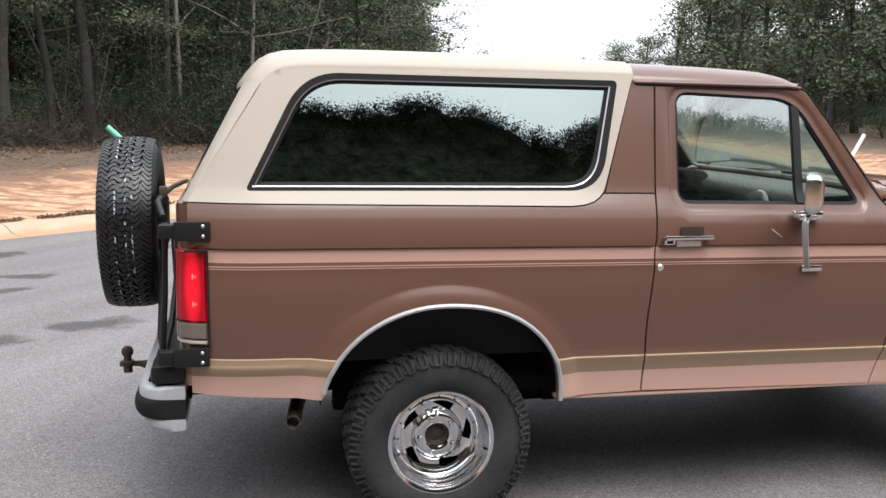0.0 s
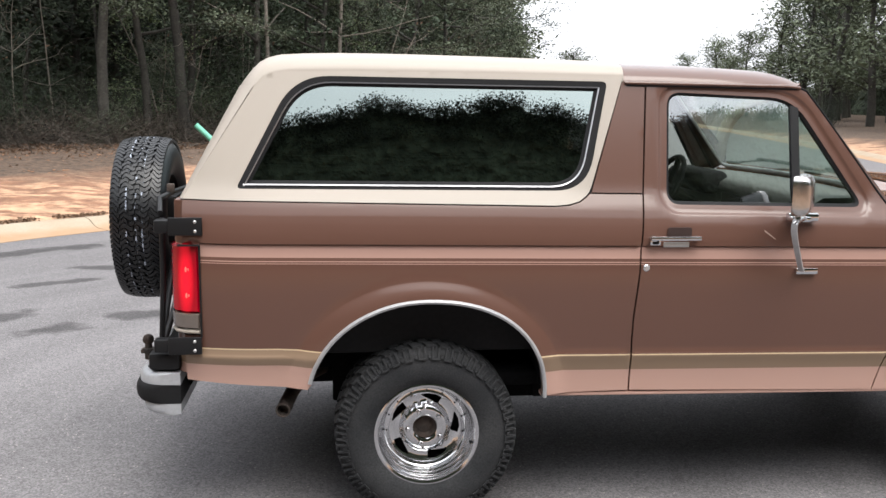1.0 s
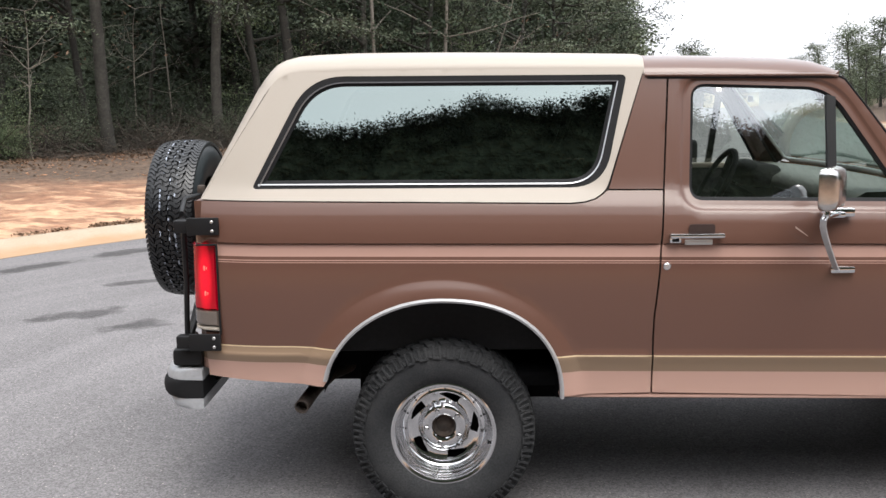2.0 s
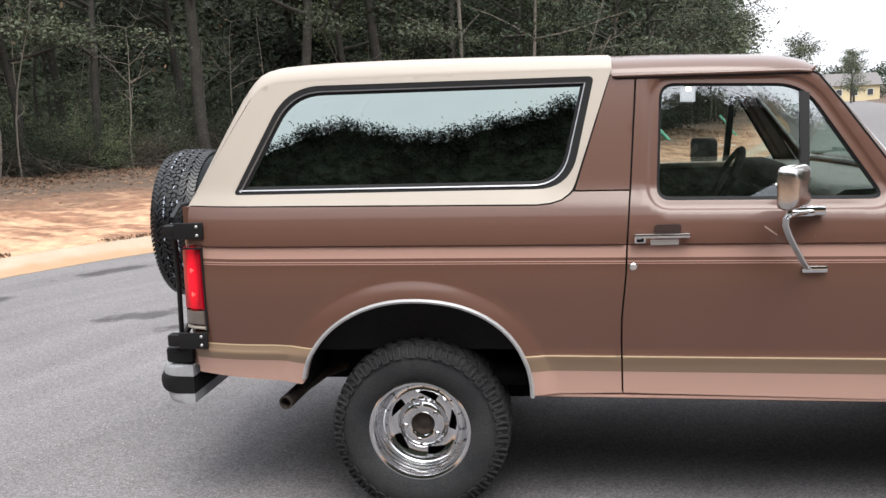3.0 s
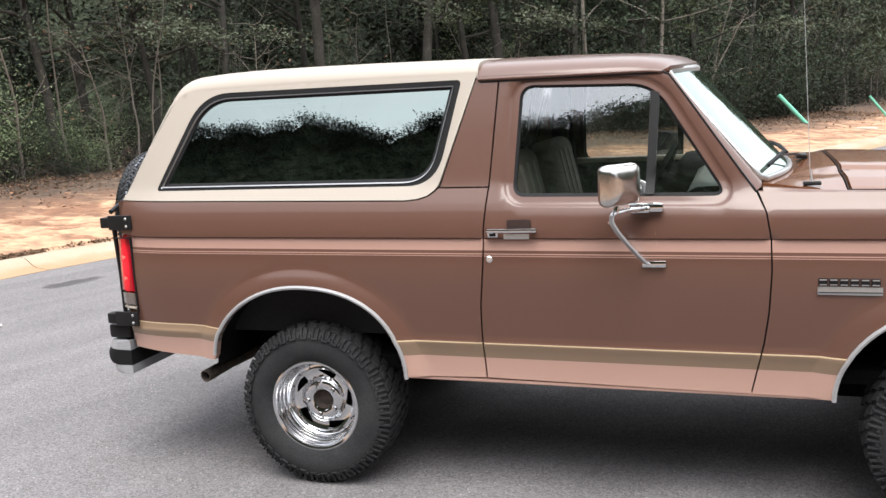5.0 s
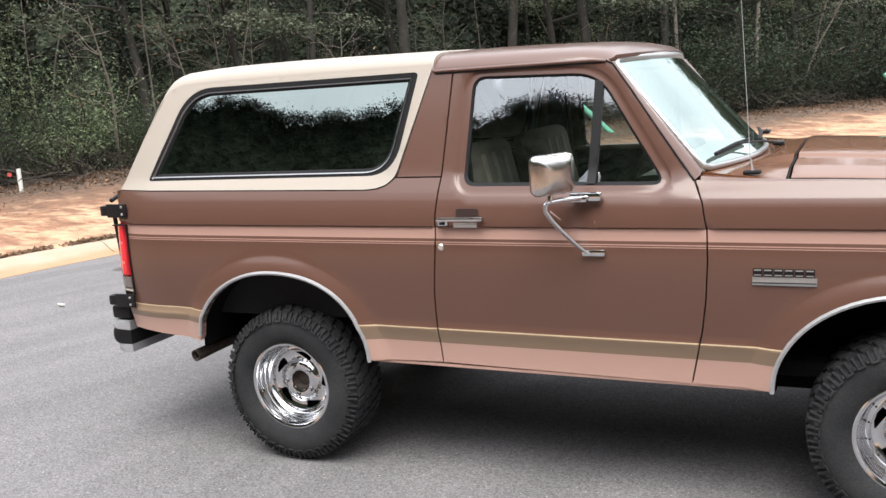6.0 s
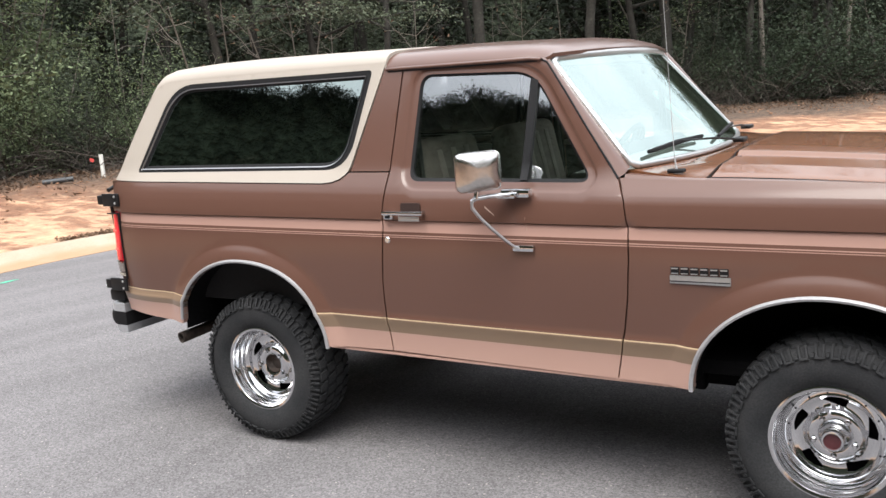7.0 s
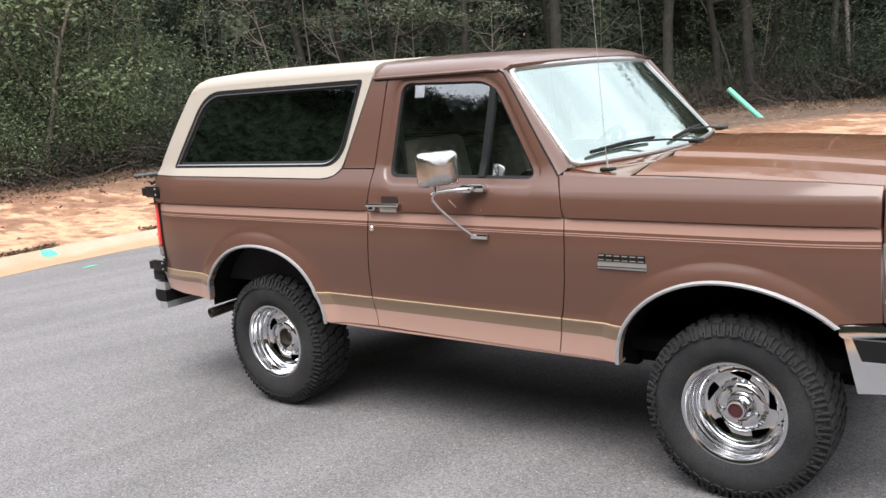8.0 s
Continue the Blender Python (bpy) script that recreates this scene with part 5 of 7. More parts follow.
def clay_wash():
    """Clay washed down over the gutter pan, pale concrete above it."""
    n, l = CONCRETE.node_tree.nodes, CONCRETE.node_tree.links
    bsdf, value = n["Principled BSDF"], [q for q in n if q.bl_idname == "ShaderNodeHueSaturation"][0]
    co, sep, nz, add, fall, mx = (n.new(k) for k in ("ShaderNodeTexCoord", "ShaderNodeSeparateXYZ", "ShaderNodeTexNoise", "ShaderNodeMath", "ShaderNodeMapRange", "ShaderNodeMix"))
    l.new(co.outputs["Object"], sep.inputs[0])
    l.new(co.outputs["Object"], nz.inputs["Vector"])
    nz.inputs["Scale"].default_value, nz.inputs["Detail"].default_value = 2.6, 6.0
    add.operation, add.inputs[1].default_value = "MULTIPLY_ADD", 0.09
    l.new(nz.outputs["Fac"], add.inputs[0])
    l.new(sep.outputs["Z"], add.inputs[2])
    fall.inputs["From Min"].default_value, fall.inputs["From Max"].default_value = 0.055, 0.10
    fall.inputs["To Min"].default_value, fall.inputs["To Max"].default_value = 0.85, 0.0
    l.new(add.outputs[0], fall.inputs["Value"])
    mx.data_type, mx.inputs["B"].default_value = "RGBA", (0.33, 0.20, 0.11, 1)
    l.new(fall.outputs[0], mx.inputs["Factor"])
    l.new(value.outputs[0], mx.inputs["A"])
    l.new(mx.outputs["Result"], bsdf.inputs["Base Color"])


clay_wash()
HUB, RADIUS = (2.1, 2.1), 8.4


def smooth_line(pts, step):
    """A Catmull-Rom line through pts, resampled about every step."""
    pts = [Vector(p) for p in pts]
    out = []
    for i in range(len(pts) - 1):
        p0, p1, p2, p3 = pts[max(i - 1, 0)], pts[i], pts[i + 1], pts[min(i + 2, len(pts) - 1)]
        n = max(1, int((p2 - p1).length / step))
        for k in range(n):
            t = k / n
            out.append(0.5 * ((2 * p1) + (p2 - p0) * t + (2 * p0 - 5 * p1 + 4 * p2 - p3) * t * t + (3 * p1 - p0 - 3 * p2 + p3) * t ** 3))
    return [(p.x, p.y) for p in out + [pts[-1]]]


ring = [(HUB[0] + RADIUS * math.cos(radians(a)), HUB[1] + RADIUS * math.sin(radians(a))) for a in range(124, 371, 6)]
KERB = smooth_line([(29, 128), (22, 95), (15.5, 66), (10.8, 42), (6.9, 25), (4.4, 18.6), (2.0, 14.4), (-0.9, 11.0)] + ring + [(11.2, 7.5), (12.5, 12.5), (14.6, 19.5), (18.8, 36), (24, 60), (30.5, 90), (38, 127)], 0.6)
KN = np.array(KERB)
ROAD_POLY = KERB


def off_road(x, y):
    """Signed distance from the kerb line: positive outside the road."""
    x, y = np.asarray(x, float), np.asarray(y, float)
    best = np.full(x.shape, 1e9)
    for (x0, y0), (x1, y1) in zip(KN, KN[1:]):
        dx, dy = x1 - x0, y1 - y0
        t = np.clip(((x - x0) * dx + (y - y0) * dy) / (dx * dx + dy * dy), 0, 1)
        best = np.minimum(best, (x - x0 - t * dx) ** 2 + (y - y0 - t * dy) ** 2)
    return np.where(inside(x, y, KN), -1, 1) * np.sqrt(best)


def ground_z(x, y, d):
    base = np.interp(d, [0.0, 0.42, 0.60, 0.75, 4, 8, 12, 30, 90, 400], [-0.10, -0.10, 0.085, 0.105, 0.36, 0.52, 0.6, 0.9, 1.6, 2.5])
    w = np.clip((d - 0.8) / 1.5, 0, 1)
    wob = np.array([noise.fractal(Vector((a * 0.9, b * 0.9, 0.3)), 1.0, 2.0, 4) for a, b in zip(x.ravel(), y.ravel())]).reshape(x.shape)
    fine = np.array([noise.fractal(Vector((a * 2.3, b * 2.3, 5.3)), 1.0, 2.0, 2) if -17 < a < 18 and -9 < b < 32 else 0.0 for a, b in zip(x.ravel(), y.ravel())]).reshape(x.shape)
    return base + w * (0.06 * wob + 0.035 * fine)


def axis_steps(lo, hi, fine, far):
    mid = np.arange(lo, hi + 1e-6, fine)
    a, b, s, out_a, out_b = lo, hi, fine, [], []
    while a > -far:
        s *= 1.25
        a -= s
        b += s
        out_a.append(a)
        out_b.append(b)
    return np.array(out_a[::-1] + list(mid) + out_b)


gx, gy = np.meshgrid(axis_steps(-17, 18, 0.26, 400), axis_steps(-9, 32, 0.26, 400))
dist = off_road(gx, gy)
gz = ground_z(gx, gy, dist)
n0, n1 = gx.shape
verts = np.stack([gx, gy, gz], -1).reshape(-1, 3)
faces = [(i * n1 + j, i * n1 + j + 1, (i + 1) * n1 + j + 1, (i + 1) * n1 + j) for i in range(n0 - 1) for j in range(n1 - 1)]


def ground_material():
    """Orange clay near the road, leaf litter towards the woods, dull grass farther along the street."""
    m = CLAY
    n, l = m.node_tree.nodes, m.node_tree.links
    bsdf, value = n["Principled BSDF"], [q for q in n if q.bl_idname == "ShaderNodeHueSaturation"][0]
    at = n.new("ShaderNodeAttribute")
    at.attribute_name = "from_road"
    # patches drawn out along the bank, redder away from the road
    tex = [q for q in n if q.bl_idname == "ShaderNodeTexNoise" and abs(q.inputs["Scale"].default_value - 1.4) < 1e-4][0]
    ramp = tex.outputs["Fac"].links[0].to_node
    tex.inputs["Roughness"].default_value = 0.68
    drawn, red = n.new("ShaderNodeMapping"), n.new("ShaderNodeMath")
    drawn.inputs["Rotation"].default_value, drawn.inputs["Scale"].default_value = (0, 0, radians(-52)), (1.0, 2.2, 2.0)
    l.new(tex.inputs["Vector"].links[0].from_socket, drawn.inputs["Vector"])
    l.new(drawn.outputs[0], tex.inputs["Vector"])
    red.operation, red.inputs[1].default_value = "MULTIPLY_ADD", 0.034
    l.new(at.outputs["Fac"], red.inputs[0])
    l.new(tex.outputs["Fac"], red.inputs[2])
    l.new(red.outputs[0], ramp.inputs["Value"])
    ramp.inputs["From Min"].default_value, ramp.inputs["From Max"].default_value = 0.52, 0.635
    co, nz = n.new("ShaderNodeTexCoord"), n.new("ShaderNodeTexNoise")
    nz.inputs["Scale"].default_value, nz.inputs["Detail"].default_value = 0.5, 8.0
    l.new(co.outputs["Object"], nz.inputs["Vector"])
    sm, mr = n.new("ShaderNodeMath"), n.new("ShaderNodeMapRange")
    sm.operation, sm.inputs[1].default_value = "MULTIPLY_ADD", 5.0
    l.new(nz.outputs["Fac"], sm.inputs[0])
    along_y, drift = n.new("ShaderNodeSeparateXYZ"), n.new("ShaderNodeMath")
    l.new(co.outputs["Object"], along_y.inputs[0])
    drift.operation, drift.inputs[1].default_value = "MULTIPLY_ADD", 0.11
    l.new(along_y.outputs["Y"], drift.inputs[0])
    l.new(at.outputs["Fac"], drift.inputs[2])
    l.new(drift.outputs[0], sm.inputs[2])
    mr.inputs["From Min"].default_value, mr.inputs["From Max"].default_value = 7.2, 9.2
    l.new(sm.outputs[0], mr.inputs["Value"])
    fine = n.new("ShaderNodeTexNoise")
    fine.inputs["Scale"].default_value, fine.inputs["Detail"].default_value, fine.inputs["Roughness"].default_value = 9.0, 8.0, 0.7
    l.new(co.outputs["Object"], fine.inputs["Vector"])
    litter = n.new("ShaderNodeValToRGB")
    litter.color_ramp.elements[0].color, litter.color_ramp.elements[1].color = (0.035, 0.025, 0.018, 1), (0.15, 0.10, 0.07, 1)
    litter.color_ramp.elements[0].position, litter.color_ramp.elements[1].position = 0.35, 0.65
    l.new(fine.outputs["Fac"], litter.inputs["Fac"])
    mx = n.new("ShaderNodeMix")
    mx.data_type = "RGBA"
    l.new(mr.outputs[0], mx.inputs["Factor"])
    l.new(value.outputs[0], mx.inputs["A"])
    l.new(litter.outputs["Color"], mx.inputs["B"])
    l.new(mx.outputs["Result"], bsdf.inputs["Base Color"])
    return m


ground = mesh_ob("ground", verts, faces, ground_material(), label="orange clay bank with leaf litter towards the woods", smooth=60)
tagged(ground, category="ground", kind="structure")
fld = ground.data.attributes.new("from_road", "FLOAT", "POINT")
fld.data.foreach_set("value", dist.ravel().astype(np.float32))

# ---- asphalt ----
p, f = sheet(ROAD_POLY, (), 1.2)
road = mesh_ob("road", [(x, y, 0.0) for x, y in p], f, ASPHALT, label="grey worn asphalt turning circle with damp dark patches", smooth=60)
tagged(road, category="road", kind="structure")


def road_material():
    """Tyre streaks, damp patches and pale aggregate on the asphalt."""
    n, l = ASPHALT.node_tree.nodes, ASPHALT.node_tree.links
    bsdf, value = n["Principled BSDF"], [q for q in n if q.bl_idname == "ShaderNodeHueSaturation"][0]
    co = n.new("ShaderNodeTexCoord")
    last = value.outputs[0]
    # aggregate
    vor = n.new("ShaderNodeTexVoronoi")
    vor.inputs["Scale"].default_value = 110.0
    l.new(co.outputs["Object"], vor.inputs["Vector"])
    mr = n.new("ShaderNodeMapRange")
    mr.inputs["From Min"].default_value, mr.inputs["From Max"].default_value = 0.0, 1.0
    mr.inputs["To Min"].default_value, mr.inputs["To Max"].default_value = 0.72, 1.29
    sep = n.new("ShaderNodeSeparateColor")
    l.new(vor.outputs["Color"], sep.inputs[0])
    l.new(sep.outputs[0], mr.inputs["Value"])
    # curved tyre tracks round the circle
    mp = n.new("ShaderNodeVectorMath")
    mp.operation, mp.inputs[1].default_value = "SUBTRACT", (6.5, -2.0, 0)
    ln = n.new("ShaderNodeVectorMath")
    ln.operation = "LENGTH"
    l.new(co.outputs["Object"], mp.inputs[0])
    l.new(mp.outputs[0], ln.inputs[0])
    wv = n.new("ShaderNodeTexNoise")
    wv.noise_dimensions = "1D"
    wv.inputs["Scale"].default_value, wv.inputs["Detail"].default_value = 2.4, 3.0
    stray, bend = n.new("ShaderNodeTexNoise"), n.new("ShaderNodeMath")
    stray.inputs["Scale"].default_value, stray.inputs["Detail"].default_value = 0.35, 2.0
    l.new(co.outputs["Object"], stray.inputs["Vector"])
    bend.operation, bend.inputs[1].default_value = "MULTIPLY_ADD", 0.9
    l.new(stray.outputs["Fac"], bend.inputs[0])
    l.new(ln.outputs["Value"], bend.inputs[2])
    l.new(bend.outputs[0], wv.inputs["W"])
    tr = n.new("ShaderNodeMapRange")
    tr.inputs["From Min"].default_value, tr.inputs["From Max"].default_value = 0.35, 0.65
    tr.inputs["To Min"].default_value, tr.inputs["To Max"].default_value = 0.93, 1.07
    l.new(wv.outputs["Fac"], tr.inputs["Value"])
    mul = n.new("ShaderNodeMath")
    mul.operation = "MULTIPLY"
    l.new(mr.outputs[0], mul.inputs[0])
    l.new(tr.outputs[0], mul.inputs[1])
    hv = n.new("ShaderNodeHueSaturation")
    l.new(last, hv.inputs["Color"])
    l.new(mul.outputs[0], hv.inputs["Value"])
    last = hv.outputs[0]
    # scattered pale stones in the surface
    chip, near, pick, both, mx = (n.new(k) for k in ("ShaderNodeTexVoronoi", "ShaderNodeMath", "ShaderNodeMath", "ShaderNodeMath", "ShaderNodeMix"))
    chip.inputs["Scale"].default_value = 34.0
    l.new(co.outputs["Object"], chip.inputs["Vector"])
    near.operation, near.inputs[1].default_value = "LESS_THAN", 0.16
    l.new(chip.outputs["Distance"], near.inputs[0])
    tint = n.new("ShaderNodeSeparateColor")
    l.new(chip.outputs["Color"], tint.inputs[0])
    pick.operation, pick.inputs[1].default_value = "GREATER_THAN", 0.80
    l.new(tint.outputs[1], pick.inputs[0])
    both.operation = "MULTIPLY"
    l.new(near.outputs[0], both.inputs[0])
    l.new(pick.outputs[0], both.inputs[1])
    mx.data_type, mx.inputs["B"].default_value = "RGBA", (0.33, 0.31, 0.29, 1)
    l.new(both.outputs[0], mx.inputs["Factor"])
    l.new(last, mx.inputs["A"])
    last = mx.outputs["Result"]
    # damp patches with a ragged rim
    wet = n.new("ShaderNodeTexNoise")
    wet.inputs["Scale"].default_value, wet.inputs["Detail"].default_value = 3.0, 5.0
    l.new(co.outputs["Object"], wet.inputs["Vector"])
    rough = None
    for x, y, rx, ry, turn in ((-2.44, 3.40, 0.30, 0.16, 0.4), (-2.86, 5.2, 0.5, 0.14, 0.5), (-3.05, 3.78, 0.42, 0.2, 0.4), (-2.82, 5.91, 0.32, 0.16, 0.2), (-1.83, 3.83, 0.42, 0.22, 0.3),
                               (-4.38, 5.99, 0.6, 0.16, 0.9), (-3.6, 7.0, 0.9, 0.2, 0.7), (-4.9, 4.3, 0.4, 0.16, 1.0), (-1.3, 7.6, 0.8, 0.2, 0.3)):
        mpg = n.new("ShaderNodeMapping")
        mpg.vector_type = "TEXTURE"
        mpg.inputs["Location"].default_value, mpg.inputs["Rotation"].default_value, mpg.inputs["Scale"].default_value = (x, y, 0), (0, 0, turn), (rx, ry, 1)
        l.new(co.outputs["Object"], mpg.inputs["Vector"])
        d = n.new("ShaderNodeVectorMath")
        d.operation = "LENGTH"
        l.new(mpg.outputs[0], d.inputs[0])
        a = n.new("ShaderNodeMath")
        a.operation, a.inputs[1].default_value = "MULTIPLY_ADD", 2.4
        l.new(wet.outputs["Fac"], a.inputs[0])
        l.new(d.outputs["Value"], a.inputs[2])
        r = n.new("ShaderNodeMapRange")
        r.inputs["From Min"].default_value, r.inputs["From Max"].default_value = 1.75, 2.2
        r.inputs["To Min"].default_value, r.inputs["To Max"].default_value = 0.45, 1.0
        l.new(a.outputs[0], r.inputs["Value"])
        hv = n.new("ShaderNodeHueSaturation")
        l.new(last, hv.inputs["Color"])
        l.new(r.outputs[0], hv.inputs["Value"])
        last = hv.outputs[0]
    l.new(last, bsdf.inputs["Base Color"])


road_material()

# ---- kerb in cast lengths ----
kerb = thing("kerb", (0, 0, 0), "pale rolled concrete kerb stained by clay", "kerb", kind="structure")
PROF = [(-0.02, -0.05), (-0.02, 0.004), (0.0, 0.006), (0.24, 0.012), (0.34, 0.035), (0.42, 0.075), (0.50, 0.108), (0.58, 0.118), (0.66, 0.118), (0.68, 0.10), (0.68, -0.05)]
near = [i for i in range(len(KERB)) if KERB[i][1] < 60]
i = near[0]
while i < near[-1]:
    j = min(i + 5, near[-1])
    v, f = [], []
    for k in range(i, j + 1):
        a, b = Vector(KERB[max(k - 1, 0)]), Vector(KERB[min(k + 1, len(KERB) - 1)])
        t = (b - a).normalized()
        out = Vector((t.y, -t.x)) if off_road(np.array([KERB[k][0] + t.y]), np.array([KERB[k][1] - t.x]))[0] > 0 else Vector((-t.y, t.x))
        shift = t * (0.006 if k == i else -0.006 if k == j else 0)
        for d, z in PROF:
            q = Vector(KERB[k]) + out * d + shift
            v.append((q.x, q.y, z - (0.006 if k in (i, j) and 0 < d < 0.67 else 0)))
    m = len(PROF)
    f = [(r * m + c, r * m + c + 1, (r + 1) * m + c + 1, (r + 1) * m + c) for r in range(j - i) for c in range(m - 1)]
    f += [tuple(range(m)), tuple(range((j - i) * m, (j - i + 1) * m))[::-1]]
    mesh_ob("kerb_length", v, f, CONCRETE, kerb, smooth=50)
    i = j


def height(x, y):
    a, b = np.array([[x]]), np.array([[y]])
    return float(ground_z(a, b, off_road(a, b))[0, 0])


# ---- stakes, pipes and scraps ----
PVC = material("green_pvc", (0.16, 0.50, 0.36), rough=0.45, vary=0.05)
WHITE_PVC = material("white_pvc", (0.7, 0.7, 0.66), rough=0.5, vary=0.08)
DARK_PIPE = material("dark_pipe", (0.05, 0.055, 0.06), rough=0.5, vary=0.1)


def pipe(name, base, lean, length, r, mat, label):
    x, y = base
    z = height(x, y) - 0.05
    d = Vector(lean).normalized()
    v, f = tube_data([(0, 0, 0), d * (length + 0.05)], r, 12, False)
    v2, f2 = tube_data([d * (length + 0.05), d * 0.3], r * 0.82, 12, False)
    ob = mesh_ob(name, *joined((v, f), (v2, f2)), mat, None, smooth=60)
    ob.location = (x, y, z)
    return tagged(ob, label, "pipe")


pipe("green_pipe", (-2.72, 16.9), (-0.72, -0.02, 0.70), 0.95, 0.062, PVC, "pale green plastic pipe leaning out of the clay")
pipe("green_pipe", (3.6, 25.0), (-0.66, -0.1, 0.75), 1.15, 0.06, PVC, "pale green plastic pipe leaning out of the clay")
pipe("green_pipe", (6.35, 29.5), (-0.62, -0.1, 0.78), 0.95, 0.04, PVC, "pale green plastic pipe leaning beside the street")
pipe("white_pipe", (11.2, 44.5), (-0.7, -0.1, 0.6), 1.1, 0.035, WHITE_PVC, "white plastic pipe leaning beside the street")
pipe("white_pipe", (13.6, 52.5), (-0.7, -0.1, 0.6), 1.1, 0.035, WHITE_PVC, "white plastic pipe leaning beside the street")
pipe("white_pipe", (8.75, 36.5), (-0.72, -0.1, 0.6), 1.1, 0.035, WHITE_PVC, "white plastic pipe leaning beside the street")
pipe("white_pipe", (17.0, 21.0), (0.55, 0.1, 0.85), 0.85, 0.06, WHITE_PVC, "white plastic pipe leaning out of the bank")
pipe("white_post", (-11.0, 8.05), (-0.06, 0.05, 1), 0.42, 0.038, WHITE_PVC, "short white marker post at the wood's edge")
x, y = -10.9, 7.0
ob = mesh_ob("dark_pipe", *tube_data([(-0.18, -0.17, 0), (0.18, 0.19, 0.02)], 0.045, 12), DARK_PIPE, None, smooth=60)
ob.location = (x, y, height(x, y) + 0.04)
tagged(ob, "short dark pipe lying on the clay", "pipe")
x, y = 4.98, 23.5
ob = part("white_board", box((0.66, 0.09, 0.035), (0, 0, 0.0), Matrix.Rotation(radians(-49), 4, "Z"), bevel=0.004), WHITE_PVC, None)
ob.location = (x, y, height(x, y) + 0.03)
tagged(ob, "white painted board lying on the clay bank", "board")
x, y = -10.87, 7.68
flag = thing("survey_flag", (x, y, height(x, y)), "small red survey flag on a wire in the clay", "flag")
tube("wire", [(0, 0, -0.05), (0.01, 0.01, 0.2), (0.0, 0.02, 0.36)], 0.003, DARK_PIPE, flag, 5)
v = [(0.0 + 0.022 * u, 0.02 + 0.026 * u, 0.36 - 0.06 * w + 0.01 * math.sin(3 * u + w)) for w in (0, 1) for u in (0, 0.5, 1.0, 2.0)]
mesh_ob("cloth", v + [(a + 0.002, b - 0.002, c) for a, b, c in v], [(0, 1, 5, 4), (1, 2, 6, 5), (2, 3, 7, 6), (9, 8, 12, 13), (10, 9, 13, 14), (11, 10, 14, 15)],
                material("red_flag_plastic", (0.55, 0.07, 0.06), rough=0.6, vary=0.08), flag, "faded red plastic flag")
ob = mesh_ob("litter_scrap", *tube_data([(-0.06, 0.02, 0), (0.06, -0.02, 0.01)], 0.012, 6), WHITE_PVC, None)
ob.location = (-4.19, 2.52, 0.012)
tagged(ob, "small pale scrap lying on the asphalt", "litter")
MARK = material("green_marking_paint", (0.09, 0.52, 0.33), rough=0.7, vary=0.25, scale=20.0)
for turn, mid, wide, deep in ((177.15, 0.46, 0.085, 0.10), (177.6, -0.62, 0.11, 0.035)):  # sprayed over the rolled kerb and on the road
    rnd = random.Random(int(mid * 100))
    loop = [1.0 + 0.25 * rnd.uniform(-1, 1) for _ in range(18)]
    v = []
    for ring_size in (0.0, 0.5, 1.0):
        for k, q in enumerate(loop):
            a = 2 * math.pi * k / 18
            d = mid + deep * ring_size * q * math.sin(a)
            t = radians(turn) + wide * ring_size * q * math.cos(a) / RADIUS
            v.append((HUB[0] + (RADIUS + d) * math.cos(t), HUB[1] + (RADIUS + d) * math.sin(t), 0.005 + (float(np.interp(d, [p[0] for p in PROF[1:9]], [p[1] for p in PROF[1:9]])) if d > -0.02 else 0.0)))
    f = [(18 * r + k, 18 * r + (k + 1) % 18, 18 * r + 18 + (k + 1) % 18, 18 * r + 18 + k) for r in (0, 1) for k in range(18)]
    tagged(mesh_ob("paint_mark", v, f, MARK, None, "bright green survey paint mark", 60), category="paint mark", kind="structure")

# a pale house far along the street
house = thing("house", (33.5, 113.0, height(33.5, 113.0)), "small pale yellow house far along the street", "house")
SIDING = material("pale_siding", (0.62, 0.52, 0.33), rough=0.8, vary=0.05)
part("wall", box((9.0, 7.0, 3.2), (0, 0, 1.5)), SIDING, house)
bm = bmesh.new()
c = [bm.verts.new(q) for q in ((-5, -4, 3.1), (5, -4, 3.1), (5, 4, 3.1), (-5, 4, 3.1), (-5, 0, 5.4), (5, 0, 5.4))]
for q in ((0, 1, 5, 4), (2, 3, 4, 5), (0, 4, 3), (1, 2, 5), (0, 3, 2, 1)):
    bm.faces.new([c[k] for k in q])
part("roof", bm, material("grey_shingle", (0.16, 0.15, 0.15), rough=0.9), house, smooth=0)
for x in (-2.8, 0.0, 2.8):
    w = part("window", box((1.2, 0.08, 1.3), (x, -3.52, 1.8), bevel=0.01), WHITE_PVC, house)
    part("pane", box((1.0, 0.04, 1.1), (x, -3.56, 1.8)), DARK_PIPE, w)
house.scale = (0.62, 0.62, 0.62)


# ---- woods ----
BARK = material("grey_bark", (0.027, 0.025, 0.021), rough=0.95, vary=0.3, scale=5.0, second=(0.050, 0.047, 0.040), bump=0.01, bump_scale=26.0, rand=0.3)
PALE_BARK = material("pale_bark", (0.20, 0.18, 0.155), rough=0.95, vary=0.25, scale=8.0, second=(0.16, 0.14, 0.12), bump=0.006, bump_scale=30.0, rand=0.3)
TWIG = material("dry_twigs", (0.066, 0.055, 0.045), rough=0.95, vary=0.2, island=0.45)


def leaf_material(name, color, second):
    m = material(name, color, rough=0.55, vary=0.15, scale=0.6, second=second, spread=0.6, rand=0.2, island=0.3, spec=0.15)
    return m


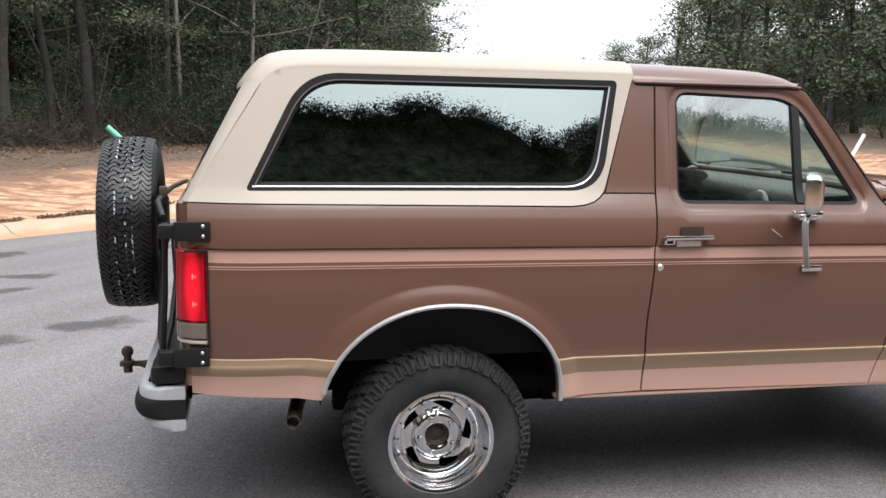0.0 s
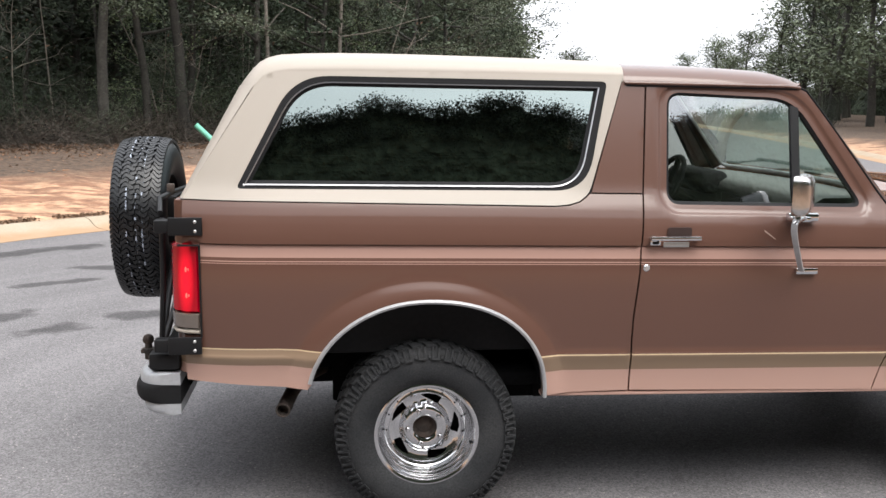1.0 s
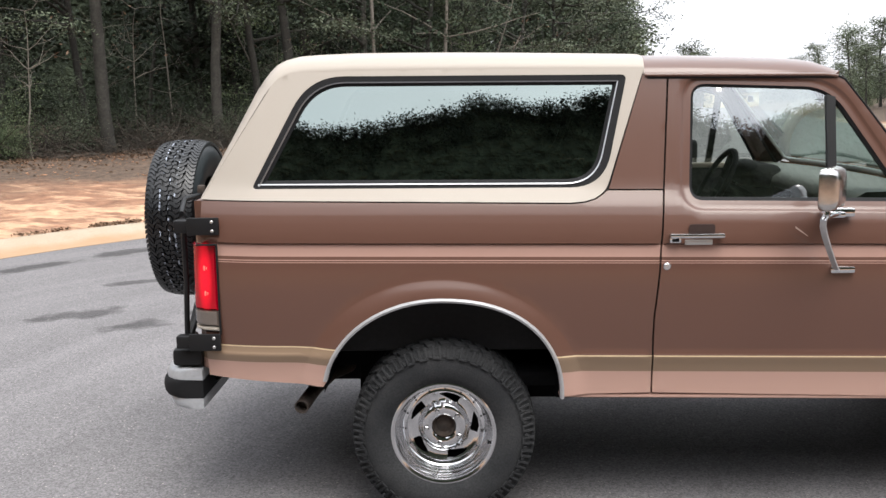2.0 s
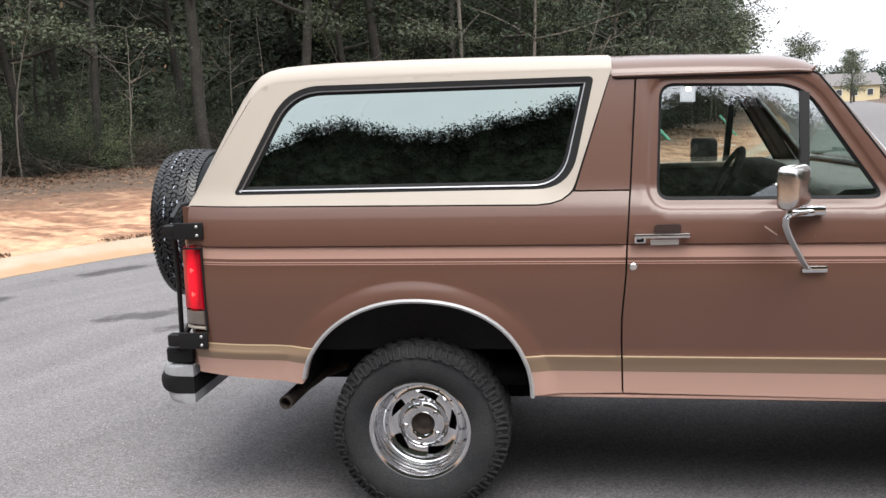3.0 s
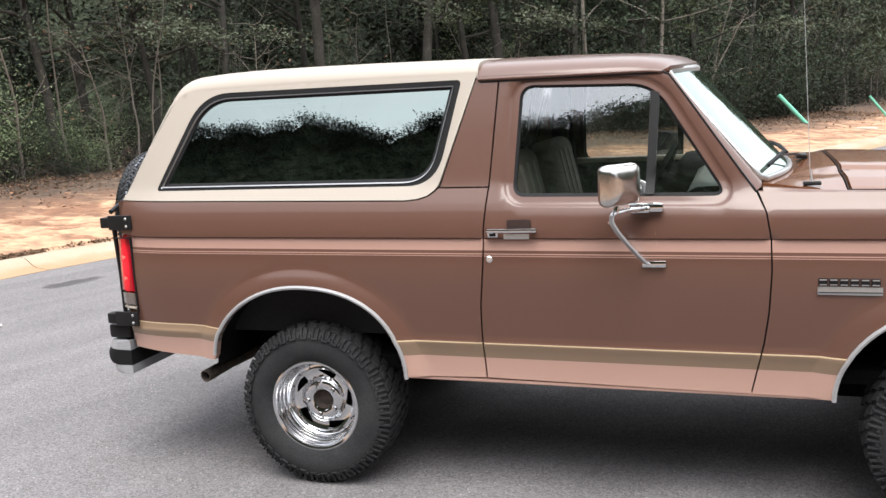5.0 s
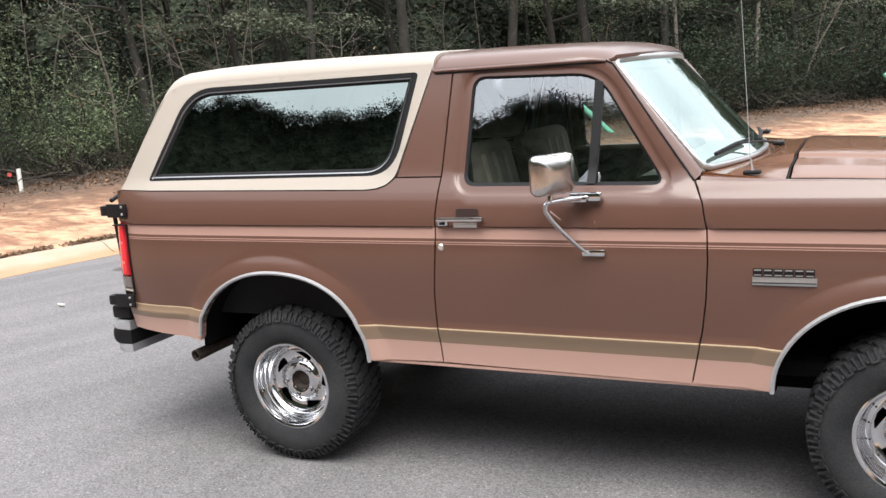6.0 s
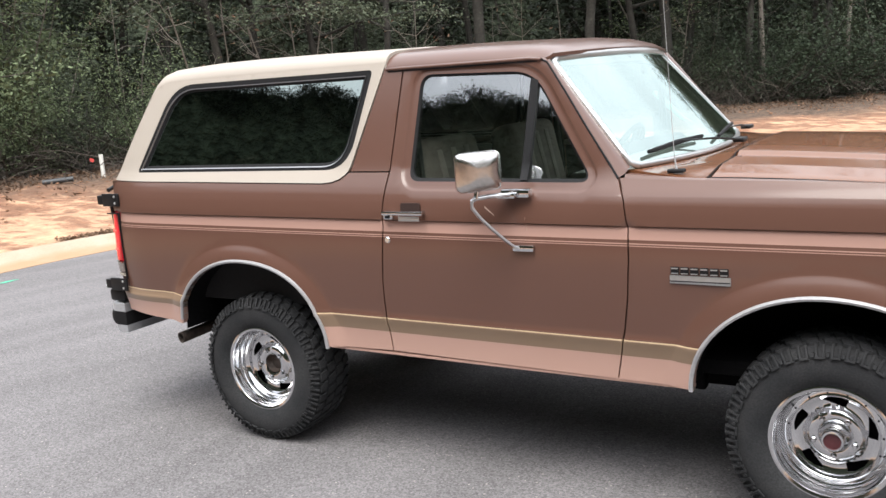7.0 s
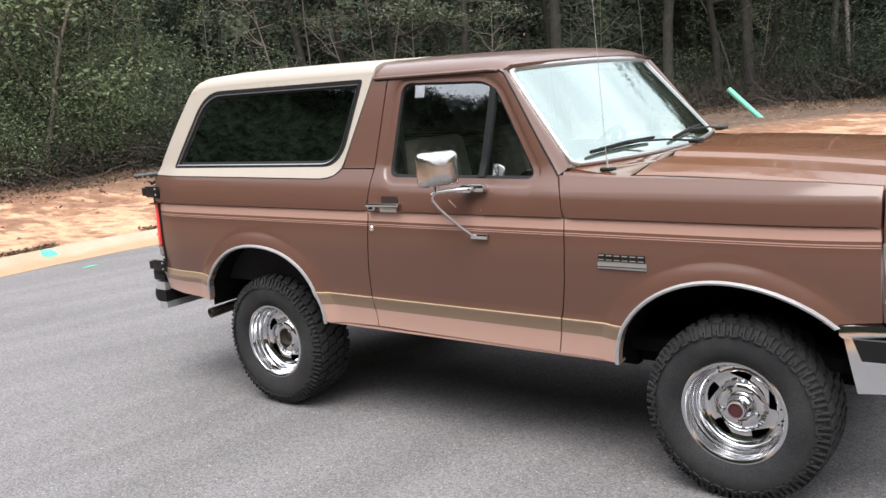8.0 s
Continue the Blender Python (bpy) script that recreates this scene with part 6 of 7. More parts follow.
LEAF = leaf_material("oak_leaf", (0.021, 0.032, 0.018), (0.038, 0.051, 0.032))
# Leaf green darkened in the colour to give the woods' interior its shade.
LEAF_DARK = leaf_material("shaded_leaf", (0.015, 0.021, 0.0135), (0.025, 0.033, 0.022))
LEAF_MID = leaf_material("mid_leaf", (0.070, 0.088, 0.053), (0.105, 0.12, 0.08))
LEAF_PALE = leaf_material("pale_leaf", (0.110, 0.130, 0.089), (0.060, 0.074, 0.046))
LEAF_BRIGHT = leaf_material("shrub_leaf", (0.125, 0.172, 0.085), (0.16, 0.187, 0.112))
LEAF_DRY = leaf_material("dry_leaf", (0.12, 0.075, 0.05), (0.18, 0.12, 0.082))
rng = np.random.default_rng(7)


def leaves(centres, count, spread, size, flat=0.6):
    """Small pointed leaves scattered round centres."""
    c = np.repeat(np.asarray(centres, float), count, axis=0)
    n = len(c)
    c = c + rng.normal(size=(n, 3)) * np.array([spread, spread, spread * flat])
    u = rng.normal(size=(n, 3))
    u[:, 2] *= 0.6
    u /= np.linalg.norm(u, axis=1)[:, None]
    w = np.cross(u, rng.normal(size=(n, 3)))
    w /= np.linalg.norm(w, axis=1)[:, None]
    s = (size * rng.uniform(0.6, 1.35, n))[:, None]
    v = np.stack([c - u * s, c + w * s * 0.42, c + u * s, c - w * s * 0.42], 1).reshape(-1, 3)
    f = np.arange(4 * n).reshape(-1, 4)
    return v, f


def fast_mesh(name, verts, faces, mat):
    me = bpy.data.meshes.new(name)
    verts, faces = np.asarray(verts, np.float32), np.asarray(faces, np.int32)
    me.vertices.add(len(verts))
    me.vertices.foreach_set("co", verts.ravel())
    k = faces.shape[1]
    me.loops.add(len(faces) * k)
    me.loops.foreach_set("vertex_index", faces.ravel())
    me.polygons.add(len(faces))
    me.polygons.foreach_set("loop_start", np.arange(0, len(faces) * k, k, dtype=np.int32))
    me.update(calc_edges=True)
    me.materials.append(mat)
    return me


def bent(start, way, length, n, wobble, rnd, lift=0.0):
    pts, p, d = [Vector(start)], Vector(start), Vector(way).normalized()
    for _ in range(n):
        d = (d + Vector((rnd.gauss(0, wobble), rnd.gauss(0, wobble), rnd.gauss(0, wobble) + lift))).normalized()
        p = p + d * (length / n)
        pts.append(p.copy())
    return pts


def build_tree(kind, seed):
    """A tree's wood and leaf meshes. kinds: oak, tall, sapling, bare, shrub."""
    r = random.Random(seed)
    wood, tips = [], []

    def limb(start, way, length, rad, n=5, wobble=0.16, lift=0.0, sides=6):
        pts = bent(start, way, length, n, wobble, r, lift)
        wood.append(tube_data(pts, [rad * (1 - 0.75 * i / n) for i in range(n + 1)], sides, False))
        return pts
    if kind == "oak":
        h = r.uniform(8.5, 11)
        trunk = limb((0, 0, -0.2), (r.gauss(0, 0.05), r.gauss(0, 0.05), 1), h * 0.8, r.uniform(0.07, 0.13), 9, 0.07, 0.03, 8)
        for k in range(17):
            z = 2.8 + (h - 4.0) * (k / 17) ** 1.15 + r.uniform(-0.3, 0.3)
            i = min(len(trunk) - 2, int((z + 0.2) / (h * 0.8) * 9))
            a = r.uniform(0, 6.28)
            ln = r.uniform(1.9, 3.4) * (1 - 0.45 * z / h)
            main = limb(trunk[i].lerp(trunk[i + 1], r.random()), (math.cos(a), math.sin(a), r.uniform(0.05, 0.5)), ln, 0.045, 5, 0.2, 0.03, 5)
            for q in range(4):
                st = main[r.randint(2, 5)]
                sub = limb(st, (math.cos(a) + r.gauss(0, 0.8), math.sin(a) + r.gauss(0, 0.8), r.gauss(0.1, 0.35)), r.uniform(0.6, 1.3), 0.016, 3, 0.25, 0.0, 4)
                tips += [sub[1], sub[2], sub[3]]
            tips += main[3:]
        leaf = leaves(tips, 46, 0.25, 0.040, 0.38)
    elif kind == "crown_tree":
        h = r.uniform(8.5, 11)
        trunk = limb((0, 0, -0.2), (r.gauss(0, 0.05), r.gauss(0, 0.05), 1), h * 0.8, r.uniform(0.13, 0.2), 7, 0.05, 0.03, 6)
        for k in range(30):
            z = 1.2 + (h - 2.0) * k / 30
            i = min(len(trunk) - 2, int((z + 0.2) / (h * 0.8) * 7))
            a = r.uniform(0, 6.28)
            main = limb(trunk[i].lerp(trunk[i + 1], r.random()), (math.cos(a), math.sin(a), r.uniform(0.1, 0.6)), r.uniform(1.6, 2.9) * (1 - 0.5 * (z / h) ** 2), 0.04, 4, 0.2, 0.03, 4)
            tips += main[1:]
        leaf = leaves(tips, 30, 0.40, 0.105, 0.5)
    elif kind == "tall":
        h = r.uniform(10, 14)
        trunk = limb((0, 0, -0.2), (r.gauss(0, 0.04), r.gauss(0, 0.04), 1), h, r.uniform(0.04, 0.095), 10, 0.045, 0.02, 8)
        for k in range(14):
            i = r.randint(4, 9)
            a = r.uniform(0, 6.28)
            main = limb(trunk[i], (math.cos(a), math.sin(a), r.uniform(0.1, 0.5)), r.uniform(1.0, 2.2), 0.03, 4, 0.2, 0.02, 4)
            tips += main[2:]
        leaf = leaves(tips, 60, 0.36, 0.06, 0.5)
    elif kind == "sapling":
        h = r.uniform(3.0, 5.0)
        trunk = limb((0, 0, -0.1), (r.gauss(0, 0.12), r.gauss(0, 0.12), 1), h, 0.03, 7, 0.09, 0.05, 5)
        for k in range(10):
            i = r.randint(2, 7)
            a = r.uniform(0, 6.28)
            main = limb(trunk[i], (math.cos(a), math.sin(a), r.uniform(0.0, 0.6)), r.uniform(0.6, 1.4), 0.012, 4, 0.2, 0.0, 4)
            tips += main[2:]
        leaf = leaves(tips, 64, 0.21, 0.036, 0.55)
    elif kind == "bare":
        h = r.uniform(3.0, 6.0)
        trunk = limb((0, 0, -0.1), (r.gauss(0, 0.14), r.gauss(0, 0.14), 1), h, r.uniform(0.022, 0.04), 8, 0.08, 0.04, 5)
        for k in range(9):
            i = r.randint(2, 8)
            a = r.uniform(0, 6.28)
            main = limb(trunk[i], (math.cos(a), math.sin(a), r.uniform(0.1, 0.9)), r.uniform(0.5, 1.7), 0.011, 5, 0.2, 0.0, 4)
            for q in range(3):
                limb(main[r.randint(1, 4)], (math.cos(a) + r.gauss(0, 1), math.sin(a) + r.gauss(0, 1), r.gauss(0.2, 0.5)), r.uniform(0.3, 0.8), 0.006, 3, 0.3, 0.0, 3)
            tips.append(main[-1])
        leaf = leaves(tips, 4, 0.2, 0.05, 0.6)
    else:
        for k in range(9):
            a = r.uniform(0, 6.28)
            main = limb((r.gauss(0, 0.12), r.gauss(0, 0.12), -0.05), (math.cos(a) * 0.6, math.sin(a) * 0.6, 1), r.uniform(0.9, 2.0), 0.014, 5, 0.2, 0.0, 4)
            for q in range(3):
                sub = limb(main[r.randint(1, 4)], (r.gauss(0, 1), r.gauss(0, 1), r.uniform(0, 0.8)), r.uniform(0.3, 0.7), 0.006, 3, 0.25, 0.0, 3)
                tips += sub[1:]
            tips += main[2:]
        leaf = leaves(tips, 46, 0.18, 0.021, 0.8)
    wv, wf = joined(*wood)
    return (wv, wf), leaf


PROTO = {}
for kind, many in (("oak", 4), ("crown_tree", 4), ("tall", 3), ("sapling", 3), ("bare", 3), ("shrub", 4)):
    for s in range(many):
        (wv, wf), (lv, lf) = build_tree(kind, 100 + 17 * s + len(kind))
        bark = {"sapling": PALE_BARK, "bare": PALE_BARK}.get(kind, BARK)
        trunk = bpy.data.meshes.new("trunk")
        trunk.from_pydata([tuple(q) for q in wv], [], wf)
        trunk.materials.append(bark)
        trunk.shade_smooth()
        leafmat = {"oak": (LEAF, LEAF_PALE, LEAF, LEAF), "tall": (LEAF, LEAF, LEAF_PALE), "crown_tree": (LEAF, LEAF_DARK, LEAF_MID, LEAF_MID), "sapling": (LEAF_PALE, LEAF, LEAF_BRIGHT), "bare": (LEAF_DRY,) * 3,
                   "shrub": (LEAF_BRIGHT, LEAF, LEAF_PALE, LEAF_BRIGHT)}[kind][s]
        PROTO[kind, s] = (trunk, fast_mesh("crown", lv, lf, leafmat))
LABELS = {"oak": ("oak_tree", "grey-green broadleaf tree with low spreading limbs", "tree"), "crown_tree": ("forest_tree", "full-crowned dark green tree in the woods", "tree"), "tall": ("tall_tree", "tall dark-trunked forest tree with high crown", "tree"),
          "sapling": ("sapling", "thin pale-stemmed sapling with sparse leaves", "sapling"), "bare": ("bare_sapling", "bare thin grey sapling at the wood's edge", "sapling"),
          "shrub": ("shrub", "low leafy evergreen shrub at the wood's edge", "shrub")}


def plant(kind, s, x, y, scale, turn):
    name, label, cat = LABELS[kind]
    t = thing(name, (x, y, height(x, y)), label, cat, group="trees of the woods" if cat == "tree" else "undergrowth of the woods")
    t.rotation_euler, t.scale = (0, 0, turn), (scale,) * 3
    for nm, me in zip(("trunk", "crown"), PROTO[kind, s]):
        o = new(nm, me)
        o.parent = t
    return t


EDGE = smooth_line([(-12, -10), (-12.7, -3), (-12.9, 3.2), (-12.7, 6.4), (-12.2, 9.6), (-10.9, 13.1), (-8.9, 16.2), (-6.2, 18.8), (-3.2, 21), (0, 24), (3.4, 29.5), (7.0, 39), (10.8, 56), (15.2, 80)], 0.5)
EAST = smooth_line([(34, -8), (27, 6), (24, 18), (23, 30), (24.5, 42), (27.5, 56), (31.5, 72), (37, 92)], 0.5)
SOUTH = smooth_line([(-32, -2), (-20, -6.5), (-13.5, -10), (-10.5, -13.5), (-6, -16.5), (1, -18.5), (9, -19), (18, -17), (27, -12), (34, -8)], 0.5)


def along(line, t, depth):
    """A place at fraction t of a line, depth metres to its outer (left) side."""
    i = min(len(line) - 2, int(t * (len(line) - 1)))
    a, b = Vector(line[i]), Vector(line[i + 1])
    d = (b - a).normalized()
    return a.lerp(b, t * (len(line) - 1) - i) + Vector((-d.y, d.x)) * depth


rt = random.Random(11)
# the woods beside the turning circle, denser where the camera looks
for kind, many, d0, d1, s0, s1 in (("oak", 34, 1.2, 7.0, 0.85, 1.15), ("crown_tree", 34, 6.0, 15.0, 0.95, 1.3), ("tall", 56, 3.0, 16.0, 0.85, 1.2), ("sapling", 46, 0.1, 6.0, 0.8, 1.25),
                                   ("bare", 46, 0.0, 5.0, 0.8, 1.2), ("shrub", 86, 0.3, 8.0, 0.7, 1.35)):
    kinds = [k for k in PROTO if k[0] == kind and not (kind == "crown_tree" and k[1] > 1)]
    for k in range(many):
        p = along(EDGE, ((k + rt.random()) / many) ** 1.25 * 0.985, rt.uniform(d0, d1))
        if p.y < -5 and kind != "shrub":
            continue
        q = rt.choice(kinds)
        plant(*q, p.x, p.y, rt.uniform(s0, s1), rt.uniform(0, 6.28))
for x, y in ((-11.7, 12.3), (-10.5, 14.2), (-9.6, 15.6), (-7.9, 17.4), (-6.0, 19.6), (-4.3, 21.1), (-2.6, 22.4), (-1.0, 24.0), (0.6, 26.0), (2.0, 28.4), (3.4, 31.0)):
    plant("oak", 1, x, y, rt.uniform(0.9, 1.1) * (1.4 if -8 < x < -4 else 1.0), rt.uniform(0, 6.28))  # pale-leaved oaks that lean out over the bank
for x, y, k in ((-13.4, 6.3, 1.7), (-14.3, 7.2, 1.9), (-13.9, 5.2, 1.6), (-14.8, 5.9, 2.0), (-13.3, 7.6, 1.4), (-14.2, 3.9, 1.8)):  # full green saplings
    plant("sapling", 2, x, y, k, 3.7 * x + y)
for x, y, q, k in ((-11.3, 12.1, 0, 1.0), (-10.8, 12.7, 1, 0.9), (-10.5, 13.2, 2, 1.1), (-10.2, 13.5, 0, 0.85), (-11.7, 11.2, 1, 1.05), (-9.0, 15.9, 2, 0.9)):  # pale bare stems
    plant("bare", q, x, y, k, 5.1 * x + y)
for k in range(22):  # green shrubs at their feet
    p = along(EDGE, rt.uniform(0.205, 0.275), rt.uniform(-0.3, 1.6))
    plant("shrub", rt.choice((0, 1, 2, 3)), p.x, p.y, rt.uniform(0.55, 1.0), rt.uniform(0, 6.28))
for k, (x, y) in enumerate(((-3.0, 21.7), (-2.3, 22.1), (-1.6, 22.6), (-1.0, 23.2), (-0.4, 23.8), (0.2, 24.6), (0.8, 25.6))):  # a leafy clump by the bank
    if k in (1, 4):
        plant("sapling", 1, x, y + 0.4, 2.3, 2.9 * k)
    plant("shrub", 1, x + 0.3, y + 0.1, (1.5, 1.9, 1.3)[k % 3], 1.7 * k)
for k, (x, y) in enumerate(((1.3, 26.4), (1.9, 27.4), (2.5, 28.4), (3.1, 29.6), (3.7, 31.0), (4.3, 32.6))):
    plant("shrub", 1, x, y, (2.0, 1.6, 2.4)[k % 3], 2.3 * k)
# leafy thickets where the wood's edge comes nearest
for k in range(46):
    p = along(EDGE, rt.uniform(0.075, 0.21), rt.uniform(-0.1, 2.4))
    plant(*rt.choice([("shrub", 0), ("shrub", 3), ("shrub", 1), ("sapling", 2)]), p.x, p.y, rt.uniform(0.9, 1.7), rt.uniform(0, 6.28))
for line, spec in ((EAST, (("crown_tree", 50, -9.0, -0.5), ("tall", 10, -9.0, -1.0), ("shrub", 16, -3.0, 0.0))), (SOUTH, (("crown_tree", 16, -4.5, -0.5),))):
    for kind, many, d0, d1 in spec:
        kinds = [k for k in PROTO if k[0] == kind and not (kind == "crown_tree" and k[1] < 2)]
        for k in range(many):
            p = along(line, (k + rt.random()) / many * 0.99, rt.uniform(d0, d1))
            k0 = (0.85 if p.x > -9 else 0.55) if line is SOUTH else 1.25 if k < many * 0.8 else 0.8 if k < many * 0.92 else 0.55
            plant(*rt.choice(kinds), p.x, p.y, k0 * rt.uniform(0.85, 1.2), rt.uniform(0, 6.28))

# a tall leafless tree before the row across the road
for x, y, tall, turn in ((-12.9, -16.9, 13.8, 0.6), (-8.6, -17.0, 13.0, 2.0)):
    tree = plant("bare", 1, x, y, 1.0, turn)
    tree.scale = (tall / max(q.co.z for q in PROTO["bare", 1][0].vertices),) * 3
    tagged(tree, "tall leafless tree before the row across the road", "tree")

# single trees that close the street's far end
for x, y, scale in ((14.2, 55.0, 0.62), (13.0, 49.0, 0.5), (31.5, 104.0, 0.72), (35.8, 118.0, 0.75), (29.5, 98.0, 0.6), (33.0, 74.0, 0.5), (30.0, 66.0, 0.62), (40.5, 111.0, 0.7), (43.0, 109.0, 0.85), (46.0, 108.0, 0.9)):
    plant("crown_tree", 2 + int(x) % 2, x, y, scale, x)
for k in range(26):
    p = along(EDGE, 0.55 + 0.44 * (k + rt.random()) / 26, rt.uniform(0.6, 6.0))
    plant("crown_tree", 2 + k % 2, p.x, p.y, rt.uniform(0.9, 1.25), rt.uniform(0, 6.28))
for k in range(16):
    p = along(EDGE, 0.5 + 0.47 * (k + rt.random()) / 16, rt.uniform(6.0, 17.0))
    plant("crown_tree", 2 + k % 2, p.x, p.y, rt.uniform(1.0, 1.3), rt.uniform(0, 6.28))

# Added dark walls behind the trees: fill sky gaps, hold back low sky light.
ROW = smooth_line([(-36, -4), (-25, -12.5), (-18, -17.2), (-13, -18), (-4, -18), (6, -18), (15, -18), (25, -15), (34, -9)], 0.5)


def south_top(x):
    """Height of the closed tree row across the road."""
    h = float(np.interp(x, [-30, -17.7, -15.5, -14, -11.6, -10.5, -9.3, -7.6, -6.2, -5.2, -3.4, -1.7, 0.3, 1.2, 2.5, 4.2, 5.2, 6.0, 7.2, 8.1, 9.0, 12, 16, 34],
                        [12.8, 12.8, 12.9, 12.35, 12.2, 12.6, 12.4, 11.9, 12.4, 12.55, 11.9, 12.25, 12.8, 12.9, 12.7, 13.0, 12.9, 12.7, 12.0, 12.1, 12.6, 12.9, 12.3, 8.0]))
    return h + 0.16 * noise.noise(Vector((x * 1.3, 4.5, 0))) + 0.17 * noise.noise(Vector((x * 3.5, 8.5, 0))) + 0.12 * noise.noise(Vector((x * 9.0, 2.5, 0)))


WOODS_WALL = material("woods_wall", (0.055, 0.068, 0.045), rough=0.95, vary=0.5, scale=0.9, second=(0.026, 0.032, 0.022), bump=0.5, bump_scale=3.0, spread=0.6, spec=0.1)
for line, depth, tops in ((EDGE, 19.0, (19.0, 18.0, 12.5)), (EAST, -12.0, (10.5, 10.5, 6.0)), (ROW, 0.05, (9.6, 8.6, 6.0))):
    cols = 800 if line is ROW else 90
    v = []
    for k in range(cols + 1):
        p = along(line, k / cols, depth)
        hgt = float(np.interp(k / cols, [0, 0.40, 1], tops)) + 0.9 * noise.noise(Vector((p.x * 0.11, p.y * 0.11, 2.0))) + 0.8 * noise.noise(Vector((p.x * 0.5, p.y * 0.5, 7.0)))
        if line is ROW:
            hgt = south_top(p.x) + 0.14
        for j in range(11):
            z = hgt * j / 10
            q = along(line, k / cols, depth + (0.0 if line is ROW else math.copysign(4.0 if depth > 0 else 1.2, depth)) * (j / 10) ** 2 + (0.1 if line is ROW else 1.2) * noise.noise(Vector((p.x * 0.3, p.y * 0.3, z * 0.5))))
            v.append((q.x, q.y, z - 0.3))
    f = [(k * 11 + j, k * 11 + j + 1, (k + 1) * 11 + j + 1, (k + 1) * 11 + j) for k in range(cols) for j in range(10)]
    gap_wall = mesh_ob("backdrop", v, f, WOODS_WALL, None, "added dark wall closing gaps behind the trees", 0)
    tagged(gap_wall, category="backdrop", kind="structure")

# deep foliage behind the first rows and the far tree line: uncountable leaves
cent = []
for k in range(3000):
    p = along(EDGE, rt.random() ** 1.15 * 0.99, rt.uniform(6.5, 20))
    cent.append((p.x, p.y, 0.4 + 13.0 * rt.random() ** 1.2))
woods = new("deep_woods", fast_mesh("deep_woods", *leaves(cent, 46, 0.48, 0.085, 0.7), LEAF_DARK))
tagged(woods, "dense foliage deep in the woods, coloured dark for shade", "woods", kind="stuff")
cent = []
for k in range(2600):
    p = along(ROW, 0.14 + rt.random() * 0.62, rt.uniform(-0.2, 0.3))
    cent.append((p.x, p.y, south_top(p.x) - 0.05 - 1.0 * rt.random() ** 3))
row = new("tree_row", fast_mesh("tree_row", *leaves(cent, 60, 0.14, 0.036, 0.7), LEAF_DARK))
tagged(row, "closed row of dark tree crowns across the road", "woods", kind="stuff")
cent = []
for k in range(700):
    a = radians(rt.uniform(60, 86))
    R = rt.uniform(118, 150)
    cent.append((HUB[0] + R * math.cos(a), HUB[1] + R * math.sin(a), 0.6 + rt.random() * (3.4 + 2.6 * noise.noise(Vector((a * 40, 0.5, 0))))))
far = new("far_woods", fast_mesh("far_woods", *leaves(cent, 60, 0.7, 0.19, 0.6), LEAF))
tagged(far, "distant tree line round the clearing", "woods", kind="stuff")

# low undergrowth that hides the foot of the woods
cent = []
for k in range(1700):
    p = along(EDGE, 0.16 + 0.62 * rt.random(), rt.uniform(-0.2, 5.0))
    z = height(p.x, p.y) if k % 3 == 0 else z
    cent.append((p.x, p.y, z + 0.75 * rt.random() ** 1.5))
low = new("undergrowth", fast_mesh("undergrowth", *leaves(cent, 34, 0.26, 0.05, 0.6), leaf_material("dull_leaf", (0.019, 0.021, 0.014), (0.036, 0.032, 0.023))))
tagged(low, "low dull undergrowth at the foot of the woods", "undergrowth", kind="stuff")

# brush tangle along the edge
tw = []
for k in range(4800):
    p = along(EDGE, 0.19 + rt.random() ** 1.2 * 0.22 if k % 3 == 0 else 0.07 + 0.14 * rt.random() if k % 3 == 1 else 0.27 + 0.14 * rt.random(), rt.gauss(0.7, 1.0))
    z = height(p.x, p.y) if k % 8 == 0 else z
    a, l = rt.uniform(0, 6.28), rt.uniform(0.4, 1.6)
    s = Vector((p.x, p.y, z + rt.uniform(-0.03, 0.5) * rt.random()))
    tw.append(tube_data(bent(s, (math.cos(a), math.sin(a), rt.uniform(-0.1, 0.9)), l, 3, 0.25, rt), [0.008, 0.007, 0.005, 0.002], 3, False))
v, f = joined(*tw)
brush = mesh_ob("brush", v, f, TWIG, None, "tangle of dry twigs and cut brush along the wood's edge", 0)
tagged(brush, category="brush", kind="stuff")

# fallen leaves on the bank, and bits of bark and straw by the kerb
cent = []
for k in range(8000):
    p = along(EDGE, rt.random() * 0.5, -abs(rt.gauss(0, 1.1)))
    cent.append((p.x, p.y, 0.0))
near_kerb = [i for i in range(len(KERB)) if KERB[i][0] < 7 and -6 < KERB[i][1] < 28]
for k in range(7000):  # drifted against the back of the kerb
    i = rt.choice(near_kerb)
    if noise.noise(Vector((KERB[i][0] * 0.7, KERB[i][1] * 0.7, 3.0))) > rt.uniform(-0.4, 0.3):
        w = Vector((KERB[i][0] - HUB[0], KERB[i][1] - HUB[1])).normalized() * (0.69 + abs(rt.gauss(0, 0.05)))
        slide = rt.uniform(-0.5, 0.5)
        cent.append((KERB[i][0] + w.x + slide * w.y, KERB[i][1] + w.y - slide * w.x, 0.0))
MULCH = leaf_material("rotting_leaf", (0.12, 0.075, 0.048), (0.20, 0.125, 0.08))
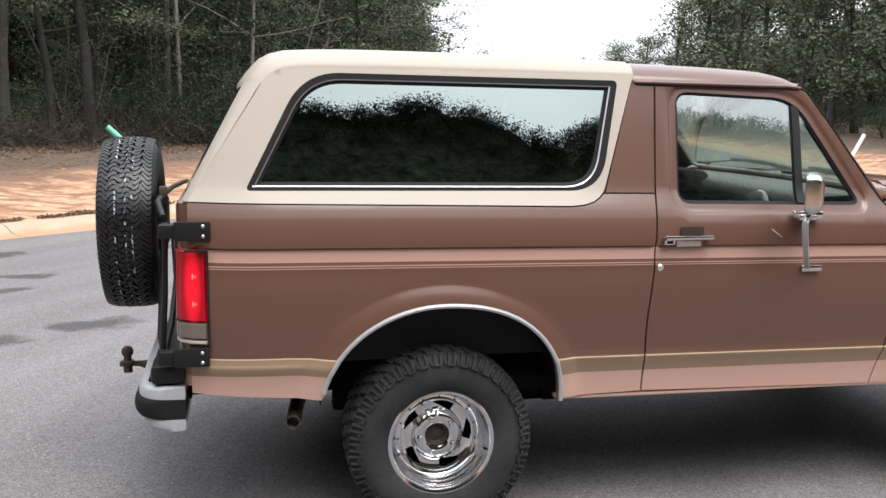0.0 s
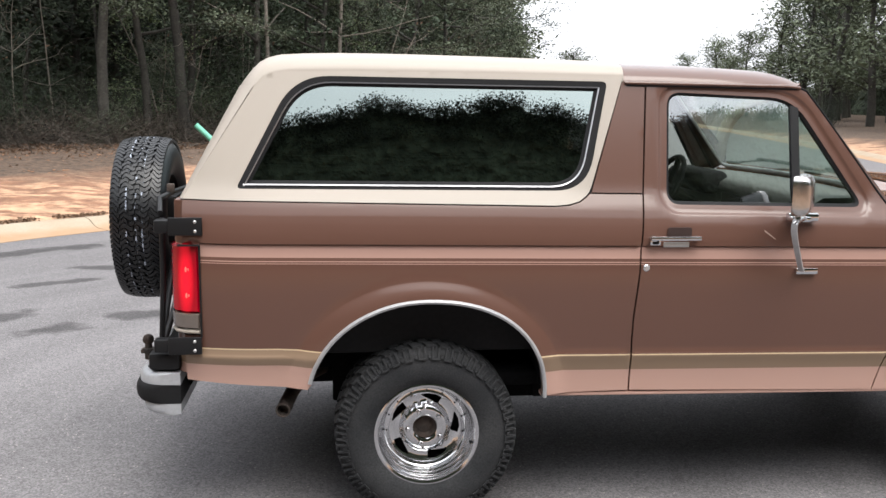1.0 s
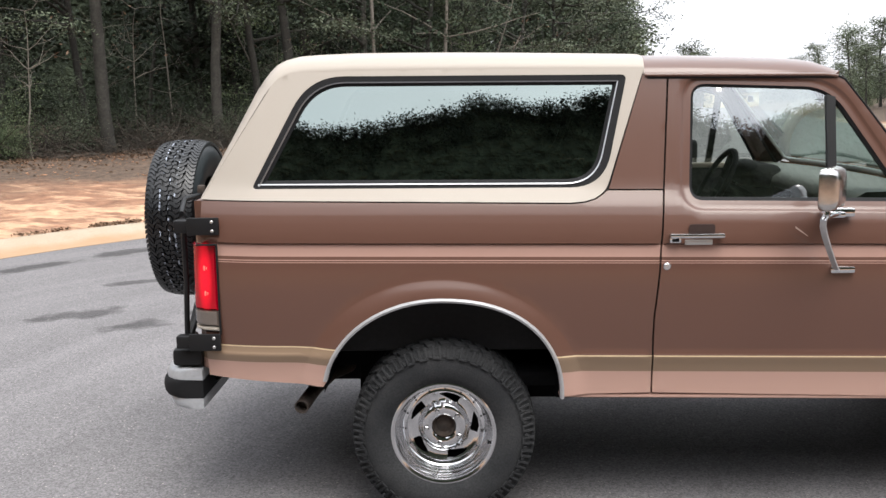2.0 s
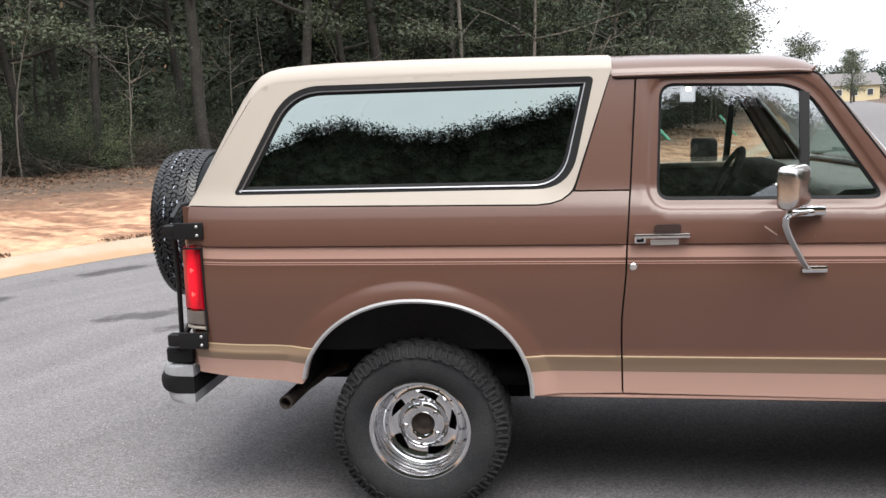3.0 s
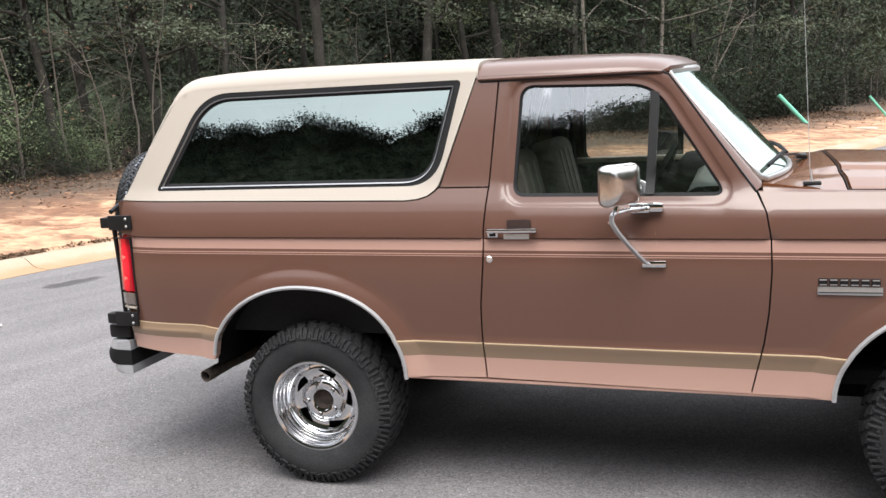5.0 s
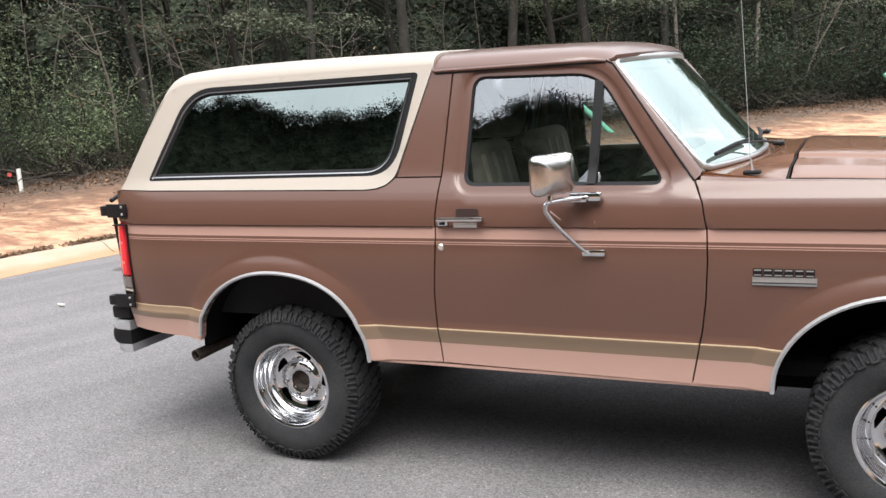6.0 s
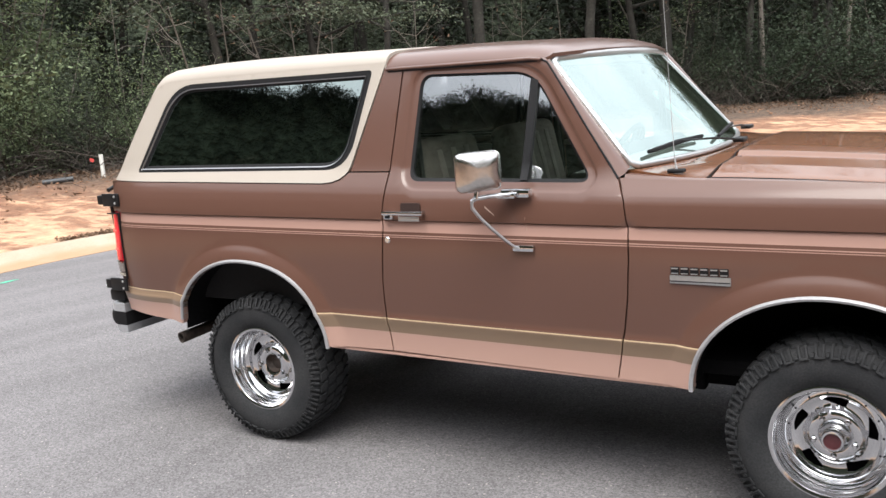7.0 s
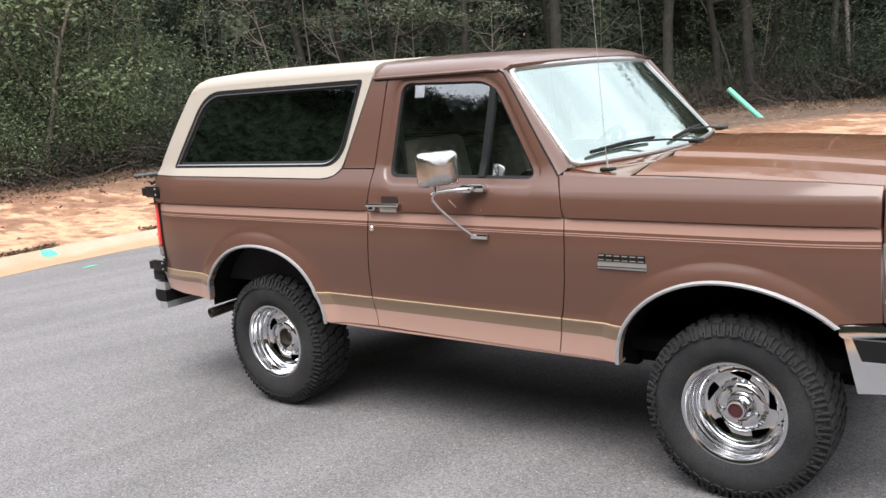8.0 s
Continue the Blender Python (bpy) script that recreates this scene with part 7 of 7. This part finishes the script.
for name, pts, many, size, mat, words in (("leaf_litter", cent[:8000], 3, 0.036, LEAF_DRY, "fallen brown leaves strewn over the clay bank"),
                                          ("leaf_debris", cent[8000:], 7, 0.024, MULCH, "dark rotting leaves drifted against the kerb's back")):
    pts = np.array(pts)
    dd = off_road(pts[:, 0], pts[:, 1])
    keep = dd > 0.69
    pts = pts[keep]
    pts[:, 2] = ground_z(pts[:, 0], pts[:, 1], dd[keep]) + (0.015 if mat is LEAF_DRY else 0.03)
    litter = new(name, fast_mesh(name, *leaves(pts, many, 0.08 if mat is LEAF_DRY else 0.035, size, 0.2), mat))
    tagged(litter, words, "leaf litter", kind="stuff")

# clods and crumbs of clay on the bank
rc = np.random.default_rng(21)
cv, cf = [], []
shape = np.array([(1, 0, 0), (0, 1, 0), (-1, 0, 0), (0, -1, 0), (0, 0, 0.8), (0, 0, -0.6)], float)
tri = [(0, 1, 4), (1, 2, 4), (2, 3, 4), (3, 0, 4), (1, 0, 5), (2, 1, 5), (3, 2, 5), (0, 3, 5)]
spots = np.array([along(EDGE, rt.random() * 0.8, -abs(rt.gauss(1.6, 1.6))).to_tuple() for k in range(9000)])
keep = off_road(spots[:, 0], spots[:, 1])
spots, keep = spots[keep > 0.8], keep[keep > 0.8]
zs = ground_z(spots[:, 0], spots[:, 1], keep)
patch = np.array([noise.noise(Vector((x * 0.9, y * 0.9, 6.0))) for x, y in spots])
for (x, y), z, p in zip(spots, zs, patch):
    if p < -0.12:
        continue
    a, s = rc.uniform(0, 6.28), 0.010 + 0.03 * rc.random() ** 2.5
    q = shape * s * rc.uniform(0.6, 1.4, (6, 1)) * np.array([1.3, 0.9, 0.5])
    ca, sa = math.cos(a), math.sin(a)
    o = len(cv)
    cv += [(x + ca * i - sa * j, y + sa * i + ca * j, z + k + s * 0.25) for i, j, k in q]
    cf += [(o + i, o + j, o + k) for i, j, k in tri]
CLOD = material("clay_clods", (0.36, 0.20, 0.125), rough=0.95, vary=0.3, scale=9.0, second=(0.22, 0.125, 0.08), island=0.4, spec=0.1)
clods = mesh_ob("clay_clods", cv, cf, CLOD, None, "crumbled brown clods scattered on the clay bank", 0)
tagged(clods, category="clods", kind="stuff")
